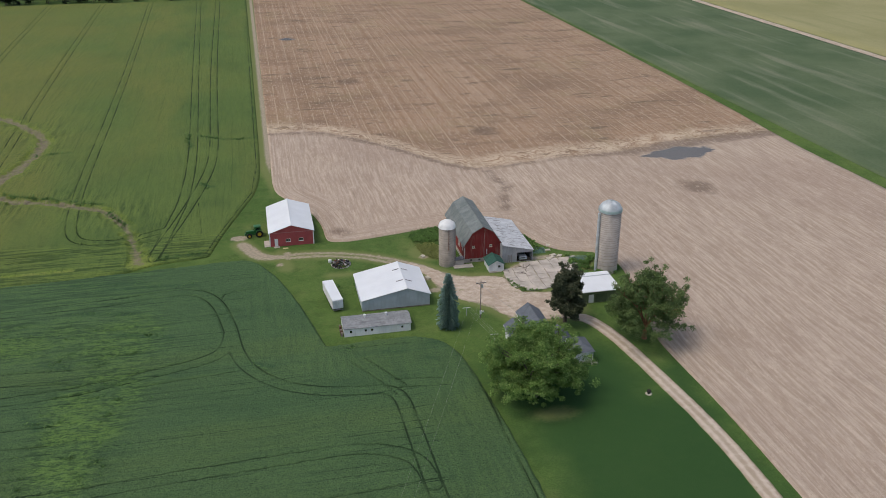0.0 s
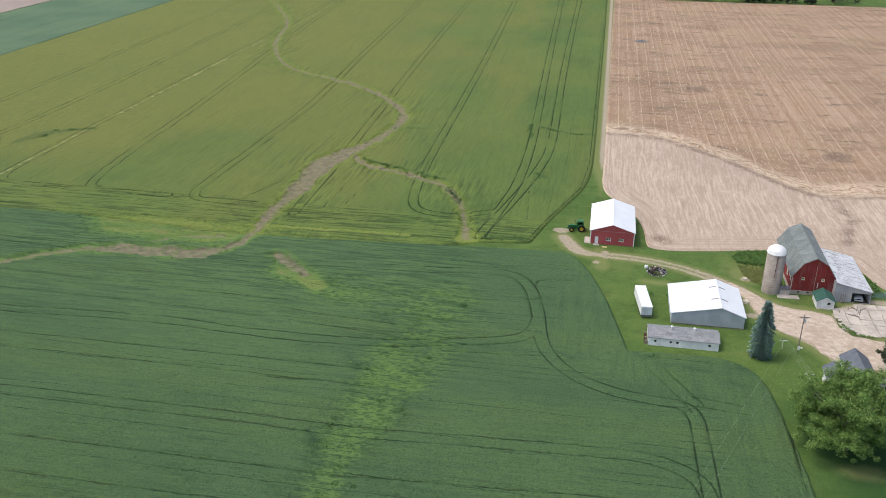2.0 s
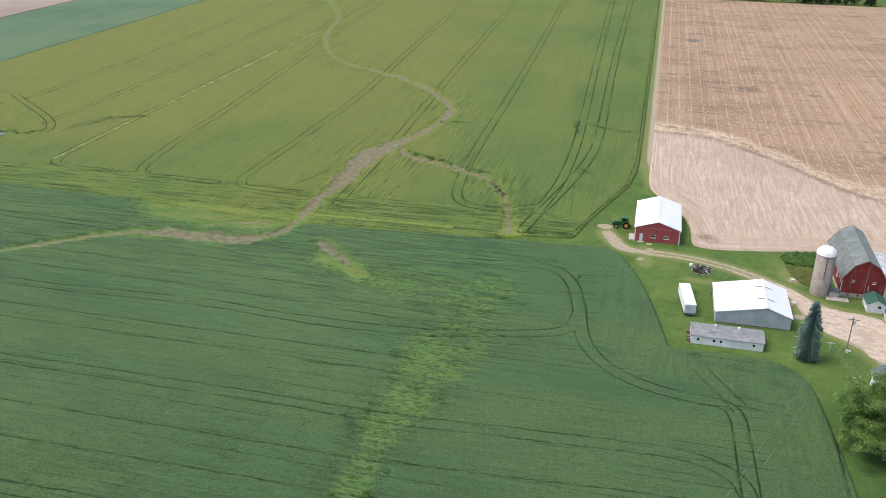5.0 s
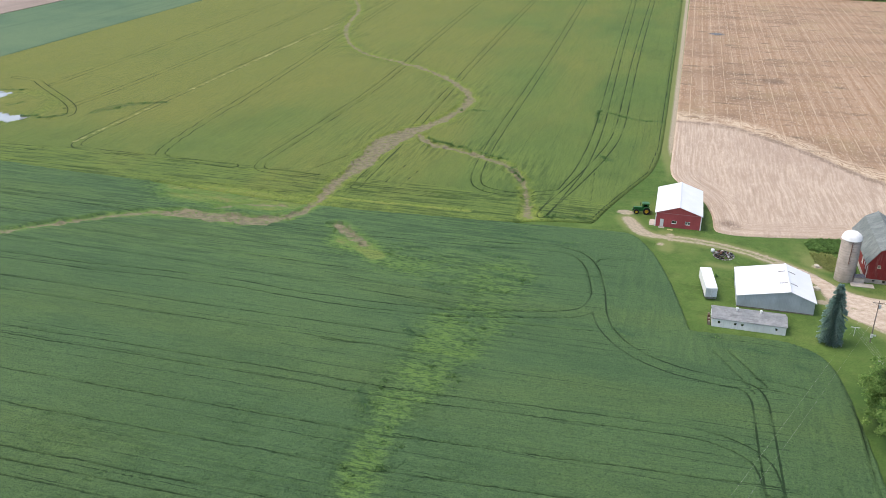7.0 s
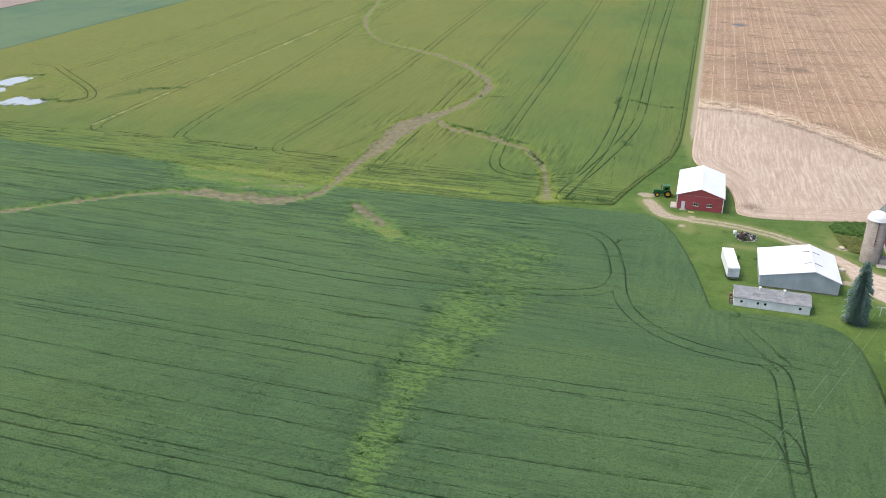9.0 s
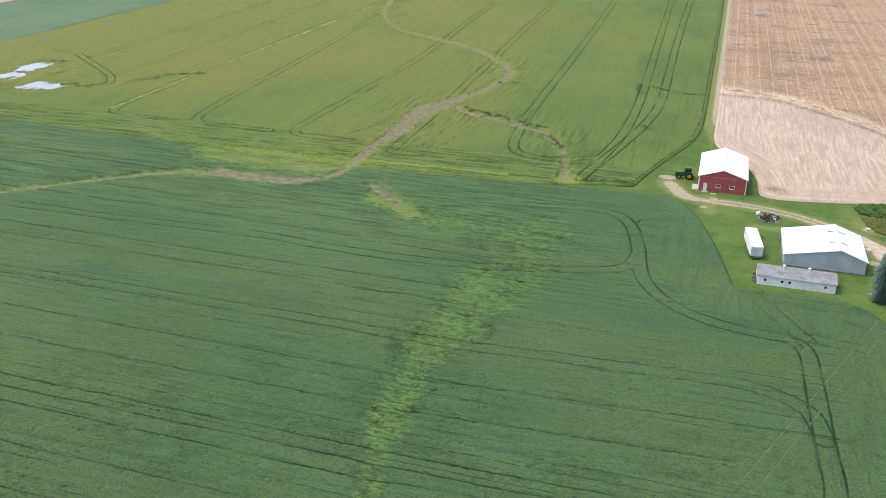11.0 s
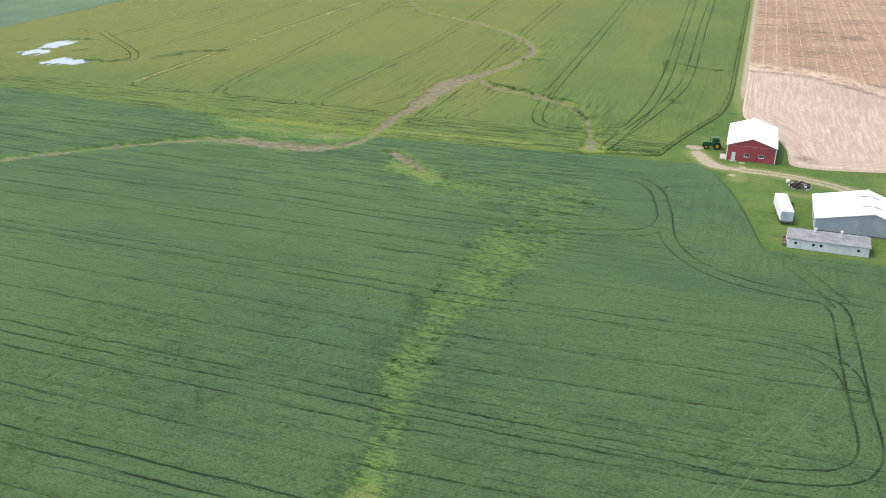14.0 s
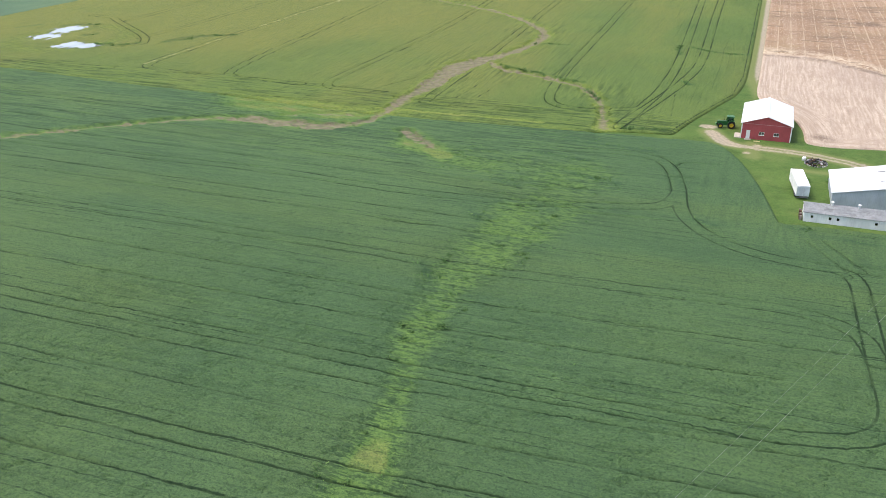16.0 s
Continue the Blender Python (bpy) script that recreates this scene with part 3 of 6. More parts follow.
HEADLAND = chaikin([(-340, 190), (-130, 181), (-95, 182), (-42, 184.4), (-26, 187), (-17.5, 187), (-12.9, 180.5), (-10.2, 168), (-9.2, 158), (-6.8, 150), (-0.8, 143), (6.4, 139.2), (14, 138), (19, 137.8), (20.9, 134.5), (21.2, 126), (21.4, 117), (21.7, 109), (22.3, 100), (22, 94.5), (20, 91), (16.5, 88.8), (10.8, 87.7), (-2, 87.0), (-40, 86), (-340, 86.0)], 2, False)
TURN_IN = chaikin([(-340, 152), (-140, 146.5), (-93, 150), (-66, 147.6), (-42.5, 148.3), (-25.5, 152.5), (-15.5, 155), (-11.6, 157.6), (-10.3, 162), (-10.1, 167)], 2, False)
TURN_P1 = chaikin([(-340, 118), (-136, 118.4), (-73, 118.9), (-40, 118.2), (-22.5, 119), (-5, 120.3), (8, 120.9), (14, 120.2), (18.6, 117.8), (20.8, 114.5), (21.6, 109)], 2, False)
CROSSING = [[(13.6, 148.4), (18, 140.4), (20.2, 135.6)], [(15.8, 150), (20.1, 142.8), (22.6, 138.2)]]
STUB = [[(20, 137.8), (24, 137.6), (30, 136.7)], [(20.5, 140.8), (24.1, 140.4), (29.8, 139.3)]]
NEAR_SINGLES = [row_line(106.5, 0.06, -340, 24), row_line(97.5, 0.06, -140, 10), row_line(81.4, 0.06), row_line(73.4, 0.05), row_line(56.7, 0.03), row_line(133, 0.03, -340, -60), row_line(138.5, 0.0, -340, -70), [(-340, 160), (-97, 156.3), (-66, 154.8), (-40, 152.3)], [(-340, 168), (-150, 166), (-60, 163)], [(-340, 176), (-70, 170)],
                [(-28, 148.4), (-13.4, 149.5), (-7.2, 149.9)], [(-13.7, 174), (-8.1, 175.3)], [(-12.3, 181.5), (-11.6, 184), (-9.3, 185), (-3.6, 185.8)], [(-70, 160), (-40, 157)],
                [(35.4, 143.5), (36.3, 134), (36.6, 120), (36.9, 100), (37.2, 40)], [(13, 154), (26, 153.6)]]
WHEAT_RANK = [[(-48, 196), (-30, 194)], [(-40, 192), (-18, 190.5)], [(10.3, 153.9), (11.9, 153.2), (13.5, 154.0)], [(28.2, 146.9), (30.1, 145.8)], [(28.7, 152), (31.4, 152.3)], [(-6, 152), (-2, 150)], [(-34, 170), (-22, 166)], [(-44, 181), (-30, 178.5)], [(-47, 160), (-41, 158)], [(-46, 142), (-43, 138)], [(20, 151), (24, 150)], [(-46, 117), (-43, 112)]]
BARLEY_RANK = [[(-22, 315), (-15.4, 309.5), (-9.2, 307.5), (-2.2, 307.7)], [(-26, 316), (-24, 300)], [(-76, 264.5), (-68, 260), (-58, 255.5), (-47, 250)], [(-19.5, 262), (-15.8, 258)], [(-198.5, 258), (-196, 267), (-191, 274.5), (-182, 279)], [(-200, 259), (-198, 267.5), (-194, 273.5)], [(-196, 262), (-193, 270), (-187, 277)], [(-220, 248), (-216, 250.3)], [(-213, 246.8), (-208, 251.4), (-206.5, 255)], [(-257.5, 273.5), (-253, 278.5), (-246, 279.5)], [(-270, 263), (-265.5, 271)], [(-234.5, 258.5), (-232, 263)], [(-74, 302.5), (-64, 303.5)], [(-44, 244), (-38, 231)], [(-28, 207.4), (-18, 209)], [(-150, 405), (-158, 398)]]
STARVED = chaikin([(-31.5, 55), (-33, 65), (-35, 80), (-38.4, 94), (-39.7, 110), (-37, 126), (-34.2, 145), (-32, 160), (-31, 172)], 2, False)


def starved_wheat(P):
    w = np.interp(P[:, 1], [45, 62, 70, 80, 95, 112, 128, 145, 163, 176], [5.5, 6.5, 4.4, 2.6, 4.8, 6.0, 10, 12.5, 13, 10])
    a = np.interp(P[:, 1], [62, 70, 76, 100, 130, 170], [0.95, 0.8, 0.66, 0.68, 0.72, 0.6]) * (1 - np.clip((line_distance(P, STARVED) - w * 0.35) / (w * 0.75), 0, 1))
    a = a * np.clip(0.95 + 0.35 * lumps(P * [0.7, 1.0], 4.5, 96), 0.55, 1.15)
    b = np.interp(P[:, 0], [-75, -66, -55, -45], [1, 0.8, 0.5, 0.35]) * (1 - np.clip((line_distance(P, [(-33, 163), (-55, 170), (-67, 175), (-72, 178)]) - 2) / 6, 0, 1))
    c = 1 - np.clip((line_distance(P, WASH) - 1.0) / np.interp(P[:, 0], [-200, -140, -122, -105, -92], [0.7, 0.9, 5, 6, 3]), 0, 1)
    d = 0.72 * (1 - np.clip((line_distance(P, [(-58, 172), (-45, 169), (-32, 168)]) - 5) / 6, 0, 1)) * np.clip(0.75 + 0.5 * lumps(P * [0.4, 1.0], 3.5, 23), 0, 1)
    e = 1 - np.clip((area_distance(P, [(-130, 191), (-112, 188), (-96, 188), (-90, 192), (-88, 200), (-112, 202), (-138, 203)]) + 3) / np.interp(P[:, 0], [-150, -125, -105], [16, 10, 6]), 0, 1)
    e = np.maximum(e, 0.95 * (1 - np.clip((np.hypot(P[:, 0] + 32, P[:, 1] - 203.5) - 2.5) / 2.5, 0, 1)))
    e = np.maximum(e, 0.95 * (1 - np.clip((line_distance(P, [(-67, 176), (-62, 171.5)]) - 2) / 3.5, 0, 1)))
    bands = 0.22 * (1 - np.clip(np.abs(P[:, 1] - 92 + 0.02 * P[:, 0]) / 6, 0, 1)) + 0.25 * (1 - np.clip(np.abs(P[:, 1] - 61) / 5, 0, 1)) + 0.16 * (1 - np.clip(np.abs(P[:, 1] - 76) / 4, 0, 1))
    return np.clip(np.maximum.reduce([a, b, c, d, e]) + bands * np.clip(0.6 + lumps(P, 25, 8), 0, 1), 0, 1)


def rowy_wheat(P):
    """Where single drill rows show: the thin parts of the stand."""
    top = np.clip((P[:, 1] - 146) / 22, 0, 1) * np.clip((-22 - P[:, 0]) / 8, 0, 1)
    return np.clip(0.14 + 0.5 * top * np.clip(0.8 + 0.6 * lumps(P, 14, 91), 0.25, 1) + 0.8 * starved_wheat(P) + 0.1 * headland_wheat(P) * np.clip(0.7 + lumps(P, 6, 98), 0, 1), 0, 1)


def headland_wheat(P):
    """The strip drilled along the field's eastern rim."""
    x = np.interp(P[:, 1], [60, 92, 138, 141, 150, 158, 180, 190], [26, 25, 24, 15, -4, -6, -8, -6]) + lumps(P, 5, 97)
    return np.clip((P[:, 0] - x) / 1.5, 0, 1)


def headland_barley(P):
    return np.clip((223 + 1.5 * lumps(P, 6, 92) - P[:, 1]) / 2.5, 0, 1)


def rowy_barley(P):
    return np.clip(0.12 + 0.75 * headland_barley(P) + 0.75 * (1 - np.clip(wash_depth(P) / 17, 0, 1)) * np.clip(0.6 + lumps(P, 9, 93), 0, 1), 0, 1)


def ripe_barley(P):
    """Riper and more olive towards the far west, greener along the farm side and the headland."""
    return np.clip(np.interp(P[:, 0], [-290, -200, -120, -60, 0], [0.95, 0.9, 0.72, 0.4, 0.1]) * np.interp(P[:, 1], [205, 222, 300], [0.15, 0.6, 1.0]) + 0.25 * lumps(P, 45, 94), 0, 1)


def crop_height(full, area, fringe):
    def height(P, v):
        edge = np.clip(-area(P) / fringe, 0, 1) ** 0.6
        track = np.minimum(np.abs(v["pair_a"] - 1.42), np.abs(v["pair_b"] - 1.42))
        cut = 0.55 * (1 - np.clip((np.minimum(track, v["single"]) - 0.10) / 0.22, 0, 1)) * np.clip(0.75 + lumps(P, 8, 15), 0, 1)
        bare = 1 - np.clip((v["wash"] + 2.0 * lumps(P, 2.3, 11) + 0.4) / 1.0, 0, 1)
        tall = full * (1 - 0.35 * v["starved"]) + 0.06 * lumps(P, 0.9, 4) + 0.07 * lumps(P, 6, 6)
        tall = tall + v["starved"] * 0.20 * lumps(P * [0.35, 1.0], 0.75, 9)
        east = v["headland"] if full < 0.7 else 1 - v["headland"]
        tall = tall + 0.13 * v["rowy"] * (east * lumps(P * [0.1, 1.0], 0.75, 18) + (1 - east) * lumps(P * [1.0, 0.1], 0.75, 19))
        if full > 0.7:
            tall = tall - 0.20 * np.clip(lumps(P, 0.62, 33) - 0.12, 0, 1) * np.clip((150 - P[:, 1]) / 30, 0, 1)
        if "pond" in v:
            edge = edge * np.clip((v["pond"] + 1.5 * lumps(P, 3, 17)) / 7, 0, 1)
        tall = 0.10 + (tall - 0.10) * edge
        return np.maximum(0.05, np.where(bare > 0.5, 0.05 + 0.03 * lumps(P, 1.3, 7), np.maximum(tall - cut * full, 0.09)))
    return height


wheat = sheet("wheat_field", steps((-300, -150, 1.6), (-150, -95, 0.8), (-95, 42, 0.38)), steps((-56, 40, 2.4), (40, 46, 0.6), (46, 130, 0.30), (130, 206, 0.34), (206, 220, 1)),
              lambda P: area_distance(P, WHEAT_RIM) + 0.28 * lumps(P, 1.1, 14), crop_height(0.72, lambda P: area_distance(P, WHEAT_RIM), 0.35),
              {"pair_a": lambda P: lines_distance(P, [TURN_P1]),
               "pair_b": lambda P: lines_distance(P, [HEADLAND, TURN_IN, row_line(64.2, 0.04)]),
               "single": lambda P: lines_distance(P, NEAR_SINGLES + CROSSING + STUB),
               "starved": starved_wheat, "wash": wash_depth, "rowy": rowy_wheat, "headland": headland_wheat,
               "ripe": lambda P: np.clip(0.25 + 0.35 * lumps(P * [0.5, 1.0], 22, 95) - 0.3 * (P[:, 1] > 150), 0, 1),
               "rank": lambda P: np.clip(lines_distance(P, WHEAT_RANK) - 0.3, -2, 9),
               "straw": lambda P: np.full(len(P), 9.0)}, WHEAT, skirt=-0.05)
tagged(wheat, "dense blue-green young wheat with dark wheel tracks and a starved yellow strip", "wheat field", kind="stuff")



def crop_blades(name, count, x0, x1, y0, y1, keep, base_z, size, material, label, seed, up=1.0):
    """Loose heads and leaves standing out of the crop, thinned by keep."""
    rng = np.random.default_rng(seed)
    P = np.column_stack([rng.uniform(x0, x1, count), rng.uniform(y0, y1, count)])
    k = keep(P)
    P = P[rng.random(count) < k]
    n = len(P)
    a = rng.uniform(0, 2 * math.pi, n)
    side = np.column_stack([np.cos(a), np.sin(a), np.zeros(n)])
    s = size * rng.uniform(0.6, 1.5, n)[:, None]
    tip = np.column_stack([rng.normal(0, 1.0, n), rng.normal(0, 1.0, n), rng.uniform(0.2, 0.7, n) * up]) * s * 1.1
    foot = np.column_stack([P, np.full(n, base_z)])
    V = np.stack([foot - side * s * 0.5, foot + side * s * 0.5, foot + tip + side * s * 0.32, foot + tip - side * s * 0.32], 1).reshape(-1, 3)
    me = bpy.data.meshes.new(name)
    me.from_pydata(V.tolist(), [], np.arange(4 * n).reshape(-1, 4).tolist())
    me.materials.append(material)
    return tagged(new(name, me), label, "crop", kind="stuff")


def near_tracks(P):
    a = np.abs(lines_distance(P, [TURN_P1, HEADLAND, TURN_IN, row_line(64.2, 0.04)]) - 1.42)
    return np.minimum(a, lines_distance(P, NEAR_SINGLES + CROSSING + STUB))


def blade_material(name, a, b, c):
    n = Net(name, 0.8, spec=0.15)
    r = n.island()
    col = n.mix(n.step(r, 0.55, 1.0), n.mix(n.step(r, 0.0, 0.5), a, b), c)
    n.color(col)
    tr = n.t.nodes.new("ShaderNodeBsdfTranslucent")
    n.put(tr.inputs[0], col)
    mx = n.t.nodes.new("ShaderNodeMixShader")
    mx.inputs[0].default_value = 0.45
    n.t.links.new(n.b.outputs[0], mx.inputs[1])
    n.t.links.new(tr.outputs[0], mx.inputs[2])
    n.t.links.new(mx.outputs[0], n.t.nodes["Material Output"].inputs[0])
    return n.m


THIN_BLADE = blade_material("starved_blades", (0.07, 0.145, 0.05), (0.115, 0.22, 0.06), (0.17, 0.275, 0.072))
crop_blades("starved_wheat", 60000, -75, -18, 47, 185, lambda P: np.clip(starved_wheat(P) * 1.5 - 0.25, 0, 1) * (lumps(P * [0.3, 1.0], 0.8, 71) > -0.1) * (near_tracks(P) > 0.35),
            0.44, 0.12, THIN_BLADE, "thin yellow-green starved wheat tufts with gaps", 102)
crop_blades("starved_wheat", 22000, -150, -84, 180, 203, lambda P: np.clip(starved_wheat(P) * 1.4 - 0.3, 0, 1) * (lumps(P * [0.3, 1.0], 0.9, 72) > -0.1) * (wash_depth(P) > 0.8),
            0.44, 0.13, THIN_BLADE, "thin yellow-green starved wheat tufts along the wash", 103)

HEAD_BLADE = blade_material("wheat_blades", (0.045, 0.095, 0.042), (0.075, 0.140, 0.055), (0.115, 0.185, 0.068))
crop_blades("wheat_leaves", 170000, -95, 37, 46, 140, lambda P: (near_tracks(P) > 0.4) * (starved_wheat(P) < 0.4) * (P[:, 1] < 140 - 40 * np.random.default_rng(9).random(len(P))), 0.62, 0.10, HEAD_BLADE, "single blue-green leaves standing out of the wheat", 107, 1.6)

# ---- the barley beyond ----
BARLEY_RIM = chaikin([(-296, 760), (-296, 300), (-297, 213.3), (-225, 208), (-175, 202.6), (-149, 202), (-121, 200.3), (-86, 197), (-56, 199), (-36, 200.6), (-29.5, 205), (-16.4, 206.6), (-15.4, 207.6), (-14.1, 213.9), (-12, 222.1), (-9.4, 231), (-6.5, 240.6), (-3.5, 250.5), (-1.9, 262), (-1.2, 276), (-1.2, 340), (-1.2, 500), (-1.5, 640), (-1.5, 760)], 2)
PASSES = [chaikin(p, 2, False) for p in (
    [(-33.5, 648), (-27, 418), (-24.3, 335), (-22.8, 285), (-23.6, 249), (-26, 231), (-29, 208)],
    [(-65.6, 648), (-58.5, 440), (-56.1, 340), (-55.2, 272), (-53.4, 238), (-51, 225), (-45, 221.5), (-37, 220.8), (-27, 227)],
    [(-97, 648), (-90, 416), (-85.3, 312), (-83.5, 250), (-83, 214)],
    [(-131, 648), (-122.5, 451), (-114.8, 331), (-116, 275), (-117.5, 232), (-117, 221.5), (-112, 218.6), (-91.8, 219.5)],
    [(-185, 640), (-174, 473), (-159, 321), (-155.5, 252), (-152, 224), (-147, 221.5)],
    [(-190, 640), (-184.5, 456), (-184, 300), (-183.5, 240), (-182.5, 226), (-178, 221.3), (-150, 220.9), (-124, 220.5)],
    [(-222, 648), (-213, 420), (-210, 300), (-212, 262)],
    [(-252, 648), (-242, 420), (-240, 290)])]
PASSES_B = [chaikin(p, 2, False) for p in ([(-20.7, 648), (-19, 420), (-17, 336), (-16, 290), (-18.3, 264), (-24.4, 231), (-29.5, 208)], [(-262, 296), (-250, 294.5), (-247.6, 292), (-235, 282.3), (-219, 270.5), (-211, 263.5), (-206.8, 257.5), (-204.8, 253), (-207.5, 248)], [(-270, 215), (-190, 218)])]
BARLEY_SINGLES = [[(-300, 208.6), (-180, 206.4), (-88, 204.2)], [(-204, 251), (-210, 245), (-222, 239.5), (-240, 236)], [(-172, 218), (-150, 223.5), (-130, 218.6), (-116, 217.8)], [(-110, 212), (-28, 213)], [(-90, 216), (-40, 216)], [(-28.5, 206.2), (-17.5, 208.2)], [(-16.4, 208.5), (-13, 222), (-7.4, 241), (-4.4, 251), (-2.6, 274), (-2.2, 640)], [(-74, 301), (-66, 302)],
                  [(-22, 314), (-15, 309), (-9, 307), (-2, 307.8)], [(-76, 264), (-66, 259), (-56, 254), (-47, 250)], [(-19.5, 245), (-18, 222)], [(-95, 240), (-100, 226)], [(-70, 232), (-71, 218)], [(-75, 236), (-76, 220)]]


def starved_barley(P):
    a = np.interp(P[:, 0], [-150, -135, -114, -90, -78, -55, -30], [0.0, 0.5, 0.95, 0.85, 0.42, 0.35, 0.2]) * (1 - np.clip((P[:, 1] - 202) / np.interp(P[:, 0], [-180, -120, -85, -30], [4, 6, 4, 2.5]), 0, 1))
    a = np.maximum(a, 0.95 * (1 - np.clip((np.hypot(P[:, 0] + 32, (P[:, 1] - 206.5) * 0.8) - 2.5) / 2.5, 0, 1)))
    a = np.maximum(a, 1.0 - np.clip((line_distance(P, [(-92, 204.0), (-74, 204.3), (-61, 205), (-48, 205.3)]) - 0.55) / 0.8, 0, 1))
    b = 0.5 * (1 - np.clip((line_distance(P, WASH) - 3) / 8, 0, 1))
    c = 0.25 * np.clip(lumps(P, 42, 21) - 0.2, 0, 1) + 0.15 * np.clip(lumps(P, 17, 22) - 0.35, 0, 1)
    d = 0.6 * (1 - np.clip(np.abs(np.hypot(P[:, 0] + 236, (P[:, 1] - 254) * 0.8) - 18) / 12, 0, 1))
    return np.clip(np.maximum(np.maximum(a, b), d) + c, 0, 1)


def pond_rim(P):
    return np.clip(np.minimum.reduce([area_distance(P, p) for p in (POND_A, POND_B, POND_C)]), -5, 20)


def straw_line(P):
    d = np.abs(P[:, 0] + 183.3) - 0.22
    d = np.where((P[:, 1] > 226) & (P[:, 1] < 470), d, 9)
    return np.clip(d, -2, 9)


barley = sheet("barley_field", steps((-298, -130, 0.9), (-130, 0, 0.5)), steps((195.5, 300, 0.5), (300, 420, 1.2), (420, 652, 3)),
               lambda P: area_distance(P, BARLEY_RIM), crop_height(0.62, lambda P: area_distance(P, BARLEY_RIM), 0.9),
               {"pair_a": lambda P: lines_distance(P, PASSES), "pair_b": lambda P: lines_distance(P, PASSES_B),
                "single": lambda P: lines_distance(P, BARLEY_SINGLES), "starved": starved_barley,
                "wash": wash_depth, "pond": pond_rim, "rowy": rowy_barley, "headland": headland_barley, "ripe": ripe_barley, "straw": straw_line,
                "rank": lambda P: np.clip(lines_distance(P, BARLEY_RANK) - 0.35, -2, 9)}, BARLEY, skirt=-0.05)
tagged(barley, "yellow-green ripening barley cut by a bare washed-out channel", "barley field", kind="stuff")

RANK_BLADE = blade_material("rank_blades", (0.075, 0.145, 0.05), (0.10, 0.185, 0.06), (0.15, 0.24, 0.08))
crop_blades("rank_barley", 900000, -250, -1.5, 206, 320, lambda P: (np.abs(lines_distance(P, BARLEY_RANK)) + 1.9 * lumps(P, 1.3, 81) + 0.8 * lumps(P, 0.5, 84) < 0.2) * 0.4, 0.42, 0.26, RANK_BLADE, "dark rank tufts of barley along old wet lines", 104, 2.2)
crop_blades("rank_wheat", 160000, -60, 32, 104, 201, lambda P: (np.abs(lines_distance(P, WHEAT_RANK)) + 2.2 * lumps(P, 1.1, 82) < 0.4) * 0.55, 0.5, 0.22, RANK_BLADE, "dark rank tufts standing out of the wheat", 105, 2.0)
crop_blades("rank_wheat", 130000, -62, -16, 60, 192, lambda P: np.clip(starved_wheat(P) * 3, 0, 1) * (starved_wheat(P) < 0.75) * (lumps(P * [0.5, 1.0], 0.9, 83) > 0.6) * 0.6, 0.5, 0.20, RANK_BLADE, "dark rank tufts among the starved wheat", 106, 2.0)

# ---- the ploughland ----
TILLED_RIM = chaikin([(4.5, 760), (3.2, 640), (2.6, 450), (2.4, 340), (2.1, 275), (1.8, 256), (3.4, 247), (11, 235), (13.9, 222), (14, 212), (15, 210), (20, 209), (32.5, 211.5), (43.7, 214), (62, 216), (66, 203), (68, 196), (73, 191), (79, 190), (82.4, 186), (83.2, 181), (82.6, 175), (79.6, 158), (76.5, 146), (76.5, 139.2), (77.2, 125.3), (77.5, 115), (77.4, 94), (77.4, 20), (184, 20), (183, 217), (181, 259), (184.5, 320), (186.7, 425), (187, 640), (187, 760)], 2)
DIVIDE = chaikin([(-10, 313), (4, 313), (19, 313), (30, 303), (45, 286), (58, 266), (67, 258.5), (78, 261), (99, 265), (119, 265), (150, 273), (183, 276), (260, 278)], 2, False)
POOL = [(124, 259), (131, 264), (140, 266.5), (150, 264.5), (151, 260), (143, 254), (132, 253.5)]


def upper_part(P):
    y = np.interp(P[:, 0], DIVIDE[:, 0], DIVIDE[:, 1])
    return np.clip((P[:, 1] - y) * 0.9, -30, 30)


def damp_soil(P):
    out = np.abs(upper_part(P) + 1.2) - np.interp(P[:, 0], [0, 20, 60, 70, 100, 120, 150, 180], [0.2, 1.6, 2.0, 0, 0.3, 2.5, 3.5, 3.2])
    out = np.minimum(out, line_distance(P, [(70, 256), (71, 240), (66, 222)]) - 1.0)
    for c, r in (((19, 494), 6), ((40, 388), 9), ((80, 300), 8), ((128, 228), 8), ((18, 216), 3.2)):
        out = np.minimum(out, np.hypot((P[:, 0] - c[0]) * 0.8, (P[:, 1] - c[1]) * 0.8) - r * 0.5)
    return np.clip(out, -6, 20)


def pool_rim(P):
    return np.minimum(area_distance(P, POOL), np.hypot((P[:, 0] - 18.8) / 2.6, (P[:, 1] - 495) / 3.4) * 2 - 2.4)


tilled = sheet("ploughland", steps((0, 90, 0.8), (90, 190, 1.1)), steps((20, 84, 4), (84, 300, 0.9), (300, 654, 3.0)), lambda P: area_distance(P, TILLED_RIM),
               lambda P, v: 0.13 + 0.035 * np.sin(P[:, 0] * 2 * math.pi / 2.4) * (v["pool"] > 0) + 0.03 * lumps(P, 1.4, 31) * (v["pool"] > 0),
               {"upper": upper_part, "damp": damp_soil, "rim": lambda P: np.clip(line_distance(P, TILLED_RIM, True), 0, 20), "pool": lambda P: np.clip(pool_rim(P), -9, 20)}, SOIL, skirt=-0.05)
tagged(tilled, "pinkish bare tilled soil with crop residue and a drift of straw", "ploughed field", kind="structure")

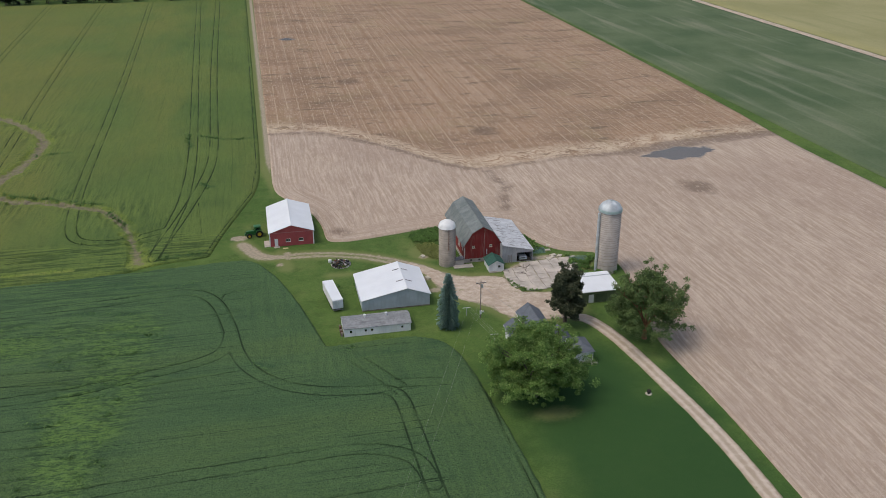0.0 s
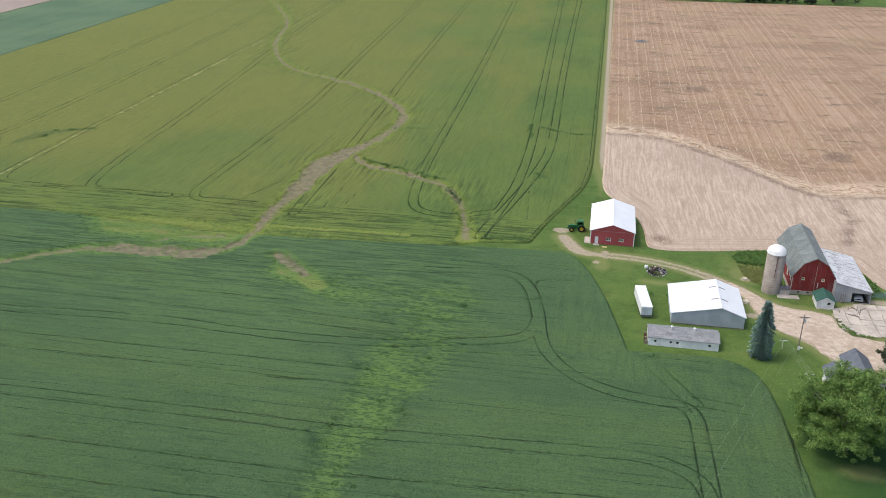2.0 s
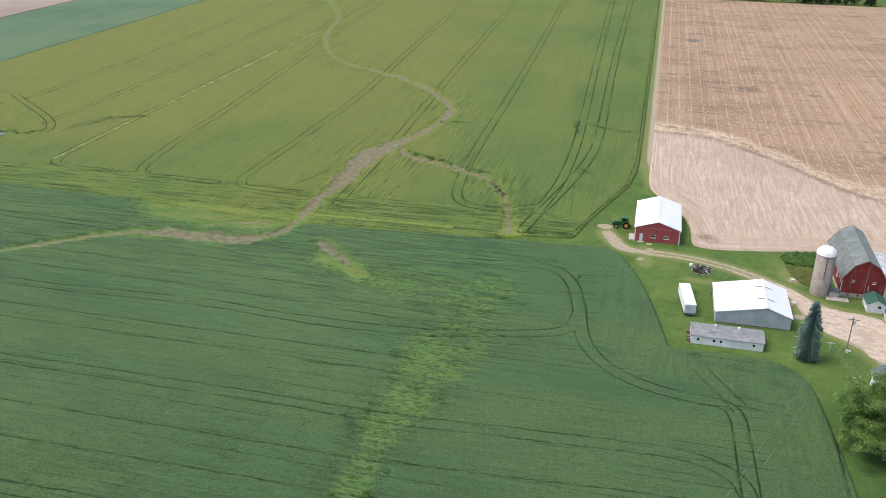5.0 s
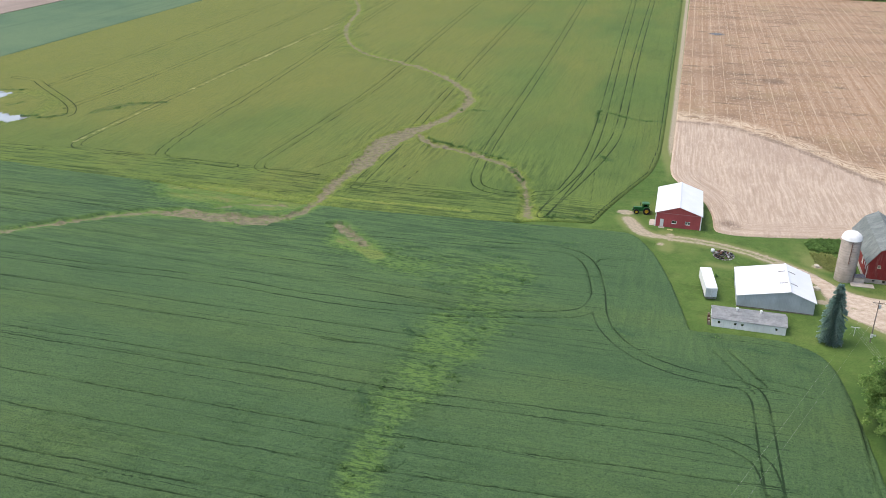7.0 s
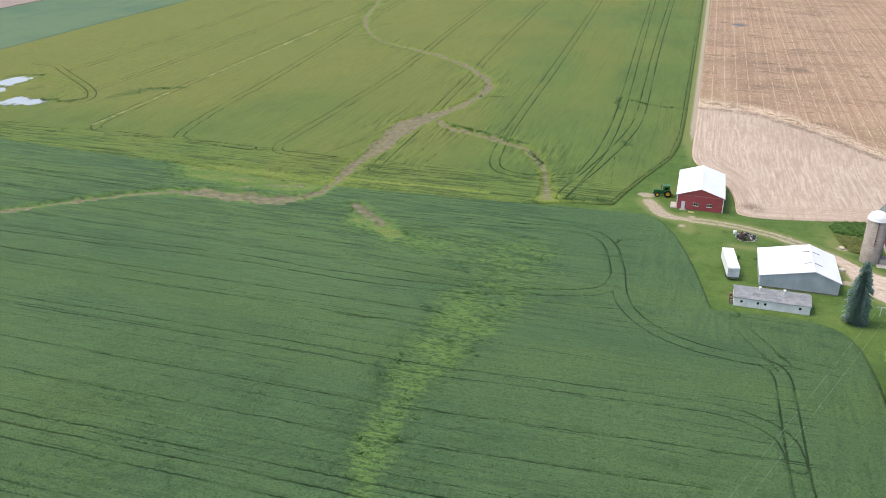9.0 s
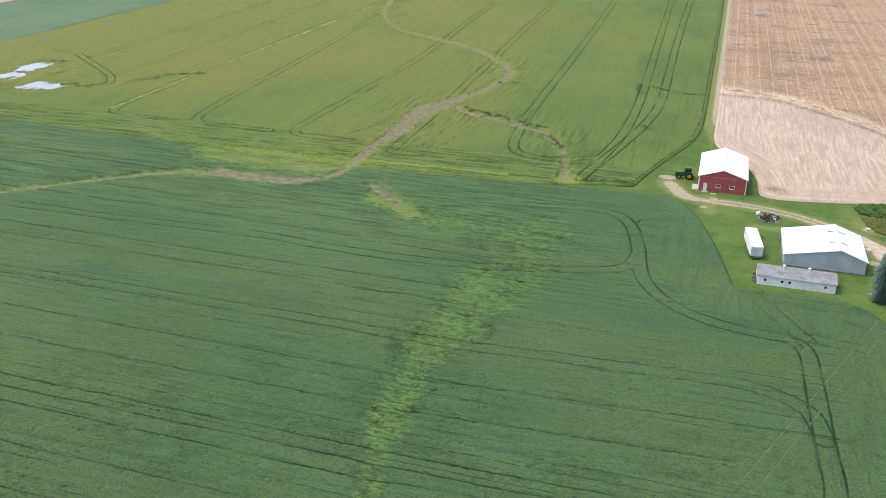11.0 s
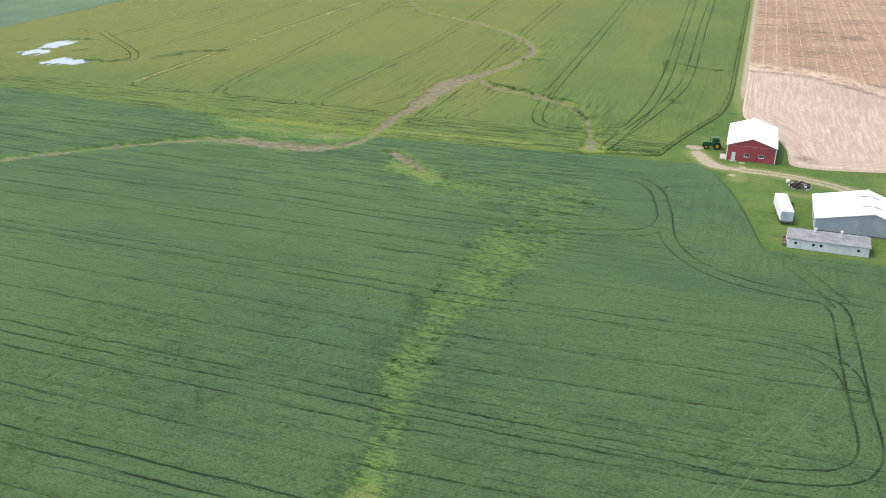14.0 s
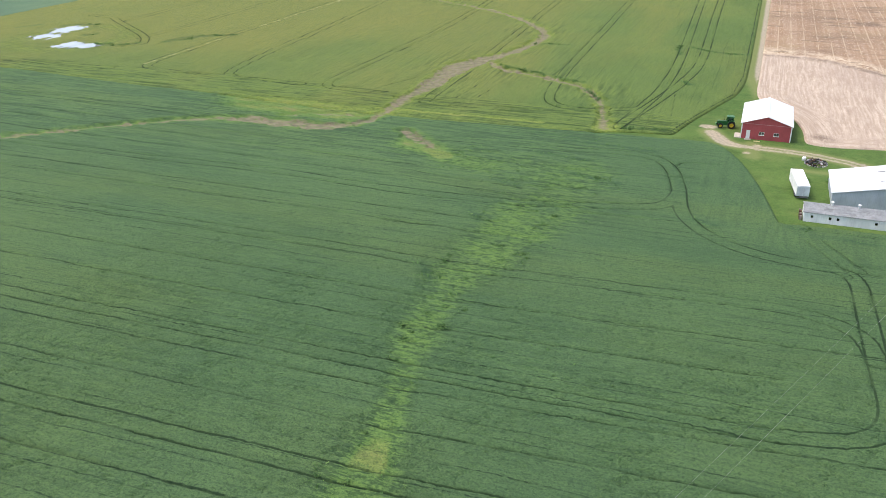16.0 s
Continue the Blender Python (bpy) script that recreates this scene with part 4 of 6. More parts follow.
# ---- fields round about ----
flat = lambda z: lambda P, v: np.full(len(P), z) + 0.08 * lumps(P, 7, 41)
for nm, mt, xs, ys, z, text in (
        ("hay_field", HAY, steps((189, 303, 3)), steps((60, 300, 3), (300, 655, 6)), 0.25, "patchy dark green hay field with pale mown swaths"),
        ("stubble_field", STUBBLE, steps((310, 700, 12)), steps((200, 655, 10)), 0.2, "pale yellow-green stubble field beyond the lane"),
        ("bean_field", BEANS, steps((-376, -296.3, 3)), steps((200, 655, 6)), 0.3, "blue-green young crop in a far field"),
        ("far_ploughland", FARSOIL, steps((-800, -378, 14)), steps((200, 655, 10)), 0.15, "bare pinkish soil of a far field")):
    tagged(sheet(nm, xs, ys, None, flat(z), {}, mt, skirt=-0.05), text, "field", kind="structure")
lane = sheet("far_lane", steps((303.6, 309, 0.9)), steps((200, 655, 6)), None, flat(0.12), {"crown": lambda P: np.full(len(P), 9.0)}, GRAVEL, skirt=-0.05)
tagged(lane, "pale gravel lane between two far fields", "lane", kind="structure")

# ---- gravel drive and yard ----
DRIVE = chaikin([(72.6, -40), (72.8, 95), (73, 107), (72.3, 118), (71, 129), (70, 138), (68.6, 147), (66.8, 153.8), (64.5, 157.5), (60, 160.5)], 2, False)



def drive_area(P):
    return np.minimum(line_distance(P, DRIVE) - 1.65, area_distance(P, YARD)) + np.where(P[:, 1] > 158, 0.7, 0.06) * lumps(P, 3.4, 51) + np.where(P[:, 1] > 158, 0.22, 0.06) * lumps(P, 0.9, 52)


drive = sheet("gravel_drive", steps((30, 78, 0.35)), steps((-30, 84, 3), (84, 193, 0.35)), drive_area, lambda P, v: 0.07 + 0.02 * lumps(P, 0.9, 53),
              {"crown": lambda P: np.where(P[:, 1] < 156, line_distance(P, DRIVE), 9.0)}, GRAVEL, skirt=-0.05)
tagged(drive, "pale pinkish gravel drive widening into the farmyard", "driveway", kind="structure")

# ---- standing water ----
n_ = Net("pond_water", 0.06, spec=0.5)
n_.b.inputs["IOR"].default_value = 1.5
# pale base colour paints in part of the bright sky's reflection
n_.color((0.30, 0.32, 0.31)).bump(n_.noise(1.5, 2), 0.02, 0.02)
for rim, torn in ((POND_A, 3.6), (POND_B, 6.0), (POND_C, 6.5)):
    r_ = chaikin(rim, 2)
    pw = sheet("pond_water", steps((-266, -212, 0.35)), steps((234, 282, 0.5)), lambda P, r_=r_, k_=torn: area_distance(P, r_) + 0.2 + k_ * lumps(P * [1.0, 0.22], 1.5, 61) + 1.4 * lumps(P * [1.0, 0.3], 0.7, 62), lambda P, v: np.full(len(P), 0.16), {}, n_.m)
    tagged(pw, "bright sheet of standing water in the barley", "puddle", "puddles in the barley", kind="structure")


# ---- tools for things ----
def part(name, bm, material, parent, label="", smooth=False):
    """One mesh object under a thing or under a part."""
    me = bpy.data.meshes.new(name)
    bmesh.ops.recalc_face_normals(bm, faces=bm.faces)
    bm.to_mesh(me)
    bm.free()
    me.materials.append(material)
    if smooth:
        me.polygons.foreach_set("use_smooth", np.ones(len(me.polygons), bool))
    ob = new(name, me)
    ob.parent = parent
    return tagged(ob, label)


def raw_part(name, V, F, material, parent, label="", smooth=False):
    me = bpy.data.meshes.new(name)
    me.from_pydata(V.tolist(), [], F.tolist())
    me.materials.append(material)
    if smooth:
        me.polygons.foreach_set("use_smooth", np.ones(len(F), bool))
    ob = new(name, me)
    ob.parent = parent
    return tagged(ob, label)


def thing(name, x, y, z, label, category, group="", turn=0.0):
    ob = new(name)
    ob.matrix_basis = pose(x, y, z, 0, 0, turn)
    ob.empty_display_size = 0.5
    return tagged(ob, label, category, group)


def box(x0, x1, y0, y1, z0, z1, bm=None, bevel=0.0):
    bm = bm or bmesh.new()
    m = Matrix.Translation(((x0 + x1) / 2, (y0 + y1) / 2, (z0 + z1) / 2)) @ Matrix.Diagonal((x1 - x0, y1 - y0, z1 - z0, 1))
    made = bmesh.ops.create_cube(bm, size=1, matrix=m)
    if bevel:
        es = list({e for v in made["verts"] for e in v.link_edges})
        bmesh.ops.bevel(bm, geom=es, offset=bevel, segments=2, affect="EDGES")
    return bm


def prism(pts, a0, a1, axis="y", bm=None):
    """A polygon, in (x, z) drawn out along y, in (y, z) along x, or in (x, y) along z."""
    bm = bm or bmesh.new()
    put = {"y": lambda p, a: (p[0], a, p[1]), "x": lambda p, a: (a, p[0], p[1]), "z": lambda p, a: (p[0], p[1], a)}[axis]
    lo, hi = [bm.verts.new(put(p, a0)) for p in pts], [bm.verts.new(put(p, a1)) for p in pts]
    bm.faces.new(lo), bm.faces.new(hi[::-1])
    for k in range(len(pts)):
        j = (k + 1) % len(pts)
        bm.faces.new((lo[k], hi[k], hi[j], lo[j]))
    return bm


def holed(outline, holes, a0, a1, axis="y"):
    """A wall with openings through it."""
    bm = bmesh.new()
    put = {"y": lambda p, a: (p[0], a, p[1]), "x": lambda p, a: (a, p[0], p[1])}[axis]
    edges = []
    for loop in [outline] + [[(x0, z0), (x1, z0), (x1, z1), (x0, z1)] for x0, x1, z0, z1 in holes]:
        vs = [bm.verts.new(put(p, a0)) for p in loop]
        edges += [bm.edges.new((vs[k], vs[(k + 1) % len(vs)])) for k in range(len(vs))]
    bmesh.ops.triangle_fill(bm, use_beauty=True, use_dissolve=False, edges=edges)
    made = bmesh.ops.extrude_face_region(bm, geom=list(bm.faces))
    d = (0, a1 - a0, 0) if axis == "y" else (a1 - a0, 0, 0)
    bmesh.ops.translate(bm, vec=d, verts=[g for g in made["geom"] if isinstance(g, bmesh.types.BMVert)])
    return bm


def tube(p0, p1, r0, r1=None, n=8, bm=None, caps=True):
    bm = bm or bmesh.new()
    r1 = r0 if r1 is None else r1
    p0, p1 = Vector(p0), Vector(p1)
    q = (p1 - p0).to_track_quat("Z", "Y").to_matrix().to_4x4()
    m = Matrix.Translation((p0 + p1) / 2) @ q
    bmesh.ops.create_cone(bm, cap_ends=caps, segments=n, radius1=r0, radius2=max(r1, 0.001), depth=(p1 - p0).length, matrix=m)
    return bm


def lathe(profile, n=32, bm=None):
    """A profile of (radius, height) turned round the z axis."""
    bm = bm or bmesh.new()
    rings = []
    for r, z in profile:
        if r < 1e-4:
            rings.append([bm.verts.new((0, 0, z))])
        else:
            rings.append([bm.verts.new((r * math.cos(2 * math.pi * k / n), r * math.sin(2 * math.pi * k / n), z)) for k in range(n)])
    for a, b in zip(rings, rings[1:]):
        for k in range(n):
            j = (k + 1) % n
            vs = [a[k % len(a)], a[j % len(a)], b[j % len(b)], b[k % len(b)]]
            vs = list(dict.fromkeys(vs))
            if len(vs) > 2:
                bm.faces.new(vs)
    return bm


# ---- materials of things ----
def siding(name, rgb, step_m, rough=0.5, worn=0.0, wornrgb=(0.3, 0.28, 0.26), groove=0.45):
    """Ribbed metal or upright boards, with streaks running down."""
    n = Net(name, rough)
    u = n.math("ADD", n.axis(0), n.axis(1))
    rib = n.math("ABSOLUTE", n.math("SUBTRACT", n.math("FRACT", n.math("DIVIDE", u, step_m)), 0.5))
    streak = n.noise(2.2, 5, n.scaled(1, 1, 0.12), 0.7)
    big = n.noise(0.4, 4)
    c = n.mix(n.step(big, 0.35, 0.7), rgb, tuple(x * 0.82 for x in rgb))
    c = n.mix(n.step(streak, 0.45, 0.72, 0, 0.35 + worn * 0.3), c, tuple(x * 0.62 for x in rgb))
    if worn:
        c = n.mix(n.step(n.noise(1.7, 6, n.scaled(1, 1, 0.1), 0.75), 0.60 - worn * 0.12, 0.74, 0, 0.75), c, wornrgb)
    c = n.mix(n.step(rib, 0.44, 0.5, 0, groove), c, tuple(x * 0.45 for x in rgb))
    n.color(c)
    return n.bump(n.step(rib, 0.40, 0.5), 0.6, 0.03).m


def roofing(name, a, b, dark, streaky=0.4, rough=0.85):
    n = Net(name, rough)
    c = n.mix(n.step(n.noise(0.45, 5), 0.35, 0.68), a, b)
    c = n.mix(n.step(n.noise(2.5, 6, rough=0.75), 0.45, 0.7, 0, 0.6), c, dark)
    c = n.mix(n.step(n.noise(1.2, 4, n.scaled(0.4, 1, 0.4)), 0.5, 0.68, 0, streaky), c, dark)
    course = n.math("FRACT", n.math("MULTIPLY", n.axis(2), 4.5))
    c = n.mix(n.step(course, 0.82, 1.0, 0, 0.35), c, dark)
    n.color(c)
    return n.bump(n.math("ADD", course, n.noise(6, 3)), 0.35, 0.03).m


def rusty_sheet(name):
    """Old painted sheet roofing, the coating lost in patches."""
    n = Net(name, 0.55)
    patch = n.noise(0.9, 5, n.scaled(0.55, 1.5, 1), 0.7)
    c = n.mix(n.step(n.noise(0.6, 4), 0.35, 0.7), (0.46, 0.47, 0.48), (0.60, 0.61, 0.61))
    c = n.mix(n.step(patch, 0.53, 0.59, 0, 0.8), c, (0.22, 0.21, 0.20))
    c = n.mix(n.step(n.noise(3, 5), 0.6, 0.75, 0, 0.4), c, (0.32, 0.24, 0.18))
    n.color(c)
    return n.bump(patch, 0.2, 0.02).m


def glass_material():
    n = Net("window_glass", 0.05, spec=0.5)
    n.color((0.55, 0.6, 0.6))
    n.b.inputs["Transmission Weight"].default_value = 1.0
    n.b.inputs["IOR"].default_value = 1.45
    return n.m


RED_METAL = siding("red_ribbed_metal", (0.43, 0.088, 0.094), 0.3)
BARN_RED = siding("weathered_red_boards", (0.25, 0.034, 0.03), 0.32, 0.85, 1.0, (0.26, 0.15, 0.13))
GREY_METAL = siding("grey_ribbed_metal", (0.46, 0.50, 0.53), 0.3)
GREY_BOARDS = siding("bleached_boards", (0.42, 0.43, 0.44), 0.25, 0.85, 0.8, (0.24, 0.23, 0.22))
WHITE_BOARDS = siding("white_painted_boards", (0.84, 0.84, 0.83), 0.4, 0.6, 0.2, (0.6, 0.58, 0.55), 0.15)
OLIVE_METAL = siding("olive_siding", (0.13, 0.16, 0.085), 0.3)
BARN_SHINGLE = roofing("weathered_grey_shingle", (0.155, 0.178, 0.172), (0.215, 0.238, 0.228), (0.095, 0.11, 0.105))
SHED_SHINGLE = roofing("mossy_grey_shingle", (0.215, 0.225, 0.23), (0.30, 0.305, 0.305), (0.12, 0.125, 0.125), 0.6)
HOUSE_SHINGLE = roofing("slate_grey_shingle", (0.115, 0.13, 0.15), (0.15, 0.165, 0.185), (0.075, 0.085, 0.10))
GREEN_SHINGLE = roofing("dark_green_shingle", (0.035, 0.10, 0.075), (0.05, 0.13, 0.10), (0.02, 0.06, 0.045))
OLD_SHEET = rusty_sheet("patched_white_sheet")
GLASS = glass_material()
WHITE_PAINT = plain("white_paint", (0.78, 0.78, 0.76), 0.55, 0, 0.12, 2)
CONCRETE = plain("old_concrete", (0.44, 0.40, 0.35), 0.92, 0, 0.3, 1.2, 0.4)
STAVE = plain("concrete_stave", (0.38, 0.33, 0.28), 0.92, 0, 0.25, 1.6, 0.5)
STAVE_PALE = plain("pale_concrete_stave", (0.45, 0.40, 0.355), 0.92, 0, 0.18, 1.6, 0.5)
HOOP = plain("rusted_hoop", (0.33, 0.285, 0.24), 0.85, 0.05, 0.3, 4)
GALV = plain("galvanised_steel", (0.56, 0.60, 0.61), 0.55, 0.35, 0.25, 2)
DARK = plain("dark_interior", (0.03, 0.028, 0.025), 0.9)
TIMBER = plain("grey_timber", (0.24, 0.20, 0.17), 0.9, 0, 0.35, 2, 0.5)
BARK = plain("bark", (0.13, 0.105, 0.085), 0.95, 0, 0.4, 3, 0.8)
RED_BARK = plain("reddish_trunk", (0.28, 0.13, 0.075), 0.95, 0, 0.4, 3, 0.8)
TYRE = plain("tyre_rubber", (0.022, 0.022, 0.022), 0.85, 0, 0.3, 8)
GREEN_PAINT = plain("green_machine_paint", (0.02, 0.13, 0.035), 0.35, 0, 0.15, 4)
YELLOW_PAINT = plain("yellow_rim_paint", (0.62, 0.44, 0.03), 0.4, 0, 0.15, 4)
GATE_GREEN = plain("faded_green_steel", (0.16, 0.27, 0.21), 0.6, 0.2, 0.3, 4)
RUST = plain("rusty_scrap", (0.19, 0.10, 0.07), 0.85, 0.2, 0.5, 5, 0.5)
SCRAP_GREY = plain("grey_scrap", (0.26, 0.25, 0.26), 0.6, 0.4, 0.5, 5, 0.4)
SCRAP_PALE = plain("pale_scrap", (0.55, 0.54, 0.52), 0.6, 0, 0.3, 5)
LIMESTONE = plain("pale_stone", (0.55, 0.50, 0.40), 0.95, 0, 0.25, 3, 0.5)
WIRE = plain("weathered_wire", (0.42, 0.42, 0.40), 0.5, 0.5, 0.1, 3)


def leaf_material(name, a, b, c):
    n = Net(name, 0.7, spec=0.2)
    r = n.island()
    col = n.mix(n.step(r, 0.0, 0.55), a, b)
    col = n.mix(n.step(r, 0.6, 1.0, 0, 0.8), col, c)
    col = n.mix(n.step(n.noise(0.5, 3), 0.4, 0.7, 0, 0.45), col, tuple(x * 0.6 for x in a))
    n.color(col)
    tr = n.t.nodes.new("ShaderNodeBsdfTranslucent")
    n.put(tr.inputs[0], col)
    mx = n.t.nodes.new("ShaderNodeMixShader")
    mx.inputs[0].default_value = 0.38
    out = n.t.nodes["Material Output"]
    n.t.links.new(n.b.outputs[0], mx.inputs[1])
    n.t.links.new(tr.outputs[0], mx.inputs[2])
    n.t.links.new(mx.outputs[0], out.inputs[0])
    return n.m


MAPLE_LEAF = leaf_material("maple_leaves", (0.11, 0.21, 0.05), (0.19, 0.31, 0.08), (0.36, 0.48, 0.16))
WALNUT_LEAF = leaf_material("walnut_leaves", (0.105, 0.165, 0.055), (0.15, 0.22, 0.075), (0.23, 0.30, 0.115))
CEDAR_LEAF = leaf_material("cedar_scales", (0.060, 0.078, 0.044), (0.095, 0.115, 0.062), (0.16, 0.155, 0.095))
SPRUCE_LEAF = leaf_material("blue_spruce_needles", (0.15, 0.24, 0.20), (0.24, 0.36, 0.31), (0.40, 0.53, 0.47))
WEED_LEAF = leaf_material("weed_leaves", (0.10, 0.20, 0.05), (0.15, 0.27, 0.07), (0.21, 0.34, 0.10))
DRY_LEAF = leaf_material("dry_weeds", (0.20, 0.25, 0.07), (0.28, 0.31, 0.10), (0.40, 0.38, 0.17))
# the far wood's shaded side is put into this near-black leaf colour
WOOD_SHADE_LEAF = leaf_material("shaded_wood_leaves", (0.014, 0.024, 0.012), (0.020, 0.034, 0.015), (0.028, 0.044, 0.018))


def leaves(centres, radii, per, size, seed, droop=0.0, squash=0.8, up=0.9):
    """Small crossed leaf sprays scattered through the clumps."""
    rng = np.random.default_rng(seed)
    C = np.repeat(np.asarray(centres), per, 0)
    R = np.repeat(np.asarray(radii), per)
    d = rng.normal(size=(len(C), 3))
    d /= np.linalg.norm(d, axis=1)[:, None]
    d[:, 2] *= squash
    P = C + d * (R * rng.uniform(0.35, 1.05, len(C)))[:, None]
    a = rng.normal(size=(len(C), 3))
    a[:, 2] = a[:, 2] * 0.6 - droop
    a /= np.linalg.norm(a, axis=1)[:, None]
    nrm = d + 0.7 * rng.normal(size=(len(C), 3)) + [0, 0, up]
    b = np.cross(a, nrm)
    b /= np.linalg.norm(b, axis=1)[:, None]
    s = (size * rng.uniform(0.6, 1.35, len(C)))[:, None]
    V = np.stack([P - a * s, P + b * s * 0.55, P + a * s, P - b * s * 0.55], 1).reshape(-1, 3)
    return V, np.arange(len(V)).reshape(-1, 4)


def limb_tree(seed, h, spread, fork, trunk_r, n_limbs, levels=3):
    """Trunk and limbs: returns their mesh and the ends of the twigs."""
    rng = random.Random(seed)
    bm, tips = bmesh.new(), []
    tube((0, 0, -0.2), (0, 0, fork * 0.5), trunk_r * 1.35, trunk_r, 9, bm)
    tube((0, 0, fork * 0.5), (0.1, 0.05, fork), trunk_r, trunk_r * 0.85, 9, bm)

    def grow(p, way, length, r, level):
        mid = p + way * length * 0.5 + Vector((rng.uniform(-1, 1), rng.uniform(-1, 1), rng.uniform(-0.2, 0.6))) * length * 0.08
        end = p + way * length + Vector((0, 0, length * 0.06))
        tube(p, mid, r, r * 0.8, 6, bm, False)
        tube(mid, end, r * 0.8, r * 0.55, 6, bm, False)
        tips.append((mid.copy(), level, length))
        if level == 0:
            tips.append((end, level, length))
            return
        for k in range(rng.choice((2, 3, 3))):
            w = (way + Vector((rng.uniform(-1, 1), rng.uniform(-1, 1), rng.uniform(-0.25, 0.75))) * 0.75).normalized()
            grow(end, w, length * rng.uniform(0.55, 0.8), r * 0.55, level - 1)

    for k in range(n_limbs):
        a = 2 * math.pi * (k + rng.uniform(-0.3, 0.3)) / n_limbs
        out = rng.uniform(0.35, 1.0) * spread / h * 1.6
        w = Vector((math.cos(a) * out, math.sin(a) * out, 1.0)).normalized()
        grow(Vector((0.1, 0.05, fork * rng.uniform(0.8, 1.0))), w, (h - fork) * rng.uniform(0.36, 0.48), trunk_r * 0.55, levels - 1)
    return bm, tips


# ---- farm buildings ----
def window_part(parent, x0, x1, z0, z1, y, axis="y", frame_m=None, bar=0.03, w=0.07):
    """A window set into a wall's opening: frame, sash bar, sill and two panes."""
    fm = frame_m or WHITE_PAINT
    bm = bmesh.new()
    put = (lambda a, b, c, d, e, f: box(a, b, c, d, e, f, bm)) if axis == "y" else (lambda a, b, c, d, e, f: box(c, d, a, b, e, f, bm))
    put(x0, x1, y - 0.05, y + 0.1, z1 - w, z1), put(x0, x1, y - 0.05, y + 0.1, z0, z0 + w)
    put(x0, x0 + w, y - 0.05, y + 0.1, z0 + w, z1 - w), put(x1 - w, x1, y - 0.05, y + 0.1, z0 + w, z1 - w)
    put((x0 + x1) / 2 - bar, (x0 + x1) / 2 + bar, y - 0.03, y + 0.08, z0 + w, z1 - w)
    win = part("window", bm, fm, parent, "small window in a pale frame")
    for a, b in ((x0 + w, (x0 + x1) / 2 - bar), ((x0 + x1) / 2 + bar, x1 - w)):
        g = box(a, b, y + 0.02, y + 0.035, z0 + w, z1 - w) if axis == "y" else box(y + 0.02, y + 0.035, a, b, z0 + w, z1 - w)
        part("pane", g, GLASS, win)
    s = box(x0 - 0.08, x1 + 0.08, y - 0.12, y - 0.052, z0 - 0.06, z0 - 0.004) if axis == "y" else box(y - 0.12, y - 0.052, x0 - 0.08, x1 + 0.08, z0 - 0.06, z0 - 0.004)
    part("sill", s, fm, win)
    return win


def roof_slope(parent, label, x0, z0, x1, z1, y0, y1, thick=0.1, ribs=1.0):
    """One slope of a metal roof that falls along x, with raised seams."""
    ob = part("roof", prism([(x0, z0), (x1, z1), (x1, z1 + thick), (x0, z0 + thick)], y0, y1), WHITE_METAL, parent, label)
    n = int((y1 - y0) / ribs)
    for k in range(n + 1):
        y = y0 + 0.03 + k * (y1 - y0 - 0.06) / n
        seam = prism([(x0, z0 + thick + 0.003), (x1, z1 + thick + 0.003), (x1, z1 + thick + 0.018), (x0, z0 + thick + 0.018)], y - 0.02, y + 0.02)
        part("seam", seam, WHITE_METAL, ob)
    return ob


# the red machine shed
shed = thing("machine_shed", 5.2, 219.5, 0.0, "red metal machine shed with a bright white gable roof", "shed")
W, L, EV, RG = 5.55, 9.4, 3.75, 5.55
gable = [(-W, 0), (W, 0), (W, EV), (0, RG), (-W, EV)]
openings = [(-4.45, -3.5, 0.08, 2.15), (-1.55, -0.35, 1.15, 1.95), (1.75, 2.95, 1.15, 1.95)]
part("front_wall", holed(gable, openings, -L, -L + 0.15), RED_METAL, shed, "red ribbed front wall")
part("back_wall", holed(gable, [(-2.5, 2.5, 0.05, 3.4)], L - 0.15, L), RED_METAL, shed)
part("back_door", box(-2.5, 2.5, L - 0.1, L - 0.04, 0.05, 3.4), WHITE_PAINT, shed)
for sx in (-1, 1):
    part("side_wall", box(sx * W - (0.15 if sx > 0 else 0), sx * W + (0.15 if sx < 0 else 0), -L + 0.15, L - 0.15, 0, EV), RED_METAL, shed)
    part("corner_trim", box(sx * W - 0.12, sx * W + 0.12, -L - 0.04, -L - 0.004, 0, EV - 0.1), WHITE_PAINT, shed, "white corner trim")
    roof_slope(shed, "bright white metal roof slope", sx * (W + 0.35), EV - 0.02, 0, RG + 0.12, -L - 0.35, L + 0.35)
part("ridge_cap", prism([(-0.3, RG + 0.19), (0, RG + 0.29), (0.3, RG + 0.19), (0, RG + 0.33)], -L - 0.36, L + 0.36), WHITE_METAL, shed)
part("gable_band", box(-W, W, -L - 0.03, -L - 0.003, EV - 0.09, EV + 0.03), plain("pinkish_trim", (0.48, 0.22, 0.22), 0.5), shed, "pale red trim band")
d_ = part("door", box(-4.4, -3.55, -L + 0.02, -L + 0.08, 0.1, 2.1), WHITE_PAINT, shed, "white entrance door")
part("handle", tube((-3.68, -L - 0.03, 1.05), (-3.60, -L - 0.03, 1.05), 0.025), GALV, d_)
for a, b, c, d in openings[1:]:
    window_part(shed, a, b, c, d, -L + 0.03)
part("floor_slab", box(-W + 0.16, W - 0.16, -L + 0.16, L - 0.16, -0.03, 0.06), CONCRETE, shed)
part("apron", box(-W - 1.5, -W - 0.05, -L + 0.2, -L + 4.2, -0.05, 0.10), CONCRETE, shed, "pale concrete apron")
part("doorstep", box(-4.7, -3.2, -L - 1.0, -L - 0.06, -0.05, 0.12), CONCRETE, shed)

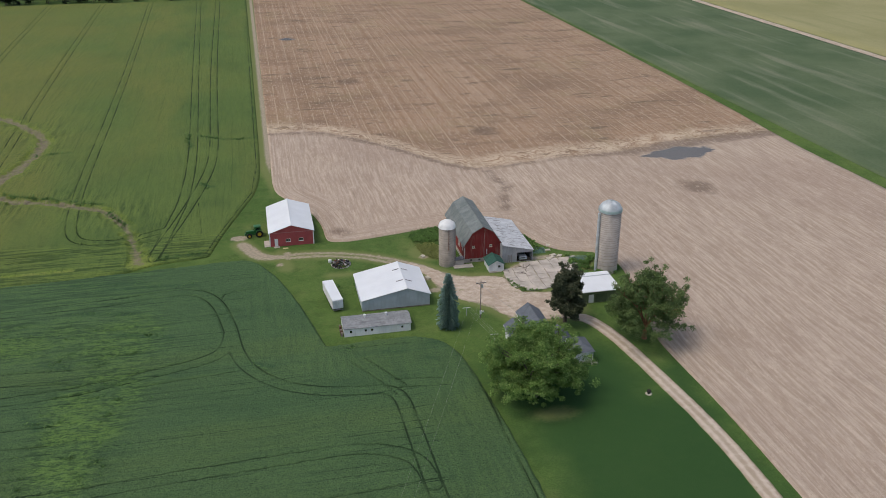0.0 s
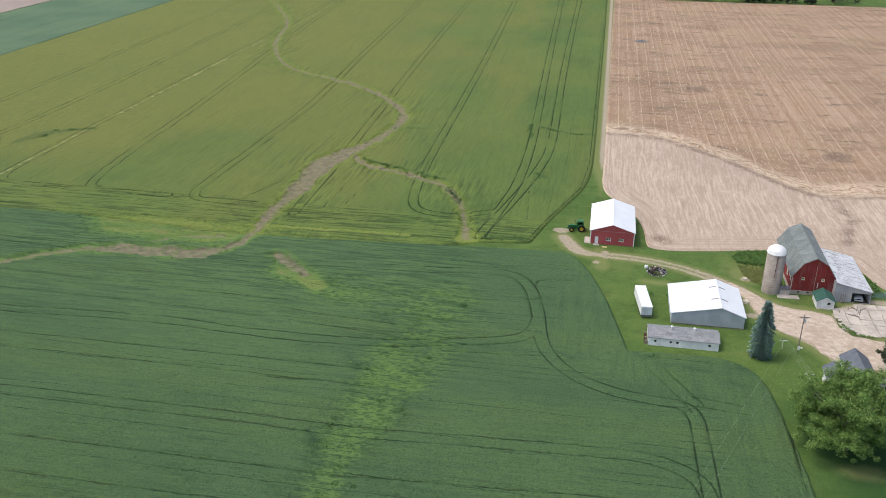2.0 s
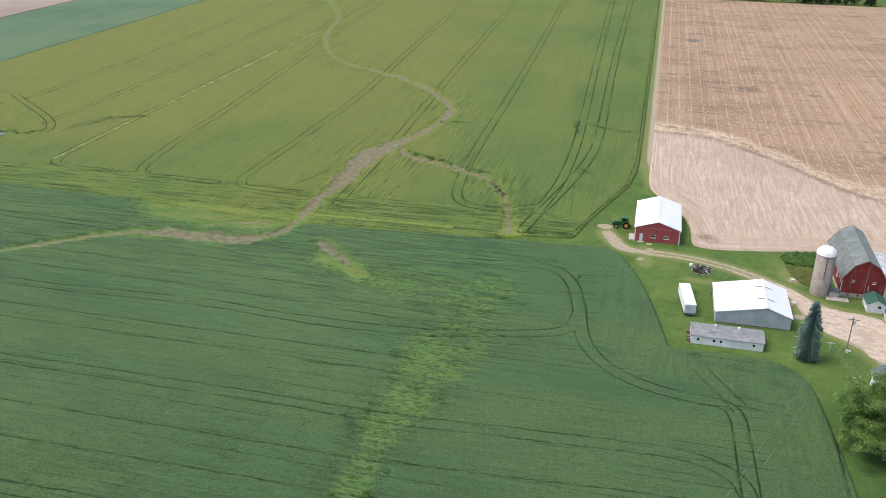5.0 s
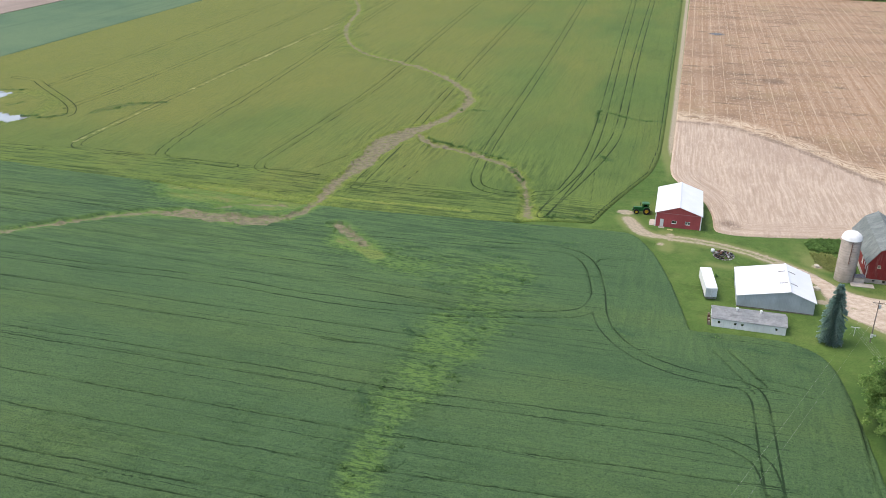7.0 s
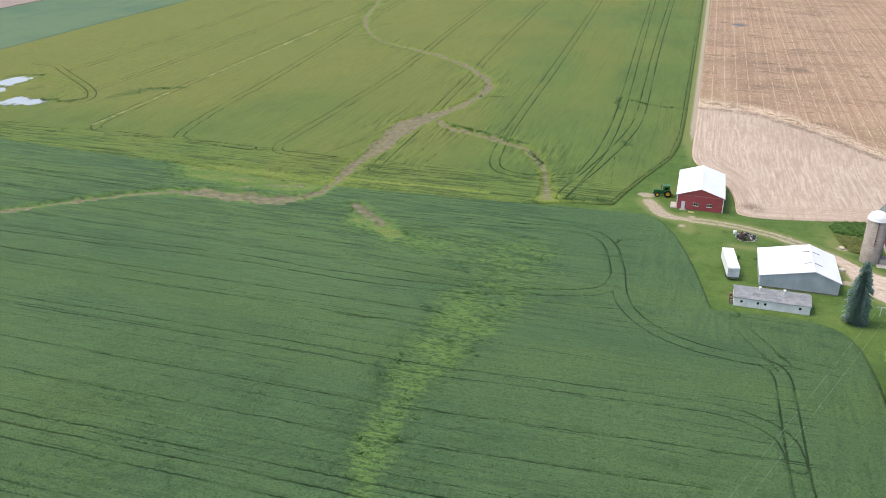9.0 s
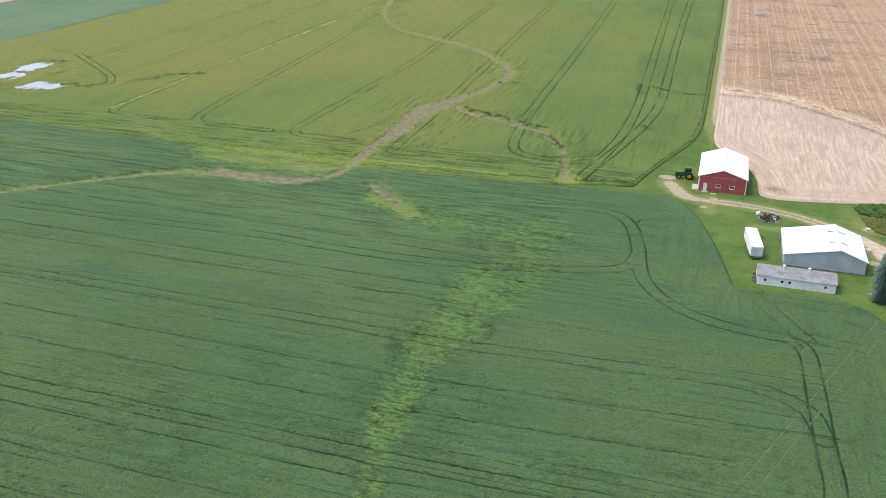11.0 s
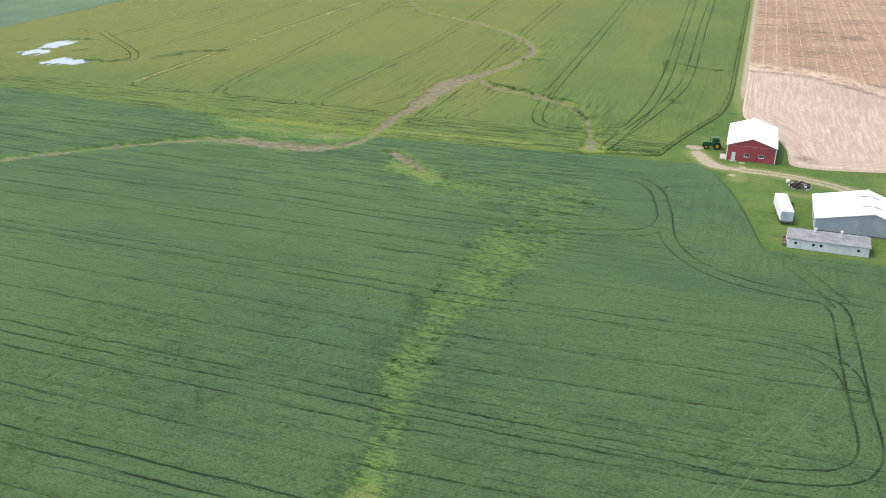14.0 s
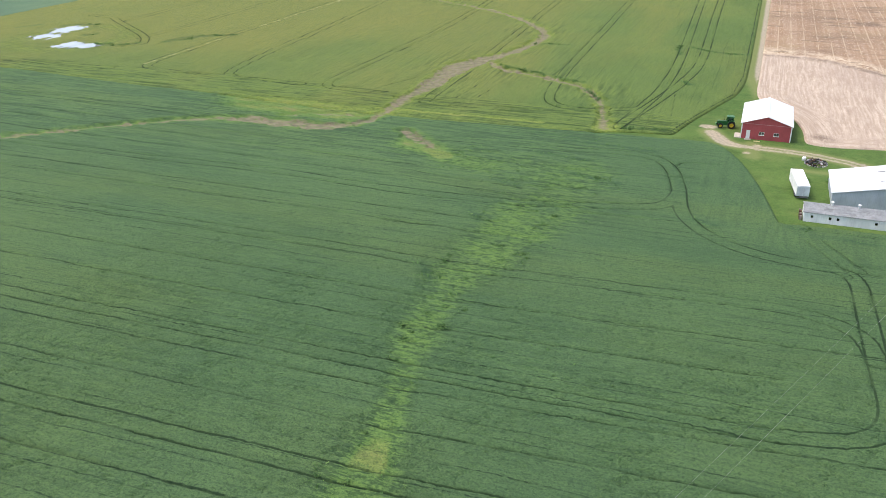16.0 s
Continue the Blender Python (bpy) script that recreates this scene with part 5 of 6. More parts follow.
# the grey shed with the white roof
bs = thing("pole_shed", 25.8, 177.0, 0.0, "grey metal pole shed with an off-centre bright white roof", "shed")
x0, x1, rx, L, EV, RG = -7.6, 7.6, 2.55, 6.9, 2.85, 4.65
prof = [(x0, 0), (x1, 0), (x1, EV), (rx, RG), (x0, EV - 0.25)]
part("front_wall", prism(prof, -L, -L + 0.14), GREY_METAL, bs, "bluish grey ribbed gable wall")
part("back_wall", prism(prof, L - 0.14, L), GREY_METAL, bs)
part("side_wall", holed([(-L + 0.14, 0), (L - 0.14, 0), (L - 0.14, EV - 0.25), (-L + 0.14, EV - 0.25)], [(-L + 0.6, L - 0.6, 0.1, 2.3)], x0, x0 + 0.14, "x"), GREY_METAL, bs, "open side wall of the shed")
part("sliding_door", box(x0 + 0.03, x0 + 0.10, -L + 0.6, L - 0.6, 0.1, 2.3), GREY_METAL, bs)
part("side_wall", box(x1 - 0.14, x1, -L + 0.14, L - 0.14, 0, EV), GREY_METAL, bs)
roof_slope(bs, "long white metal roof slope", x0 - 0.3, EV - 0.32, rx, RG + 0.06, -L - 0.3, L + 0.3)
roof_slope(bs, "short white metal roof slope", x1 + 0.3, EV - 0.10, rx, RG + 0.06, -L - 0.3, L + 0.3)
part("ridge_cap", prism([(rx - 0.3, RG + 0.14), (rx, RG + 0.22), (rx + 0.3, RG + 0.10), (rx, RG + 0.26)], -L - 0.31, L + 0.31), WHITE_METAL, bs)
part("base_board", box(x0, x1, -L - 0.05, -L - 0.004, -0.02, 0.22), TIMBER, bs)
for yy in (-2.6, 3.3):
    for sx, xe, ze in ((-1, x0 - 0.3, EV - 0.32), (1, x1 + 0.3, EV - 0.10)):
        a, b = 0.25, 1.75
        k = (RG + 0.06 - ze) / abs(rx - xe)
        p = [(rx + sx * a, RG + 0.17 - k * a), (rx + sx * b, RG + 0.17 - k * b), (rx + sx * b, RG + 0.235 - k * b), (rx + sx * a, RG + 0.235 - k * a)]
        part("skylight", prism(p, yy - 0.14, yy + 0.14), SCRAP_GREY, bs, "narrow grey skylight strip")

# the long low shed
ls = thing("hen_house", 20.1, 162.4, 0.0, "long low white shed with a mossy grey shingle roof", "shed")
HX, HY, EV, RG = 7.05, 2.8, 1.85, 2.7
wins = [(-5.85, -5.4, 0.85, 1.35), (-2.75, -2.3, 0.85, 1.35), (-1.4, -0.95, 0.85, 1.35), (5.0, 5.45, 0.85, 1.35)]
part("front_wall", holed([(-HX, 0), (HX, 0), (HX, EV), (-HX, EV)], wins, -HY, -HY + 0.12), WHITE_BOARDS, ls, "white boarded front wall")
part("back_wall", box(-HX, HX, HY - 0.12, HY, 0, EV), WHITE_BOARDS, ls)
for sx in (-1, 1):
    part("end_wall", prism([(-HY + 0.12, 0), (HY - 0.12, 0), (HY - 0.12, EV), (0, RG - 0.05), (-HY + 0.12, EV)], sx * HX - (0.12 if sx > 0 else 0), sx * HX + (0.12 if sx < 0 else 0), "x"), WHITE_BOARDS, ls)
for sy in (-1, 1):
    part("roof", prism([(sy * (HY + 0.15), EV - 0.05), (0, RG), (0, RG + 0.09), (sy * (HY + 0.15), EV + 0.04)], -HX - 0.2, HX + 0.2, "x"), SHED_SHINGLE, ls, "mossy grey shingle slope")
for a, b, c, d in wins:
    part("window", box(a, b, -HY + 0.03, -HY + 0.07, c, d), GLASS, ls, "small dark window")
for xx in (-2.35, 2.25):
    v = part("roof_vent", tube((xx, 0, RG), (xx, 0, RG + 0.6), 0.2, 0.17, 12), WHITE_PAINT, ls, "white roof ventilator")
    part("cowl", lathe([(0.3, 0), (0.3, 0.1), (0, 0.28)], 12), WHITE_PAINT, v).matrix_basis = pose(xx, 0, RG + 0.61)
for k in range(7):
    tr_ = random.Random(k)
    y = -2.4 + k * 0.55
    part("leaning_board", box(-HX - 0.75 + 0.06 * tr_.random(), -HX - 0.25, y, y + 0.32, 0, 0.35 + 0.7 * tr_.random()), RUST if k % 2 else TIMBER, ls)

# the box trailer
tl = thing("box_trailer", 12.35, 176.4, 0.0, "white box trailer parked on the grass", "trailer", turn=7.0)
part("body", box(-1.2, 1.2, -5.2, 5.2, 0.75, 2.85, bevel=0.05), WHITE_PAINT, tl, "plain white trailer box")
part("roof", box(-1.21, 1.21, -5.21, 5.21, 2.856, 2.90), WHITE_METAL, tl)
for sx in (-1, 1):
    part("rear_door", box(min(0.03 * sx, 1.14 * sx), max(0.03 * sx, 1.14 * sx), -5.26, -5.205, 0.85, 2.72), plain("pale_grey_door", (0.60, 0.63, 0.66), 0.5), tl, "pale grey rear door")
    part("door_rod", tube((0.18 * sx, -5.29, 0.9), (0.18 * sx, -5.29, 2.65), 0.025), GALV, tl)
    for yy in (-3.4, -2.3):
        w_ = part("wheel", lathe([(0.28, -0.12), (0.5, -0.12), (0.5, 0.12), (0.28, 0.12), (0.28, -0.12)], 20), TYRE, tl)
        w_.matrix_basis = pose(sx * 1.02, yy, 0.49, 0, 90, 0)
        part("rim", tube((0, 0, -0.08), (0, 0, 0.08), 0.27, n=16), GALV, w_)
    part("landing_leg", box(sx * 0.7 - 0.06, sx * 0.7 + 0.06, 3.2, 3.32, 0, 0.75), GALV, tl)
    part("side_rail", box(sx * 1.2 - 0.03, sx * 1.2 + 0.03, -5.15, 5.15, 0.68, 0.745), SCRAP_GREY, tl)
part("bumper", box(-1.1, 1.1, -5.35, -5.27, 0.45, 0.6), SCRAP_GREY, tl)
part("chassis", box(-0.5, 0.5, -5.2, 5.2, 0.52, 0.74), SCRAP_GREY, tl)

# the gambrel barn
bn = thing("barn", 50.7, 200.4, 0.0, "weathered red gambrel barn with a grey shingle roof", "barn")
W, L = 4.6, 10.4
pro = [(-W, 0), (W, 0), (W, 4.75), (2.55, 7.85), (0, 9.25), (-2.55, 7.85), (-W, 4.75)]
bw = [(-2.6, -1.9, 3.75, 4.4), (1.75, 2.45, 3.75, 4.4), (-3.1, -2.55, 0.4, 0.8), (-1.0, -0.45, 0.4, 0.8), (0.5, 1.0, 0.4, 0.8)]
top = [(-W, 1.0), (W, 1.0)] + pro[2:]
part("front_wall", holed(top, bw[:2], -L, -L + 0.16), BARN_RED, bn, "worn red boards with pale streaks")
part("back_wall", prism(top, L - 0.16, L), BARN_RED, bn)
part("foundation_front", holed([(-W, 0), (W, 0), (W, 0.99), (-W, 0.99)], [(a, b, 0.4, 0.8) for a, b, _, _ in bw[2:]], -L - 0.06, -L + 0.16), CONCRETE, bn, "pale concrete foundation wall")
part("foundation_back", box(-W, W, L - 0.16, L, 0, 0.99), CONCRETE, bn)
for sx in (-1, 1):
    part("side_wall", box(sx * W - (0.16 if sx > 0 else 0), sx * W + (0.16 if sx < 0 else 0), -L + 0.16, L - 0.16, 1.0, 4.72), BARN_RED, bn)
    part("foundation_side", box(sx * W - (0.22 if sx > 0 else 0.05), sx * W + (0.22 if sx < 0 else 0.05), -L + 0.17, L - 0.17, 0, 0.99), CONCRETE, bn)
    o = 0.28
    lo = prism([(sx * (W + o), 4.38), (sx * 2.6, 7.86), (sx * 2.66, 8.02), (sx * (W + o + 0.1), 4.48)], -L - 0.4, L + 0.4)
    part("lower_roof", lo, BARN_SHINGLE, bn, "steep lower roof slope of grey shingles")
    up = prism([(sx * 2.72, 7.82), (0, 9.3), (0, 9.46), (sx * 2.72, 7.99)], -L - 0.4, L + 0.4)
    part("upper_roof", up, BARN_SHINGLE, bn, "paler upper roof slope of grey shingles")
    part("verge_board", prism([(sx * (W + o), 4.30), (sx * 2.66, 7.78), (0, 9.2), (0, 9.02), (sx * 2.55, 7.62), (sx * (W + o - 0.16), 4.30)], -L - 0.46, -L - 0.405), BARN_RED, bn)
    part("corner_board", box(sx * W - 0.11, sx * W + 0.11, -L - 0.05, -L - 0.003, 1.0, 4.5), plain("faded_trim", (0.5, 0.44, 0.40), 0.8), bn)
part("ridge_cap", prism([(-0.2, 9.40), (0, 9.50), (0.2, 9.40), (0, 9.55)], -L - 0.41, L + 0.41), BARN_SHINGLE, bn)
for a, b, c, d in bw[:2]:
    window_part(bn, a, b, c, d, -L + 0.03, frame_m=plain("cream_trim", (0.62, 0.55, 0.42), 0.7), bar=0.012, w=0.12)
for a, b, c, d in bw[2:]:
    part("cellar_window", box(a, b, -L + 0.02, -L + 0.06, c, d), GLASS, bn)
part("door_seam", box(0.35, 0.47, -L - 0.04, -L - 0.004, 1.05, 7.6), plain("bleached_strip", (0.36, 0.26, 0.22), 0.9), bn, "bleached strip on the hay door")
part("door_patch", box(1.0, 1.22, -L - 0.04, -L - 0.004, 1.9, 3.3), SCRAP_PALE, bn, "pale patch of bare board")
for k, (a, b, c, d) in enumerate(((-L + 1.2, -L + 2.0, 2.6, 4.2), (-L + 3.0, -L + 3.6, 3.0, 4.3), (-L + 5.0, -L + 6.2, 2.2, 4.4))):
    part("bleached_board", box(-W - 0.03, -W - 0.003, a, b, c, d), SCRAP_PALE, bn)
part("floor", box(-W + 0.2, W - 0.2, -L + 0.2, L - 0.2, -0.05, 0.05), CONCRETE, bn)
# lean-to on the barn's long side
part("lean_to_roof", prism([(W + 0.02, 4.72), (12.55, 2.95), (12.55, 3.05), (W + 0.02, 4.82)], -12.9, 7.2), OLD_SHEET, bn, "patched white sheet roof of the lean-to")
part("lean_to_wall", holed([(W + 0.05, 0), (12.3, 0), (12.3, 2.92), (W + 0.05, 4.62)], [(8.25, 12.0, 0.05, 2.45)], -12.6, -12.45), GREY_BOARDS, bn, "bleached grey boarded wall with an open bay")
part("lean_to_wall", box(12.15, 12.3, -12.44, 7.0, 0, 2.95), GREY_BOARDS, bn)
part("lean_to_wall", prism([(W + 0.05, 0), (12.14, 0), (12.14, 2.92), (W + 0.05, 4.6)], 6.85, 7.0), GREY_BOARDS, bn)
part("lean_to_wall", box(W - 0.1, W + 0.04, -12.44, -L - 0.08, 0, 4.6), GREY_BOARDS, bn)
part("bay_post", box(12.02, 12.14, -12.6, -12.46, 0, 2.6), TIMBER, bn)
part("lean_to_floor", box(W + 0.1, 12.1, -12.4, 6.8, -0.05, 0.04), plain("earth_floor", (0.16, 0.13, 0.10), 0.95), bn)
for k in range(3):
    part("loose_pole", tube((5.6 + k * 0.5, -13.7, 0.05), (6.0 + k * 0.45, -12.66, 2.1), 0.06, n=6), TIMBER, bn)

# the small white milk house before the barn
mh = thing("milk_house", 52.6, 185.9, 0.0, "small white milk house with a dark green roof", "milk house")
W, L, EV, RG = 1.85, 2.3, 1.9, 2.95
part("front_wall", holed([(-W, 0), (W, 0), (W, EV), (0, RG - 0.05), (-W, EV)], [(0.35, 1.0, 0.95, 1.55)], -L, -L + 0.12), WHITE_BOARDS, mh, "white boarded gable wall")
part("back_wall", prism([(-W, 0), (W, 0), (W, EV), (0, RG - 0.05), (-W, EV)], L - 0.12, L), WHITE_BOARDS, mh)
for sx in (-1, 1):
    part("side_wall", box(sx * W - (0.12 if sx > 0 else 0), sx * W + (0.12 if sx < 0 else 0), -L + 0.12, L - 0.12, 0, EV), WHITE_BOARDS, mh)
    part("roof", prism([(sx * (W + 0.3), EV - 0.17), (0, RG), (0, RG + 0.1), (sx * (W + 0.3), EV - 0.07)], -L - 0.3, L + 0.1), GREEN_SHINGLE, mh, "dark green shingle slope")
part("window", box(0.35, 1.0, -L + 0.03, -L + 0.06, 0.95, 1.55), GLASS, mh, "small dark window")
part("window_trim", prism([(0.27, 0.87), (1.08, 0.87), (1.08, 0.94), (0.27, 0.94)], -L - 0.05, -L - 0.004), WHITE_PAINT, mh)
part("doorstep", box(-1.9, 1.2, -L - 0.55, -L - 0.02, -0.05, 0.14), CONCRETE, mh)


# ---- silos ----
def silo(x, y, r, wall_h, dome_h, wall_m, dome_m, label, hoops, dome_label, chute_turn, upper_gap=1):
    s = thing("silo", x, y, 0.0, label, "silo")
    part("wall", lathe([(r, -0.1), (r, wall_h), (r - 0.15, wall_h), (r - 0.15, wall_h - 0.6)], 48), wall_m, s, smooth=True)
    for k in range(hoops):
        z = wall_h * (1 - ((hoops - k) / (hoops + 1)) ** 1.0) if upper_gap == 1 else 0.4 + (wall_h - 0.6) * (k / (hoops - 1)) ** upper_gap
        part("hoop", lathe([(r + 0.005, z), (r + 0.032, z + 0.02), (r + 0.032, z + 0.07), (r + 0.005, z + 0.09)], 40), HOOP, s)
    n = 8
    prof = [(r + 0.12, wall_h), (r + 0.16, wall_h + 0.12)] + [((r + 0.12) * math.cos(math.pi / 2 * k / n), wall_h + 0.12 + dome_h * math.sin(math.pi / 2 * k / n)) for k in range(n + 1)]
    prof[-1] = (0, wall_h + 0.12 + dome_h)
    d = part("dome", lathe(prof, 40), dome_m, s, dome_label, smooth=True)
    for k in range(10):
        bm = bmesh.new()
        a = 2 * math.pi * k / 10
        pts = [Vector(((r + 0.15) * math.cos(t) * math.cos(a), (r + 0.15) * math.cos(t) * math.sin(a), wall_h + 0.13 + (dome_h + 0.02) * math.sin(t))) for t in np.linspace(0.02, 1.5, 7)]
        for p, q in zip(pts, pts[1:]):
            tube(p, q, 0.03, n=4, bm=bm)
        part("seam", bm, dome_m, d)
    part("finial", tube((0, 0, wall_h + dome_h + 0.05), (0, 0, wall_h + dome_h + 0.35), 0.16, 0.12, 10), dome_m, d)
    ca, sa = math.cos(chute_turn), math.sin(chute_turn)
    ch = part("chute", tube((ca * (r + 0.28), sa * (r + 0.28), 0.3), (ca * (r + 0.28), sa * (r + 0.28), wall_h - 0.2), 0.36, 0.36, 10), GALV if r > 2.3 else wall_m, s, "narrow covered ladder chute")
    return s


big = silo(78.8, 178.9, 2.65, 15.4, 2.45, STAVE_PALE, GALV, "tall concrete stave silo with a galvanised dome", 24, "galvanised steel dome", math.radians(190), 0.72)
small = silo(41.8, 190.3, 2.0, 9.9, 1.75, STAVE, WHITE_PAINT, "concrete stave silo with a white dome", 15, "white painted dome", math.radians(25))
bm = tube((-0.05, -2.09, 4.6), (0.0, -2.09, 9.9), 0.07, n=6)
ring = lathe([(2.80, 15.5), (2.86, 15.56), (2.80, 16.12), (2.74, 16.06)], 20)
part("dome_band", ring, plain("pale_teal_sheet", (0.40, 0.52, 0.50), 0.5, 0.2, 0.25, 2), big, "pale teal sheet band round the dome")
part("filler_pipe", bm, RUST, small, "rusty filler pipe")
for k in range(12):
    part("rung", tube((-0.05, -2.12, 4.9 + k * 0.42), (0.35, -2.08, 4.9 + k * 0.42), 0.03, n=5), RUST, small)
part("pit_wall", box(1.9, 4.1, -1.2, 0.4, 0, 1.2), CONCRETE, small, "low concrete feed room")
part("pit_roof", prism([(1.85, 1.25), (4.15, 1.5), (4.15, 1.6), (1.85, 1.35)], -1.4, 0.6), SCRAP_GREY, small)
part("foot_slab", box(1.2, 6.0, -3.2, -1.25, -0.05, 0.12), CONCRETE, small, "pale concrete slab")

# the olive shed with the white roof
os_ = thing("garage", 71.2, 167.0, 0.0, "olive green garage with a white sheet roof", "garage")
W, L = 4.5, 3.9
part("front_wall", holed([(-W, 0), (W, 0), (W, 2.95), (-W, 2.95)], [(-2.9, -1.6, 0.06, 2.1), (-1.3, 1.4, 0.06, 2.15)], -L, -L + 0.13), OLIVE_METAL, os_, "olive green front wall")
part("back_wall", box(-W, W, L - 0.13, L, 0, 3.15), OLIVE_METAL, os_)
for sx in (-1, 1):
    part("side_wall", prism([(-L + 0.13, 0), (L - 0.13, 0), (L - 0.13, 3.1), (-L + 0.13, 2.9)], sx * W - (0.13 if sx > 0 else 0), sx * W + (0.13 if sx < 0 else 0), "x"), OLIVE_METAL, os_)
part("door", box(-2.85, -1.65, -L + 0.03, -L + 0.08, 0.06, 2.05), WHITE_PAINT, os_, "white door")
part("garage_door", box(-1.28, 1.38, -L + 0.05, -L + 0.1, 0.06, 2.13), plain("darker_olive", (0.085, 0.11, 0.06), 0.6), os_, "olive garage door")
bm = prism([(-L - 0.35, 2.92), (L + 0.3, 3.2), (L + 0.3, 3.3), (-L - 0.35, 3.02)], -W - 0.25, W + 0.25, "x")
gr = part("roof", bm, WHITE_METAL, os_, "white sheet metal roof")
for k in range(11):
    xx = -W - 0.2 + k * (2 * W + 0.4) / 10
    part("seam", prism([(-L - 0.35, 3.024), (L + 0.3, 3.304), (L + 0.3, 3.33), (-L - 0.35, 3.05)], xx - 0.02, xx + 0.02, "x"), WHITE_METAL, gr)
part("ridge_box", prism([(L - 1.1, 3.25), (L + 0.32, 3.31), (L + 0.32, 3.6), (L - 1.1, 3.5)], -W - 0.25, W + 0.1, "x"), WHITE_METAL, os_, "raised white strip along the back")
part("eave_board", box(-W - 0.2, W + 0.2, -L - 0.38, -L - 0.352, 2.84, 3.0), WHITE_PAINT, os_)

# ---- the farmhouse under the maple ----
hs = thing("farmhouse", 51.8, 149.0, 0.0, "white farmhouse with slate grey roofs under a maple", "house")


def gable_block(parent, x0, x1, y0, y1, ev, rg, holes=()):
    xm = (x0 + x1) / 2
    g = [(x0, 0), (x1, 0), (x1, ev), (xm, rg), (x0, ev)]
    part("wall", holed(g, holes, y0, y0 + 0.18), WHITE_BOARDS, parent, "white boarded gable wall")
    part("wall", holed(g, [(xm - 0.5, xm + 0.5, 2.9, 4.1)] if ev > 3.4 else [], y1 - 0.18, y1), WHITE_BOARDS, parent)
    part("wall", holed([(y0 + 0.18, 0), (y1 - 0.18, 0), (y1 - 0.18, ev), (y0 + 0.18, ev)], [(y0 + 1.5, y0 + 2.5, 0.9, 2.2)], x0, x0 + 0.18, "x"), WHITE_BOARDS, parent)
    part("wall", box(x1 - 0.18, x1, y0 + 0.18, y1 - 0.18, 0, ev), WHITE_BOARDS, parent)
    for a, b in ((x0 - 0.35, xm), (x1 + 0.35, xm)):
        k = (rg - ev) / (xm - x0)
        part("roof", prism([(a, ev - 0.35 * k), (b, rg), (b, rg + 0.14), (a, ev - 0.35 * k + 0.14)], y0 - 0.4, y1 + 0.4), HOUSE_SHINGLE, parent, "slate grey shingle slope")
        part("fascia", box(min(a, a + 0.05 * (1 if a < b else -1)), max(a, a + 0.05 * (1 if a < b else -1)), y0 - 0.4, y1 + 0.4, ev - 0.35 * k - 0.16, ev - 0.35 * k - 0.004), WHITE_PAINT, parent)
    window_part(parent, y0 + 1.5, y0 + 2.5, 0.9, 2.2, x0 + 0.05, "x")
    for h in holes:
        window_part(parent, *h, y0 + 0.05)


gable_block(hs, -2.5, 2.1, -5.6, 6.4, 4.1, 5.75, [(-1.8, -0.9, 1.0, 2.4), (0.5, 1.4, 1.0, 2.4), (-0.6, 0.3, 3.7, 4.6)])
gable_block(hs, -5.9, -2.55, -1.2, 3.6, 2.9, 4.1)
gable_block(hs, 2.15, 5.6, -6.0, -1.2, 2.7, 4.2, [(3.3, 4.3, 0.9, 2.1)])
# porch with a hipped roof
px0, px1, py0, py1 = 4.7, 8.3, -9.9, -4.5
bm = bmesh.new()
b_ = [bm.verts.new(p) for p in ((px0 - 0.3, py0 - 0.3, 2.6), (px1 + 0.3, py0 - 0.3, 2.6), (px1 + 0.3, py1 + 0.3, 2.6), (px0 - 0.3, py1 + 0.3, 2.6))]
t_ = [bm.verts.new(p) for p in ((6.5, py0 + 1.7, 3.75), (6.5, py1 - 1.2, 3.75))]
for f in ((b_[0], b_[1], t_[0]), (b_[1], b_[2], t_[1], t_[0]), (b_[2], b_[3], t_[1]), (b_[3], b_[0], t_[0], t_[1]), (b_[3], b_[2], b_[1], b_[0])):
    bm.faces.new(f)
part("porch_roof", bm, HOUSE_SHINGLE, hs, "hipped slate grey porch roof")
part("porch_beam", box(px0, px1, py0, py1, 2.35, 2.59), WHITE_PAINT, hs)
part("porch_floor", box(px0, px1, py0, py1, -0.05, 0.35), CONCRETE, hs)
for xx in (px0 + 0.1, 6.5, px1 - 0.1):
    for yy in (py0 + 0.1, -7.2, py1 - 0.1):
        if xx != 6.5 or yy != -7.2:
            part("porch_post", box(xx - 0.08, xx + 0.08, yy - 0.08, yy + 0.08, 0.35, 2.35), WHITE_PAINT, hs)
part("porch_room", box(px0 + 0.3, px1 - 0.25, -9.5, -4.6, 0.355, 2.34), WHITE_BOARDS, hs, "white boarded porch wall")
part("porch_step", box(7.8, 9.1, -10.7, -10.0, -0.05, 0.18), CONCRETE, hs)


# ---- tractor ----
tr = thing("tractor", -3.9, 218.2, 0.0, "green farm tractor with yellow wheel rims beside the shed", "tractor", turn=8.0)
part("hood", box(-2.45, -0.3, -0.42, 0.42, 1.05, 1.75, bevel=0.1), GREEN_PAINT, tr, "long green engine hood")
part("grille", box(-2.52, -2.46, -0.36, 0.36, 1.05, 1.65), TYRE, tr)
part("chassis", box(-2.2, 1.6, -0.3, 0.3, 0.6, 1.04), GREEN_PAINT, tr)
cab = part("cab", holed([(-0.35, 1.05), (1.25, 1.05), (1.45, 1.7), (1.25, 2.7), (-0.15, 2.7), (-0.4, 1.8)], [(0.0, 1.1, 1.55, 2.55)], -0.72, -0.66), GREEN_PAINT, tr, "cab with large windows")
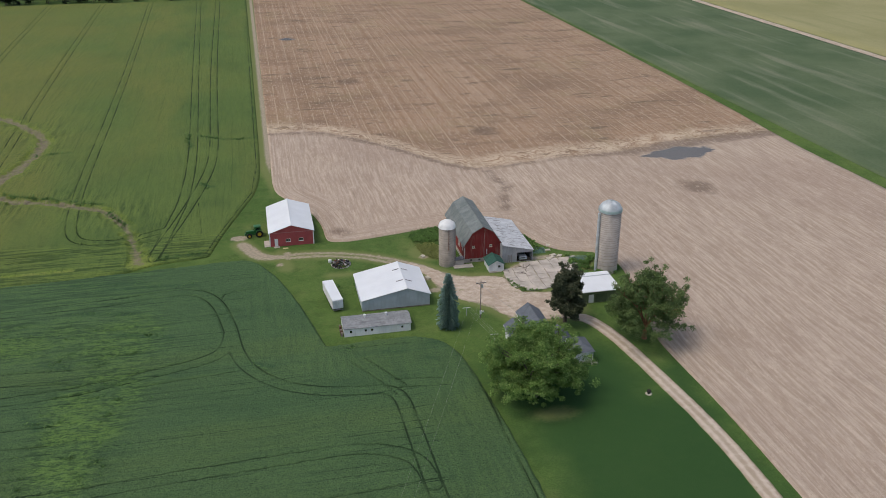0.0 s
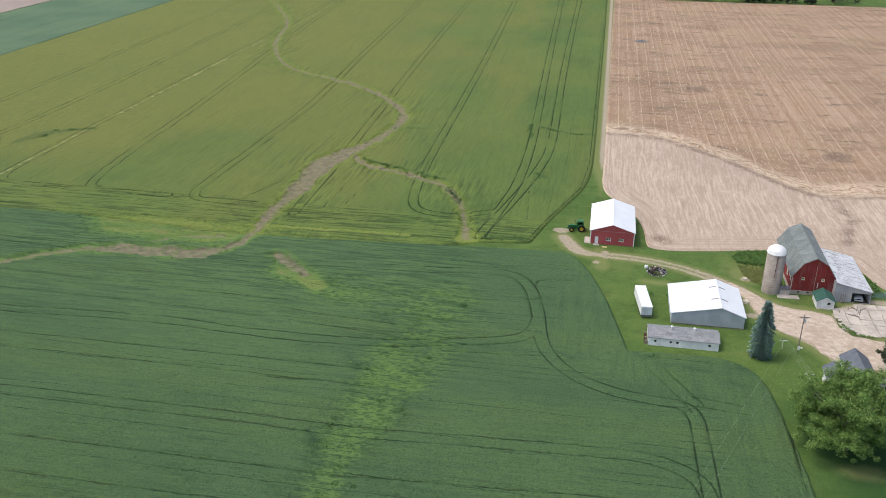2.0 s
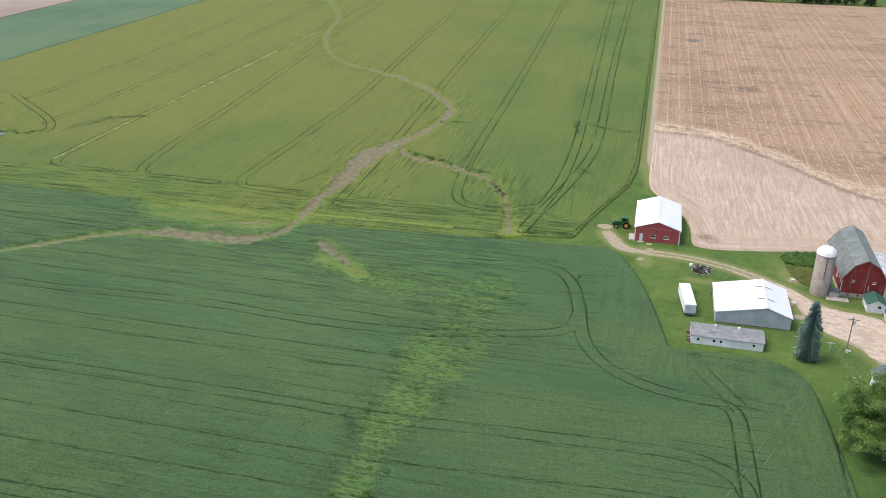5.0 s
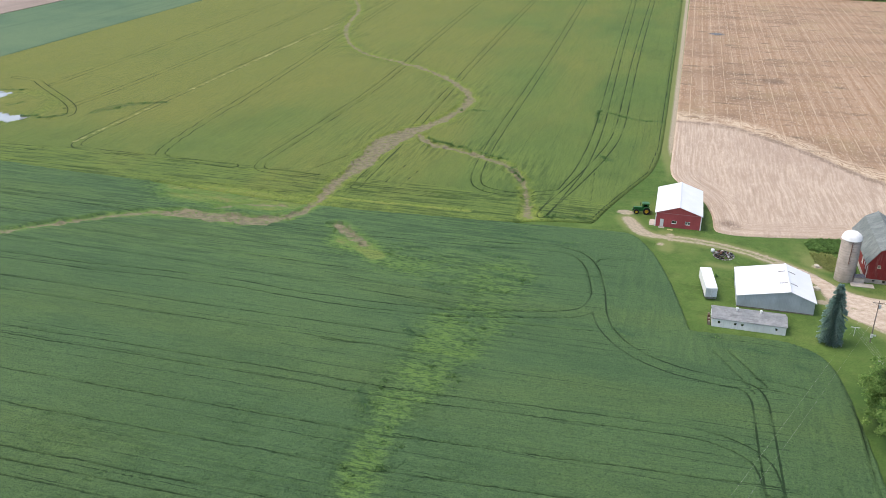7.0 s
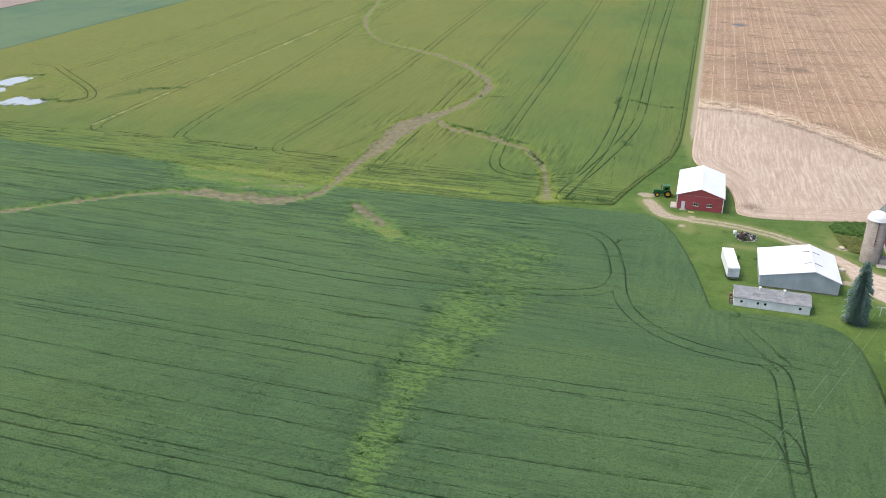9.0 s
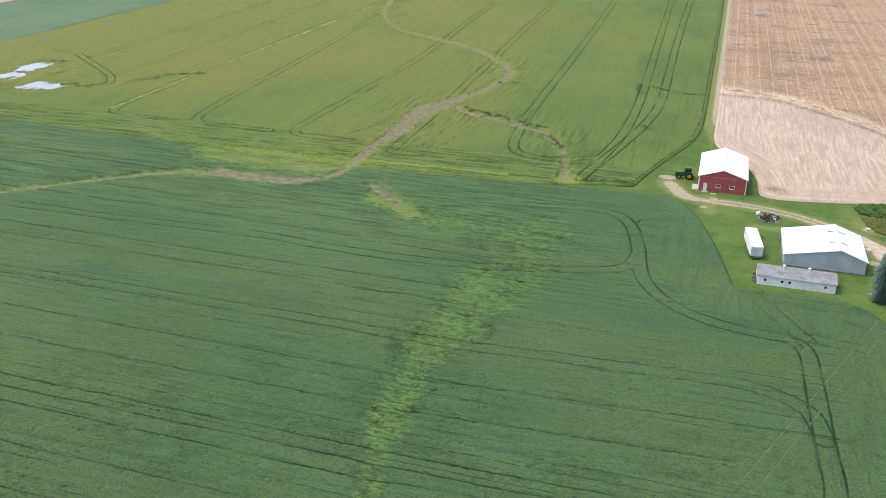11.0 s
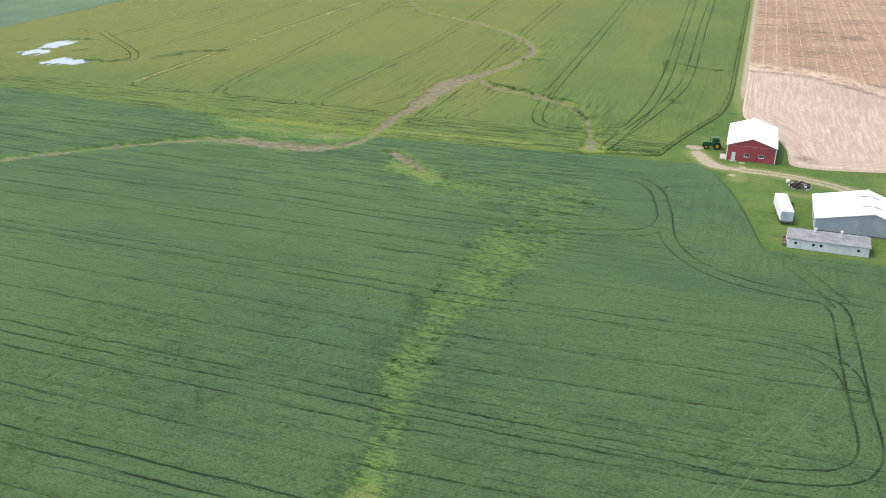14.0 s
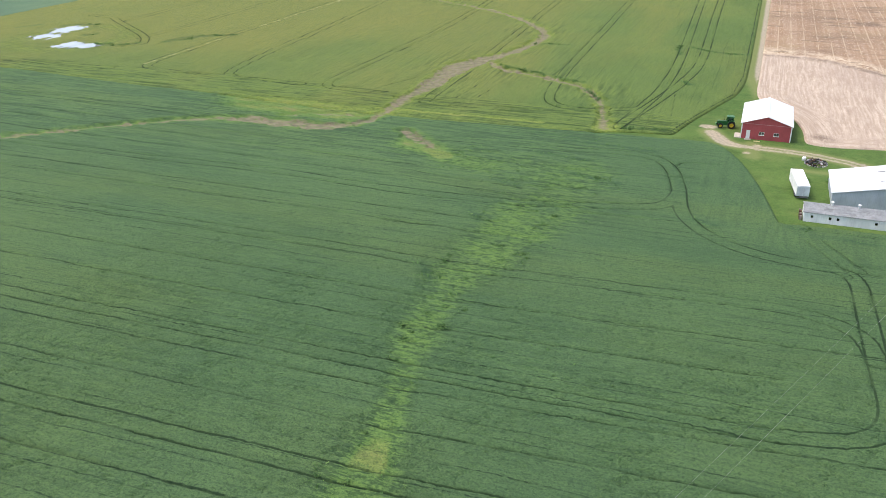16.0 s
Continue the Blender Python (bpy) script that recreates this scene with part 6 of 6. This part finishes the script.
part("cab_side", holed([(-0.35, 1.05), (1.25, 1.05), (1.45, 1.7), (1.25, 2.7), (-0.15, 2.7), (-0.4, 1.8)], [(0.0, 1.1, 1.55, 2.55)], 0.66, 0.72), GREEN_PAINT, cab)
for yy in (-0.70, 0.68):
    part("side_glass", box(0.0, 1.1, yy, yy + 0.02, 1.55, 2.55), GLASS, cab)
part("windscreen", prism([(-0.40, 1.78), (-0.15, 2.68), (-0.12, 2.68), (-0.37, 1.78)], -0.65, 0.65), GLASS, cab)
part("rear_glass", prism([(1.42, 1.7), (1.24, 2.68), (1.21, 2.68), (1.39, 1.7)], -0.65, 0.65), GLASS, cab)
part("seat", box(0.5, 1.0, -0.28, 0.28, 1.1, 1.9, bevel=0.06), TYRE, cab)
part("cab_roof", box(-0.35, 1.5, -0.85, 0.85, 2.71, 2.95, bevel=0.08), GREEN_PAINT, tr, "green cab roof")
part("exhaust", tube((-0.75, 0.5, 1.7), (-0.75, 0.5, 2.75), 0.06, n=8), TYRE, tr)


def wheel(parent, x, y, r, w):
    t = part("wheel", lathe([(r * 0.55, -w / 2), (r * 0.9, -w / 2), (r, -w * 0.4), (r, w * 0.4), (r * 0.9, w / 2), (r * 0.55, w / 2), (r * 0.55, -w / 2)], 28), TYRE, parent, "black ribbed tyre")
    t.matrix_basis = pose(x, y, r - 0.02, 90, 0, 0)
    part("rim", lathe([(0, -w * 0.1), (r * 0.2, -w * 0.25), (r * 0.45, -w * 0.1), (r * 0.56, -w * 0.4), (r * 0.56, w * 0.4), (r * 0.45, w * 0.1), (r * 0.2, w * 0.25), (0, w * 0.1)], 24), YELLOW_PAINT, t, "yellow wheel rim")
    for k in range(18):
        a = 2 * math.pi * k / 18
        lug = box(-0.04, 0.04, -0.04, 0.05, -w * 0.48, w * 0.48)
        ob = part("lug", lug, TYRE, t)
        ob.matrix_basis = pose(r * math.cos(a), r * math.sin(a), 0, 0, 0, math.degrees(a) + 90)


for sy in (-1, 1):
    wheel(tr, 0.85, sy * 0.98, 0.92, 0.48)
    wheel(tr, -1.75, sy * 0.88, 0.62, 0.36)
    part("fender", prism([(0.0, 1.5), (0.3, 1.95), (0.85, 2.05), (1.45, 1.9), (1.75, 1.5), (1.7, 1.45), (1.4, 1.82), (0.85, 1.96), (0.34, 1.87), (0.05, 1.45)], sy * 0.98 - 0.25, sy * 0.98 + 0.25), GREEN_PAINT, tr)
part("drawbar", box(1.6, 2.3, -0.08, 0.08, 0.5, 0.62), TYRE, tr)
part("front_weights", box(-2.85, -2.53, -0.4, 0.4, 0.7, 1.1), GREEN_PAINT, tr)

# ---- pickup in the lean-to ----
pk = thing("pickup_truck", 60.7, 190.6, 0.04, "pale pickup truck parked inside the open lean-to", "truck")
PALE = plain("pale_car_paint", (0.62, 0.65, 0.66), 0.3, 0.1, 0.1, 2)
part("body", box(-0.95, 0.95, -2.5, 2.6, 0.45, 0.98, bevel=0.1), PALE, pk)
part("bonnet", prism([(-2.48, 0.98), (-2.4, 1.08), (-1.2, 1.18), (-1.2, 0.96), (-2.48, 0.96)], -0.88, 0.88, "x"), PALE, pk)
part("cabin", prism([(-1.15, 1.0), (-0.55, 1.72), (0.7, 1.72), (0.85, 1.0)], -0.82, 0.82, "x"), PALE, pk)
part("windscreen", prism([(-1.13, 1.10), (-0.62, 1.68), (-0.65, 1.70), (-1.17, 1.10)], -0.74, 0.74, "x"), GLASS, pk)
part("bumper", box(-0.96, 0.96, -2.62, -2.5, 0.42, 0.62), GALV, pk)
part("grille", box(-0.5, 0.5, -2.53, -2.505, 0.66, 0.9), TYRE, pk)
for sx in (-1, 1):
    part("headlight", box(sx * 0.72 - 0.16, sx * 0.72 + 0.16, -2.54, -2.505, 0.68, 0.88), GLASS, pk)
    for yy in (-1.6, 1.7):
        w_ = part("wheel", lathe([(0.2, -0.11), (0.36, -0.11), (0.36, 0.11), (0.2, 0.11), (0.2, -0.11)], 20), TYRE, pk)
        w_.matrix_basis = pose(sx * 0.86, yy, 0.35, 0, 90, 0)
        part("rim", tube((0, 0, -0.09), (0, 0, 0.09), 0.2, n=14), GALV, w_)

# ---- power pole, wires, clothes line ----
pp = thing("utility_pole", 42.9, 161.7, 0.0, "grey wooden utility pole with a crossarm", "utility pole")
part("pole", tube((0, 0, -0.3), (0, 0, 9.0), 0.12, 0.085, 10), TIMBER, pp)
part("crossarm", box(-1.15, 1.15, -0.2, -0.08, 8.5, 8.64), TIMBER, pp)
part("transformer", tube((0.28, -0.05, 7.4), (0.28, -0.05, 8.2), 0.2, n=12), GALV, pp, "grey transformer can")
part("meter_box", box(-0.22, 0.22, -0.36, -0.16, 1.1, 1.9), WHITE_PAINT, pp, "white meter box")
part("meter_box", box(0.2, 0.75, -0.3, -0.12, 1.5, 1.75), WHITE_PAINT, pp)
for sx in (-1, 1):
    part("brace", tube((0, -0.1, 7.9), (sx * 0.7, -0.14, 8.52), 0.03, n=5), TIMBER, pp)
    part("insulator", tube((sx * 1.05, -0.14, 8.64), (sx * 1.05, -0.14, 8.82), 0.05, n=8), WHITE_PAINT, pp)


def wire(a, b, sag, r, label, group):
    a, b = Vector(a), Vector(b)
    c = bpy.data.curves.new("power_line", "CURVE")
    c.dimensions, c.bevel_depth, c.bevel_resolution = "3D", r, 1
    sp = c.splines.new("POLY")
    n = 24
    sp.points.add(n)
    for k in range(n + 1):
        t = k / n
        p = a.lerp(b, t) - Vector((0, 0, sag * 4 * t * (1 - t)))
        sp.points[k].co = (*p, 1)
    c.materials.append(WIRE)
    return tagged(new("power_line", c), label, "wire", group)


for dx in (-1.05, 1.05):
    wire((42.9 + dx, 161.56, 8.82), (-22 + dx, 11, 8.9), 1.2, 0.006, "thin pale power line strung over the wheat", "power lines")
wire((42.9, 161.5, 8.3), (49.5, 155.2, 3.9), 0.3, 0.02, "service wire from the pole to the house", "power lines")
cl = thing("clothes_line", 41.6, 157.2, 0.0, "T-shaped clothes line posts on the lawn", "clothes line")
ends = []
for ox, oy in ((-1.4, 6.2), (1.5, -6.3)):
    post = part("post", tube((ox, oy, -0.1), (ox, oy, 1.85), 0.06, n=8), WHITE_PAINT, cl)
    part("crossbar", box(ox - 0.85, ox + 0.85, oy - 0.05, oy + 0.05, 1.85, 1.96), WHITE_PAINT, post)
    ends.append((ox, oy))
for k in range(4):
    dx = -0.75 + k * 0.5
    part("line", tube((ends[0][0] + dx, ends[0][1], 1.95), (ends[1][0] + dx, ends[1][1], 1.9), 0.012, n=4), WIRE, cl)

# ---- scrap heap ----
rng = random.Random(5)
sc = thing("scrap_heap", 16.2, 195.8, 0.0, "round heap of rusty scrap, tyres and old parts on the lawn", "scrap heap")
for k in range(70):
    a, d = rng.uniform(0, 2 * math.pi), 2.15 * math.sqrt(rng.random())
    x, y = d * math.cos(a), d * math.sin(a) * 1.15
    z = max(0.0, 0.75 * (1 - d / 2.4))
    m = rng.choice((RUST, RUST, SCRAP_GREY, SCRAP_GREY, SCRAP_PALE, TYRE, DARK))
    kind = rng.random()
    if kind < 0.4:
        ob = part("plate", box(-rng.uniform(0.2, 0.55), rng.uniform(0.2, 0.55), -0.25, 0.25, -0.03, 0.03), m, sc)
    elif kind < 0.7:
        ob = part("bar", box(-rng.uniform(0.4, 0.9), rng.uniform(0.4, 0.9), -0.06, 0.06, -0.06, 0.06), m, sc)
    elif kind < 0.85:
        ob = part("old_tyre", lathe([(0.2, -0.09), (0.36, -0.09), (0.38, 0), (0.36, 0.09), (0.2, 0.09), (0.2, -0.09)], 16), TYRE, sc)
    else:
        ob = part("drum", tube((0, 0, -0.3), (0, 0, 0.3), 0.22, n=12), m, sc)
    ob.matrix_basis = pose(x, y, 0.22 + z, rng.uniform(-40, 40), rng.uniform(-40, 40), rng.uniform(0, 180))
for k in range(26):
    a = 2 * math.pi * k / 26
    s = part("rim_stone", box(-0.2, 0.2, -0.15, 0.15, 0, 0.22, bevel=0.05), SCRAP_PALE if k % 3 else SCRAP_GREY, sc)
    s.matrix_basis = pose(2.3 * math.cos(a), 2.6 * math.sin(a), 0, 0, 0, math.degrees(a) + rng.uniform(-20, 20))
tk = thing("white_tank", 13.7, 197.3, 0.0, "small white tank lying beside the scrap heap", "tank")
part("tank", lathe([(0, 0.05), (0.35, 0.05), (0.45, 0.15), (0.45, 0.75), (0.3, 0.9), (0.12, 0.95), (0, 0.95)], 16), WHITE_PAINT, tk, smooth=True)
part("cap", tube((0, 0, 0.95), (0, 0, 1.03), 0.12, n=10), SCRAP_GREY, tk)
pn = thing("stone_slab", 3.4, 208.4, 0.0, "small yellowish slab lying in the grass", "slab")
part("slab", box(-0.7, 0.7, -0.3, 0.3, -0.02, 0.14, bevel=0.04), plain("yellow_slab", (0.55, 0.50, 0.25), 0.9), pn)

# ---- stacked gates and stones by the yard ----
for cx, cy, n_g, turn, ll in ((65.7, 192.6, 4, 4, 3.6), (74.0, 185.2, 5, -8, 4.2)):
    for k in range(n_g):
        g = thing("tube_gate", cx + 0.1 * k, cy - 0.9 + 0.5 * k, 0.06, "faded green steel tube gate lying flat by the yard", "gate", "stacked gates", turn + 5 * (k % 3))
        for yy in (-0.6, -0.2, 0.2, 0.6):
            part("rail", tube((-ll / 2, yy, 0.15 + 0.09 * k), (ll / 2, yy, 0.15 + 0.09 * k), 0.05, n=6), GATE_GREEN, g)
        for xx in (-ll / 2, 0, ll / 2):
            part("upright", tube((xx, -0.65, 0.15 + 0.09 * k), (xx, 0.65, 0.15 + 0.09 * k), 0.05, n=6), GATE_GREEN, g)
        part("bearer", box(-ll / 2 - 0.05, -ll / 2 + 0.05, -0.6, 0.6, -0.08, 0.10 + 0.09 * k), TIMBER, g)
        part("bearer", box(ll / 2 - 0.05, ll / 2 + 0.05, -0.6, 0.6, -0.08, 0.10 + 0.09 * k), TIMBER, g)
for k, (cx, cy) in enumerate(((68.6, 192.8), (69.0, 189.6), (68.2, 188.4), (70.4, 188.8), (69.6, 195.6), (67.2, 187.6), (36.9, 195.9), (35.6, 183.6))):
    sl = thing("stone_block", cx, cy, 0.0, "flat pale limestone block on the grass", "stone", "stone blocks", 17.0 * k)
    part("block", box(-0.7 - 0.1 * (k % 3), 0.75, -0.5, 0.45 + 0.08 * (k % 2), -0.03, 0.28, bevel=0.06), LIMESTONE, sl)

# ---- the yard sign post on the lawn ----
sg = thing("planter_stand", 66.2, 126.3, 0.0, "small dark planter on a pale base in the lawn", "planter")
part("base", lathe([(0, 0), (0.62, 0), (0.6, 0.12), (0.35, 0.16), (0, 0.16)], 18), LIMESTONE, sg)
part("tub", lathe([(0, 0.16), (0.3, 0.16), (0.42, 0.75), (0.36, 0.75), (0.3, 0.6), (0, 0.6)], 16), DARK, sg)

# ---- broken concrete yard: slabs of their own ----
slab_rng = random.Random(11)
yard = tagged(new("concrete_yard"), "cracked pale concrete slabs of the cattle yard", "pavement", kind="structure")
RIM = np.array([(54.6, 183.4), (60.5, 186.6), (66.2, 187.2), (72.8, 187.0), (73.0, 181.5), (66.5, 179.0), (63.5, 172.8), (60.8, 171.6), (56.5, 173.2), (54.4, 178.0)])
SLAB = plain("slab_concrete", (0.50, 0.445, 0.38), 0.93, 0, 0.28, 1.0, 0.4)
for i in range(8):
    for j in range(7):
        u = 54.0 + i * 2.55 + slab_rng.uniform(-0.15, 0.15)
        v = 171.6 + j * 2.5 + 0.22 * i + slab_rng.uniform(-0.15, 0.15)
        cpt = np.array([[u + 1.2, v + 1.2]])
        if area_distance(cpt, RIM)[0] > 0.4 or slab_rng.random() < 0.03:
            continue
        e = [(u + slab_rng.uniform(0, 0.05), v + slab_rng.uniform(0, 0.05)), (u + 2.53 + slab_rng.uniform(-0.05, 0.0), v + slab_rng.uniform(0, 0.05)),
             (u + 2.52 + slab_rng.uniform(-0.14, 0.0), v + 2.66 + slab_rng.uniform(-0.1, 0.0)), (u + slab_rng.uniform(0, 0.1), v + 2.46 + slab_rng.uniform(-0.05, 0.0))]
        part("slab", prism(e, -0.05, 0.10 + slab_rng.uniform(0, 0.05), "z"), SLAB, yard)
for k in range(9):
    bd = thing("loose_timber", slab_rng.uniform(55, 61), slab_rng.uniform(181, 185.5), 0.16, "weathered timber lying on the concrete yard", "timber", "loose timbers", slab_rng.uniform(0, 180))
    part("plank", box(-slab_rng.uniform(0.5, 1.3), slab_rng.uniform(0.5, 1.3), -0.08, 0.08, -0.02, 0.07), TIMBER, bd)


# ---- trees ----
def broad_tree(name, x, y, h, spread, base, fork, trunk_r, limbs, leaf_m, bark_m, clumps, per, size, clump, label, seed, levels=3):
    """A tree whose limbs carry a lobed crown from base to h,."""
    t = thing(name, x, y, 0.0, label, "tree")
    bm, tips = limb_tree(seed, h, spread, fork, trunk_r, limbs, levels)
    top = max(p.z for p, _, _ in tips)
    wide = max(math.hypot(p.x, p.y) for p, _, _ in tips)
    sx, sz = (spread - clump * 0.9) / wide, (h - clump * 0.8 - fork) / (top - fork)
    for v in bm.verts:
        f = min(1.0, max(0.0, (v.co.z - fork * 0.6) / fork))
        v.co.x *= 1 + (sx - 1) * f
        v.co.y *= 1 + (sx - 1) * f
        if v.co.z > fork:
            v.co.z = fork + (v.co.z - fork) * sz
    part("trunk", bm, bark_m, t, "rough trunk and spreading limbs")
    rng = np.random.default_rng(seed)
    C, R = [], []
    for p, lv, ln in tips:
        if lv < levels - 1:
            C.append((p.x * sx, p.y * sx, fork + (p.z - fork) * sz if p.z > fork else p.z))
            R.append(clump * rng.uniform(0.7, 1.2))
    mid = base + (h - base) * 0.40
    for k in range(clumps):
        d = rng.normal(size=3)
        d /= np.linalg.norm(d)
        r = rng.uniform(0.5, 0.92) if rng.random() < 0.8 else rng.uniform(0.92, 1.08)
        up = (h - mid) if d[2] > 0 else (mid - base)
        taper = 1 - 0.46 * max(0.0, d[2]) ** 0.5
        o = np.array([d[0] * r * (spread - 1) * taper, d[1] * r * (spread - 1) * taper, mid + d[2] * r * (up - 0.7)])
        lobe = rng.uniform(0.9, 1.9) * spread / 10
        for m in range(rng.integers(5, 12)):
            C.append(tuple(o + rng.normal(size=3) * lobe * np.array([0.75, 0.75, 0.5])))
            R.append(clump * rng.uniform(0.5, 1.1))
    V, F = leaves(C, R, per, size, seed)
    V[:, 2] = np.maximum(V[:, 2], 0.4)
    raw_part("crown", V, F, leaf_m, t, "leafy crown with gaps")
    return t


broad_tree("maple_tree", 45.3, 130.4, 14.8, 9.8, 1.8, 2.4, 0.55, 8, MAPLE_LEAF, BARK, 105, 105, 0.17, 1.05, "broad bright green maple with a spreading crown before the house", 3)
broad_tree("walnut_tree", 74.0, 145.8, 16.0, 9.3, 2.2, 3.0, 0.45, 8, WALNUT_LEAF, RED_BARK, 78, 75, 0.18, 0.95, "open-crowned green walnut tree beside the drive", 8)
broad_tree("cedar_tree", 60.2, 155.8, 13.2, 4.5, 1.4, 2.4, 0.4, 7, CEDAR_LEAF, BARK, 60, 110, 0.19, 0.75, "dense dark green cedar between house and yard", 12)


def spruce(x, y, h, r, seed):
    t = thing("spruce_tree", x, y, 0.0, "tall narrow blue spruce on the lawn", "tree")
    part("trunk", tube((0, 0, -0.2), (0, 0, h * 0.97), 0.24, 0.03, 8), BARK, t)
    rng = np.random.default_rng(seed)
    Vs = []
    for k in range(560):
        f = (k + rng.random()) / 560
        z = 0.35 + (h - 0.5) * f ** 1.12
        reach = r * float(np.interp(z / h, [0, 0.12, 0.3, 0.55, 0.8, 0.93, 1], [0.80, 0.97, 1.0, 0.86, 0.50, 0.24, 0.03])) * rng.uniform(0.62, 1.12) + 0.10
        a = rng.uniform(0, 2 * math.pi)
        out = np.array([math.cos(a), math.sin(a), 0.0])
        side = np.array([-out[1], out[0], 0.0])
        n = 9
        for j in range(n):
            s = (j + 1.2) / n
            p = out * reach * s + np.array([0, 0, z - reach * (0.16 * s + 0.30 * s * s) + 0.12 * s])
            w = (0.55 * (1 - 0.5 * s)) * rng.uniform(0.8, 1.2)
            for sg_ in (-1, 1):
                q = p + side * sg_ * w + out * 0.16 - np.array([0, 0, 0.22 * w + rng.uniform(0.05, 0.22)])
                mid = (p + q) / 2
                e = out * 0.17 + np.array([0, 0, 0.05])
                Vs += [p - e * 0.4, mid - e, q, mid + e]
    V = np.array(Vs)
    raw_part("crown", V, np.arange(len(V)).reshape(-1, 4), SPRUCE_LEAF, t, "drooping blue-green boughs")


spruce(35.2, 159.3, 12.9, 2.15, 4)


# ---- weeds and shrubs ----
def weed_patch(name, rim, count, clump, per, size, mat, label, seed, low=0.2):
    rng = np.random.default_rng(seed)
    r = np.array(rim, float)
    lo, hi = r.min(0), r.max(0)
    P = rng.uniform(lo, hi, (count * 3, 2))
    P = P[area_distance(P, r) < 0][:count]
    R = clump * rng.uniform(0.5, 1.2, len(P))
    V, F = leaves(np.column_stack([P, low + R * 0.55]), R, per, size, seed, squash=0.6, up=2.0)
    V[:, 2] = np.maximum(V[:, 2], 0.0)
    ob = raw_part(name, V, F, mat, None)
    return tagged(ob, label, "weeds", kind="stuff")


weed_patch("weeds", [(35.4, 209), (36.5, 211.3), (43.6, 213.4), (45.6, 206), (40.5, 204.2), (36, 205)], 260, 0.5, 40, 0.17, WEED_LEAF, "thick bed of large-leaved green weeds behind the silo", 21)
weed_patch("dry_weeds", [(36, 203.5), (41, 203.5), (42.8, 199), (41.5, 193.5), (38.3, 193.5), (36.4, 199)], 420, 0.28, 26, 0.10, DRY_LEAF, "yellowish rank grass and weeds beside the silo", 22)
weed_patch("weeds", [(71.5, 188), (76, 189), (80.5, 184.5), (82, 177.5), (77, 174.8), (72.5, 176.5), (71.8, 181)], 70, 0.75, 110, 0.18, WEED_LEAF, "green shrubs and weeds round the foot of the silo", 23)
weed_patch("weeds", [(63.4, 208), (66.3, 200), (67.2, 194.5), (64, 190.5), (63.3, 197)], 60, 0.5, 45, 0.2, WEED_LEAF, "rough green weeds along the lean-to", 24)
weed_patch("weeds", [(44, 206), (45.8, 206), (45.8, 192), (44.3, 193)], 26, 0.5, 40, 0.2, WEED_LEAF, "green weeds between silo and barn", 25)
weed_patch("weeds", [(58, 137), (61.5, 139), (62, 150), (59, 151)], 16, 0.55, 60, 0.2, WEED_LEAF, "low shrubs beside the house", 26)


weed_patch("weeds", [(53.7, 179.6), (53.8, 175.2), (55.3, 171.7), (59.8, 170.6), (60.1, 171.9), (56.3, 173.4), (54.9, 177.6)], 150, 0.22, 26, 0.09, WEED_LEAF, "low rough grass between the gravel and the concrete slabs", 27, 0.12)
weed_patch("weeds", [(17.8, 182.9), (18.4, 182.9), (18.4, 184.2), (17.8, 184.2)], 5, 0.4, 40, 0.12, WEED_LEAF, "small weeds against the shed wall", 28)
weed_patch("weeds", [(14.0, 183.2), (14.8, 183.2), (14.8, 184.8), (14.0, 184.8)], 5, 0.4, 40, 0.12, WEED_LEAF, "small weeds beside the trailer", 29)


# ---- the wood along the far edge ----
def far_wood():
    rng = np.random.default_rng(77)
    C, R, bm = [], [], bmesh.new()
    for k in range(210):
        x, y = rng.uniform(-520, 205), 657 + 34 * rng.random() ** 1.5
        h = rng.uniform(11, 17)
        tube((x, y, -0.2), (x, y, h * 0.7), 0.28, 0.1, 5, bm, False)
        for j in range(11):
            a, d = rng.uniform(0, 6.28), rng.uniform(0.5, 4.2)
            C.append((x + d * math.cos(a), y + d * math.sin(a), rng.uniform(1.2, h)))
            R.append(rng.uniform(1.4, 2.6))
    V, F = leaves(C, R, 16, 1.0, 78)
    V[:, 2] = np.maximum(V[:, 2], 0.0)
    ob = raw_part("far_wood", V, F, WOOD_SHADE_LEAF, None)
    tagged(ob, "dark green edge of a far wood", "wood", kind="stuff")
    part("trunk", bm, BARK, ob)


far_wood()
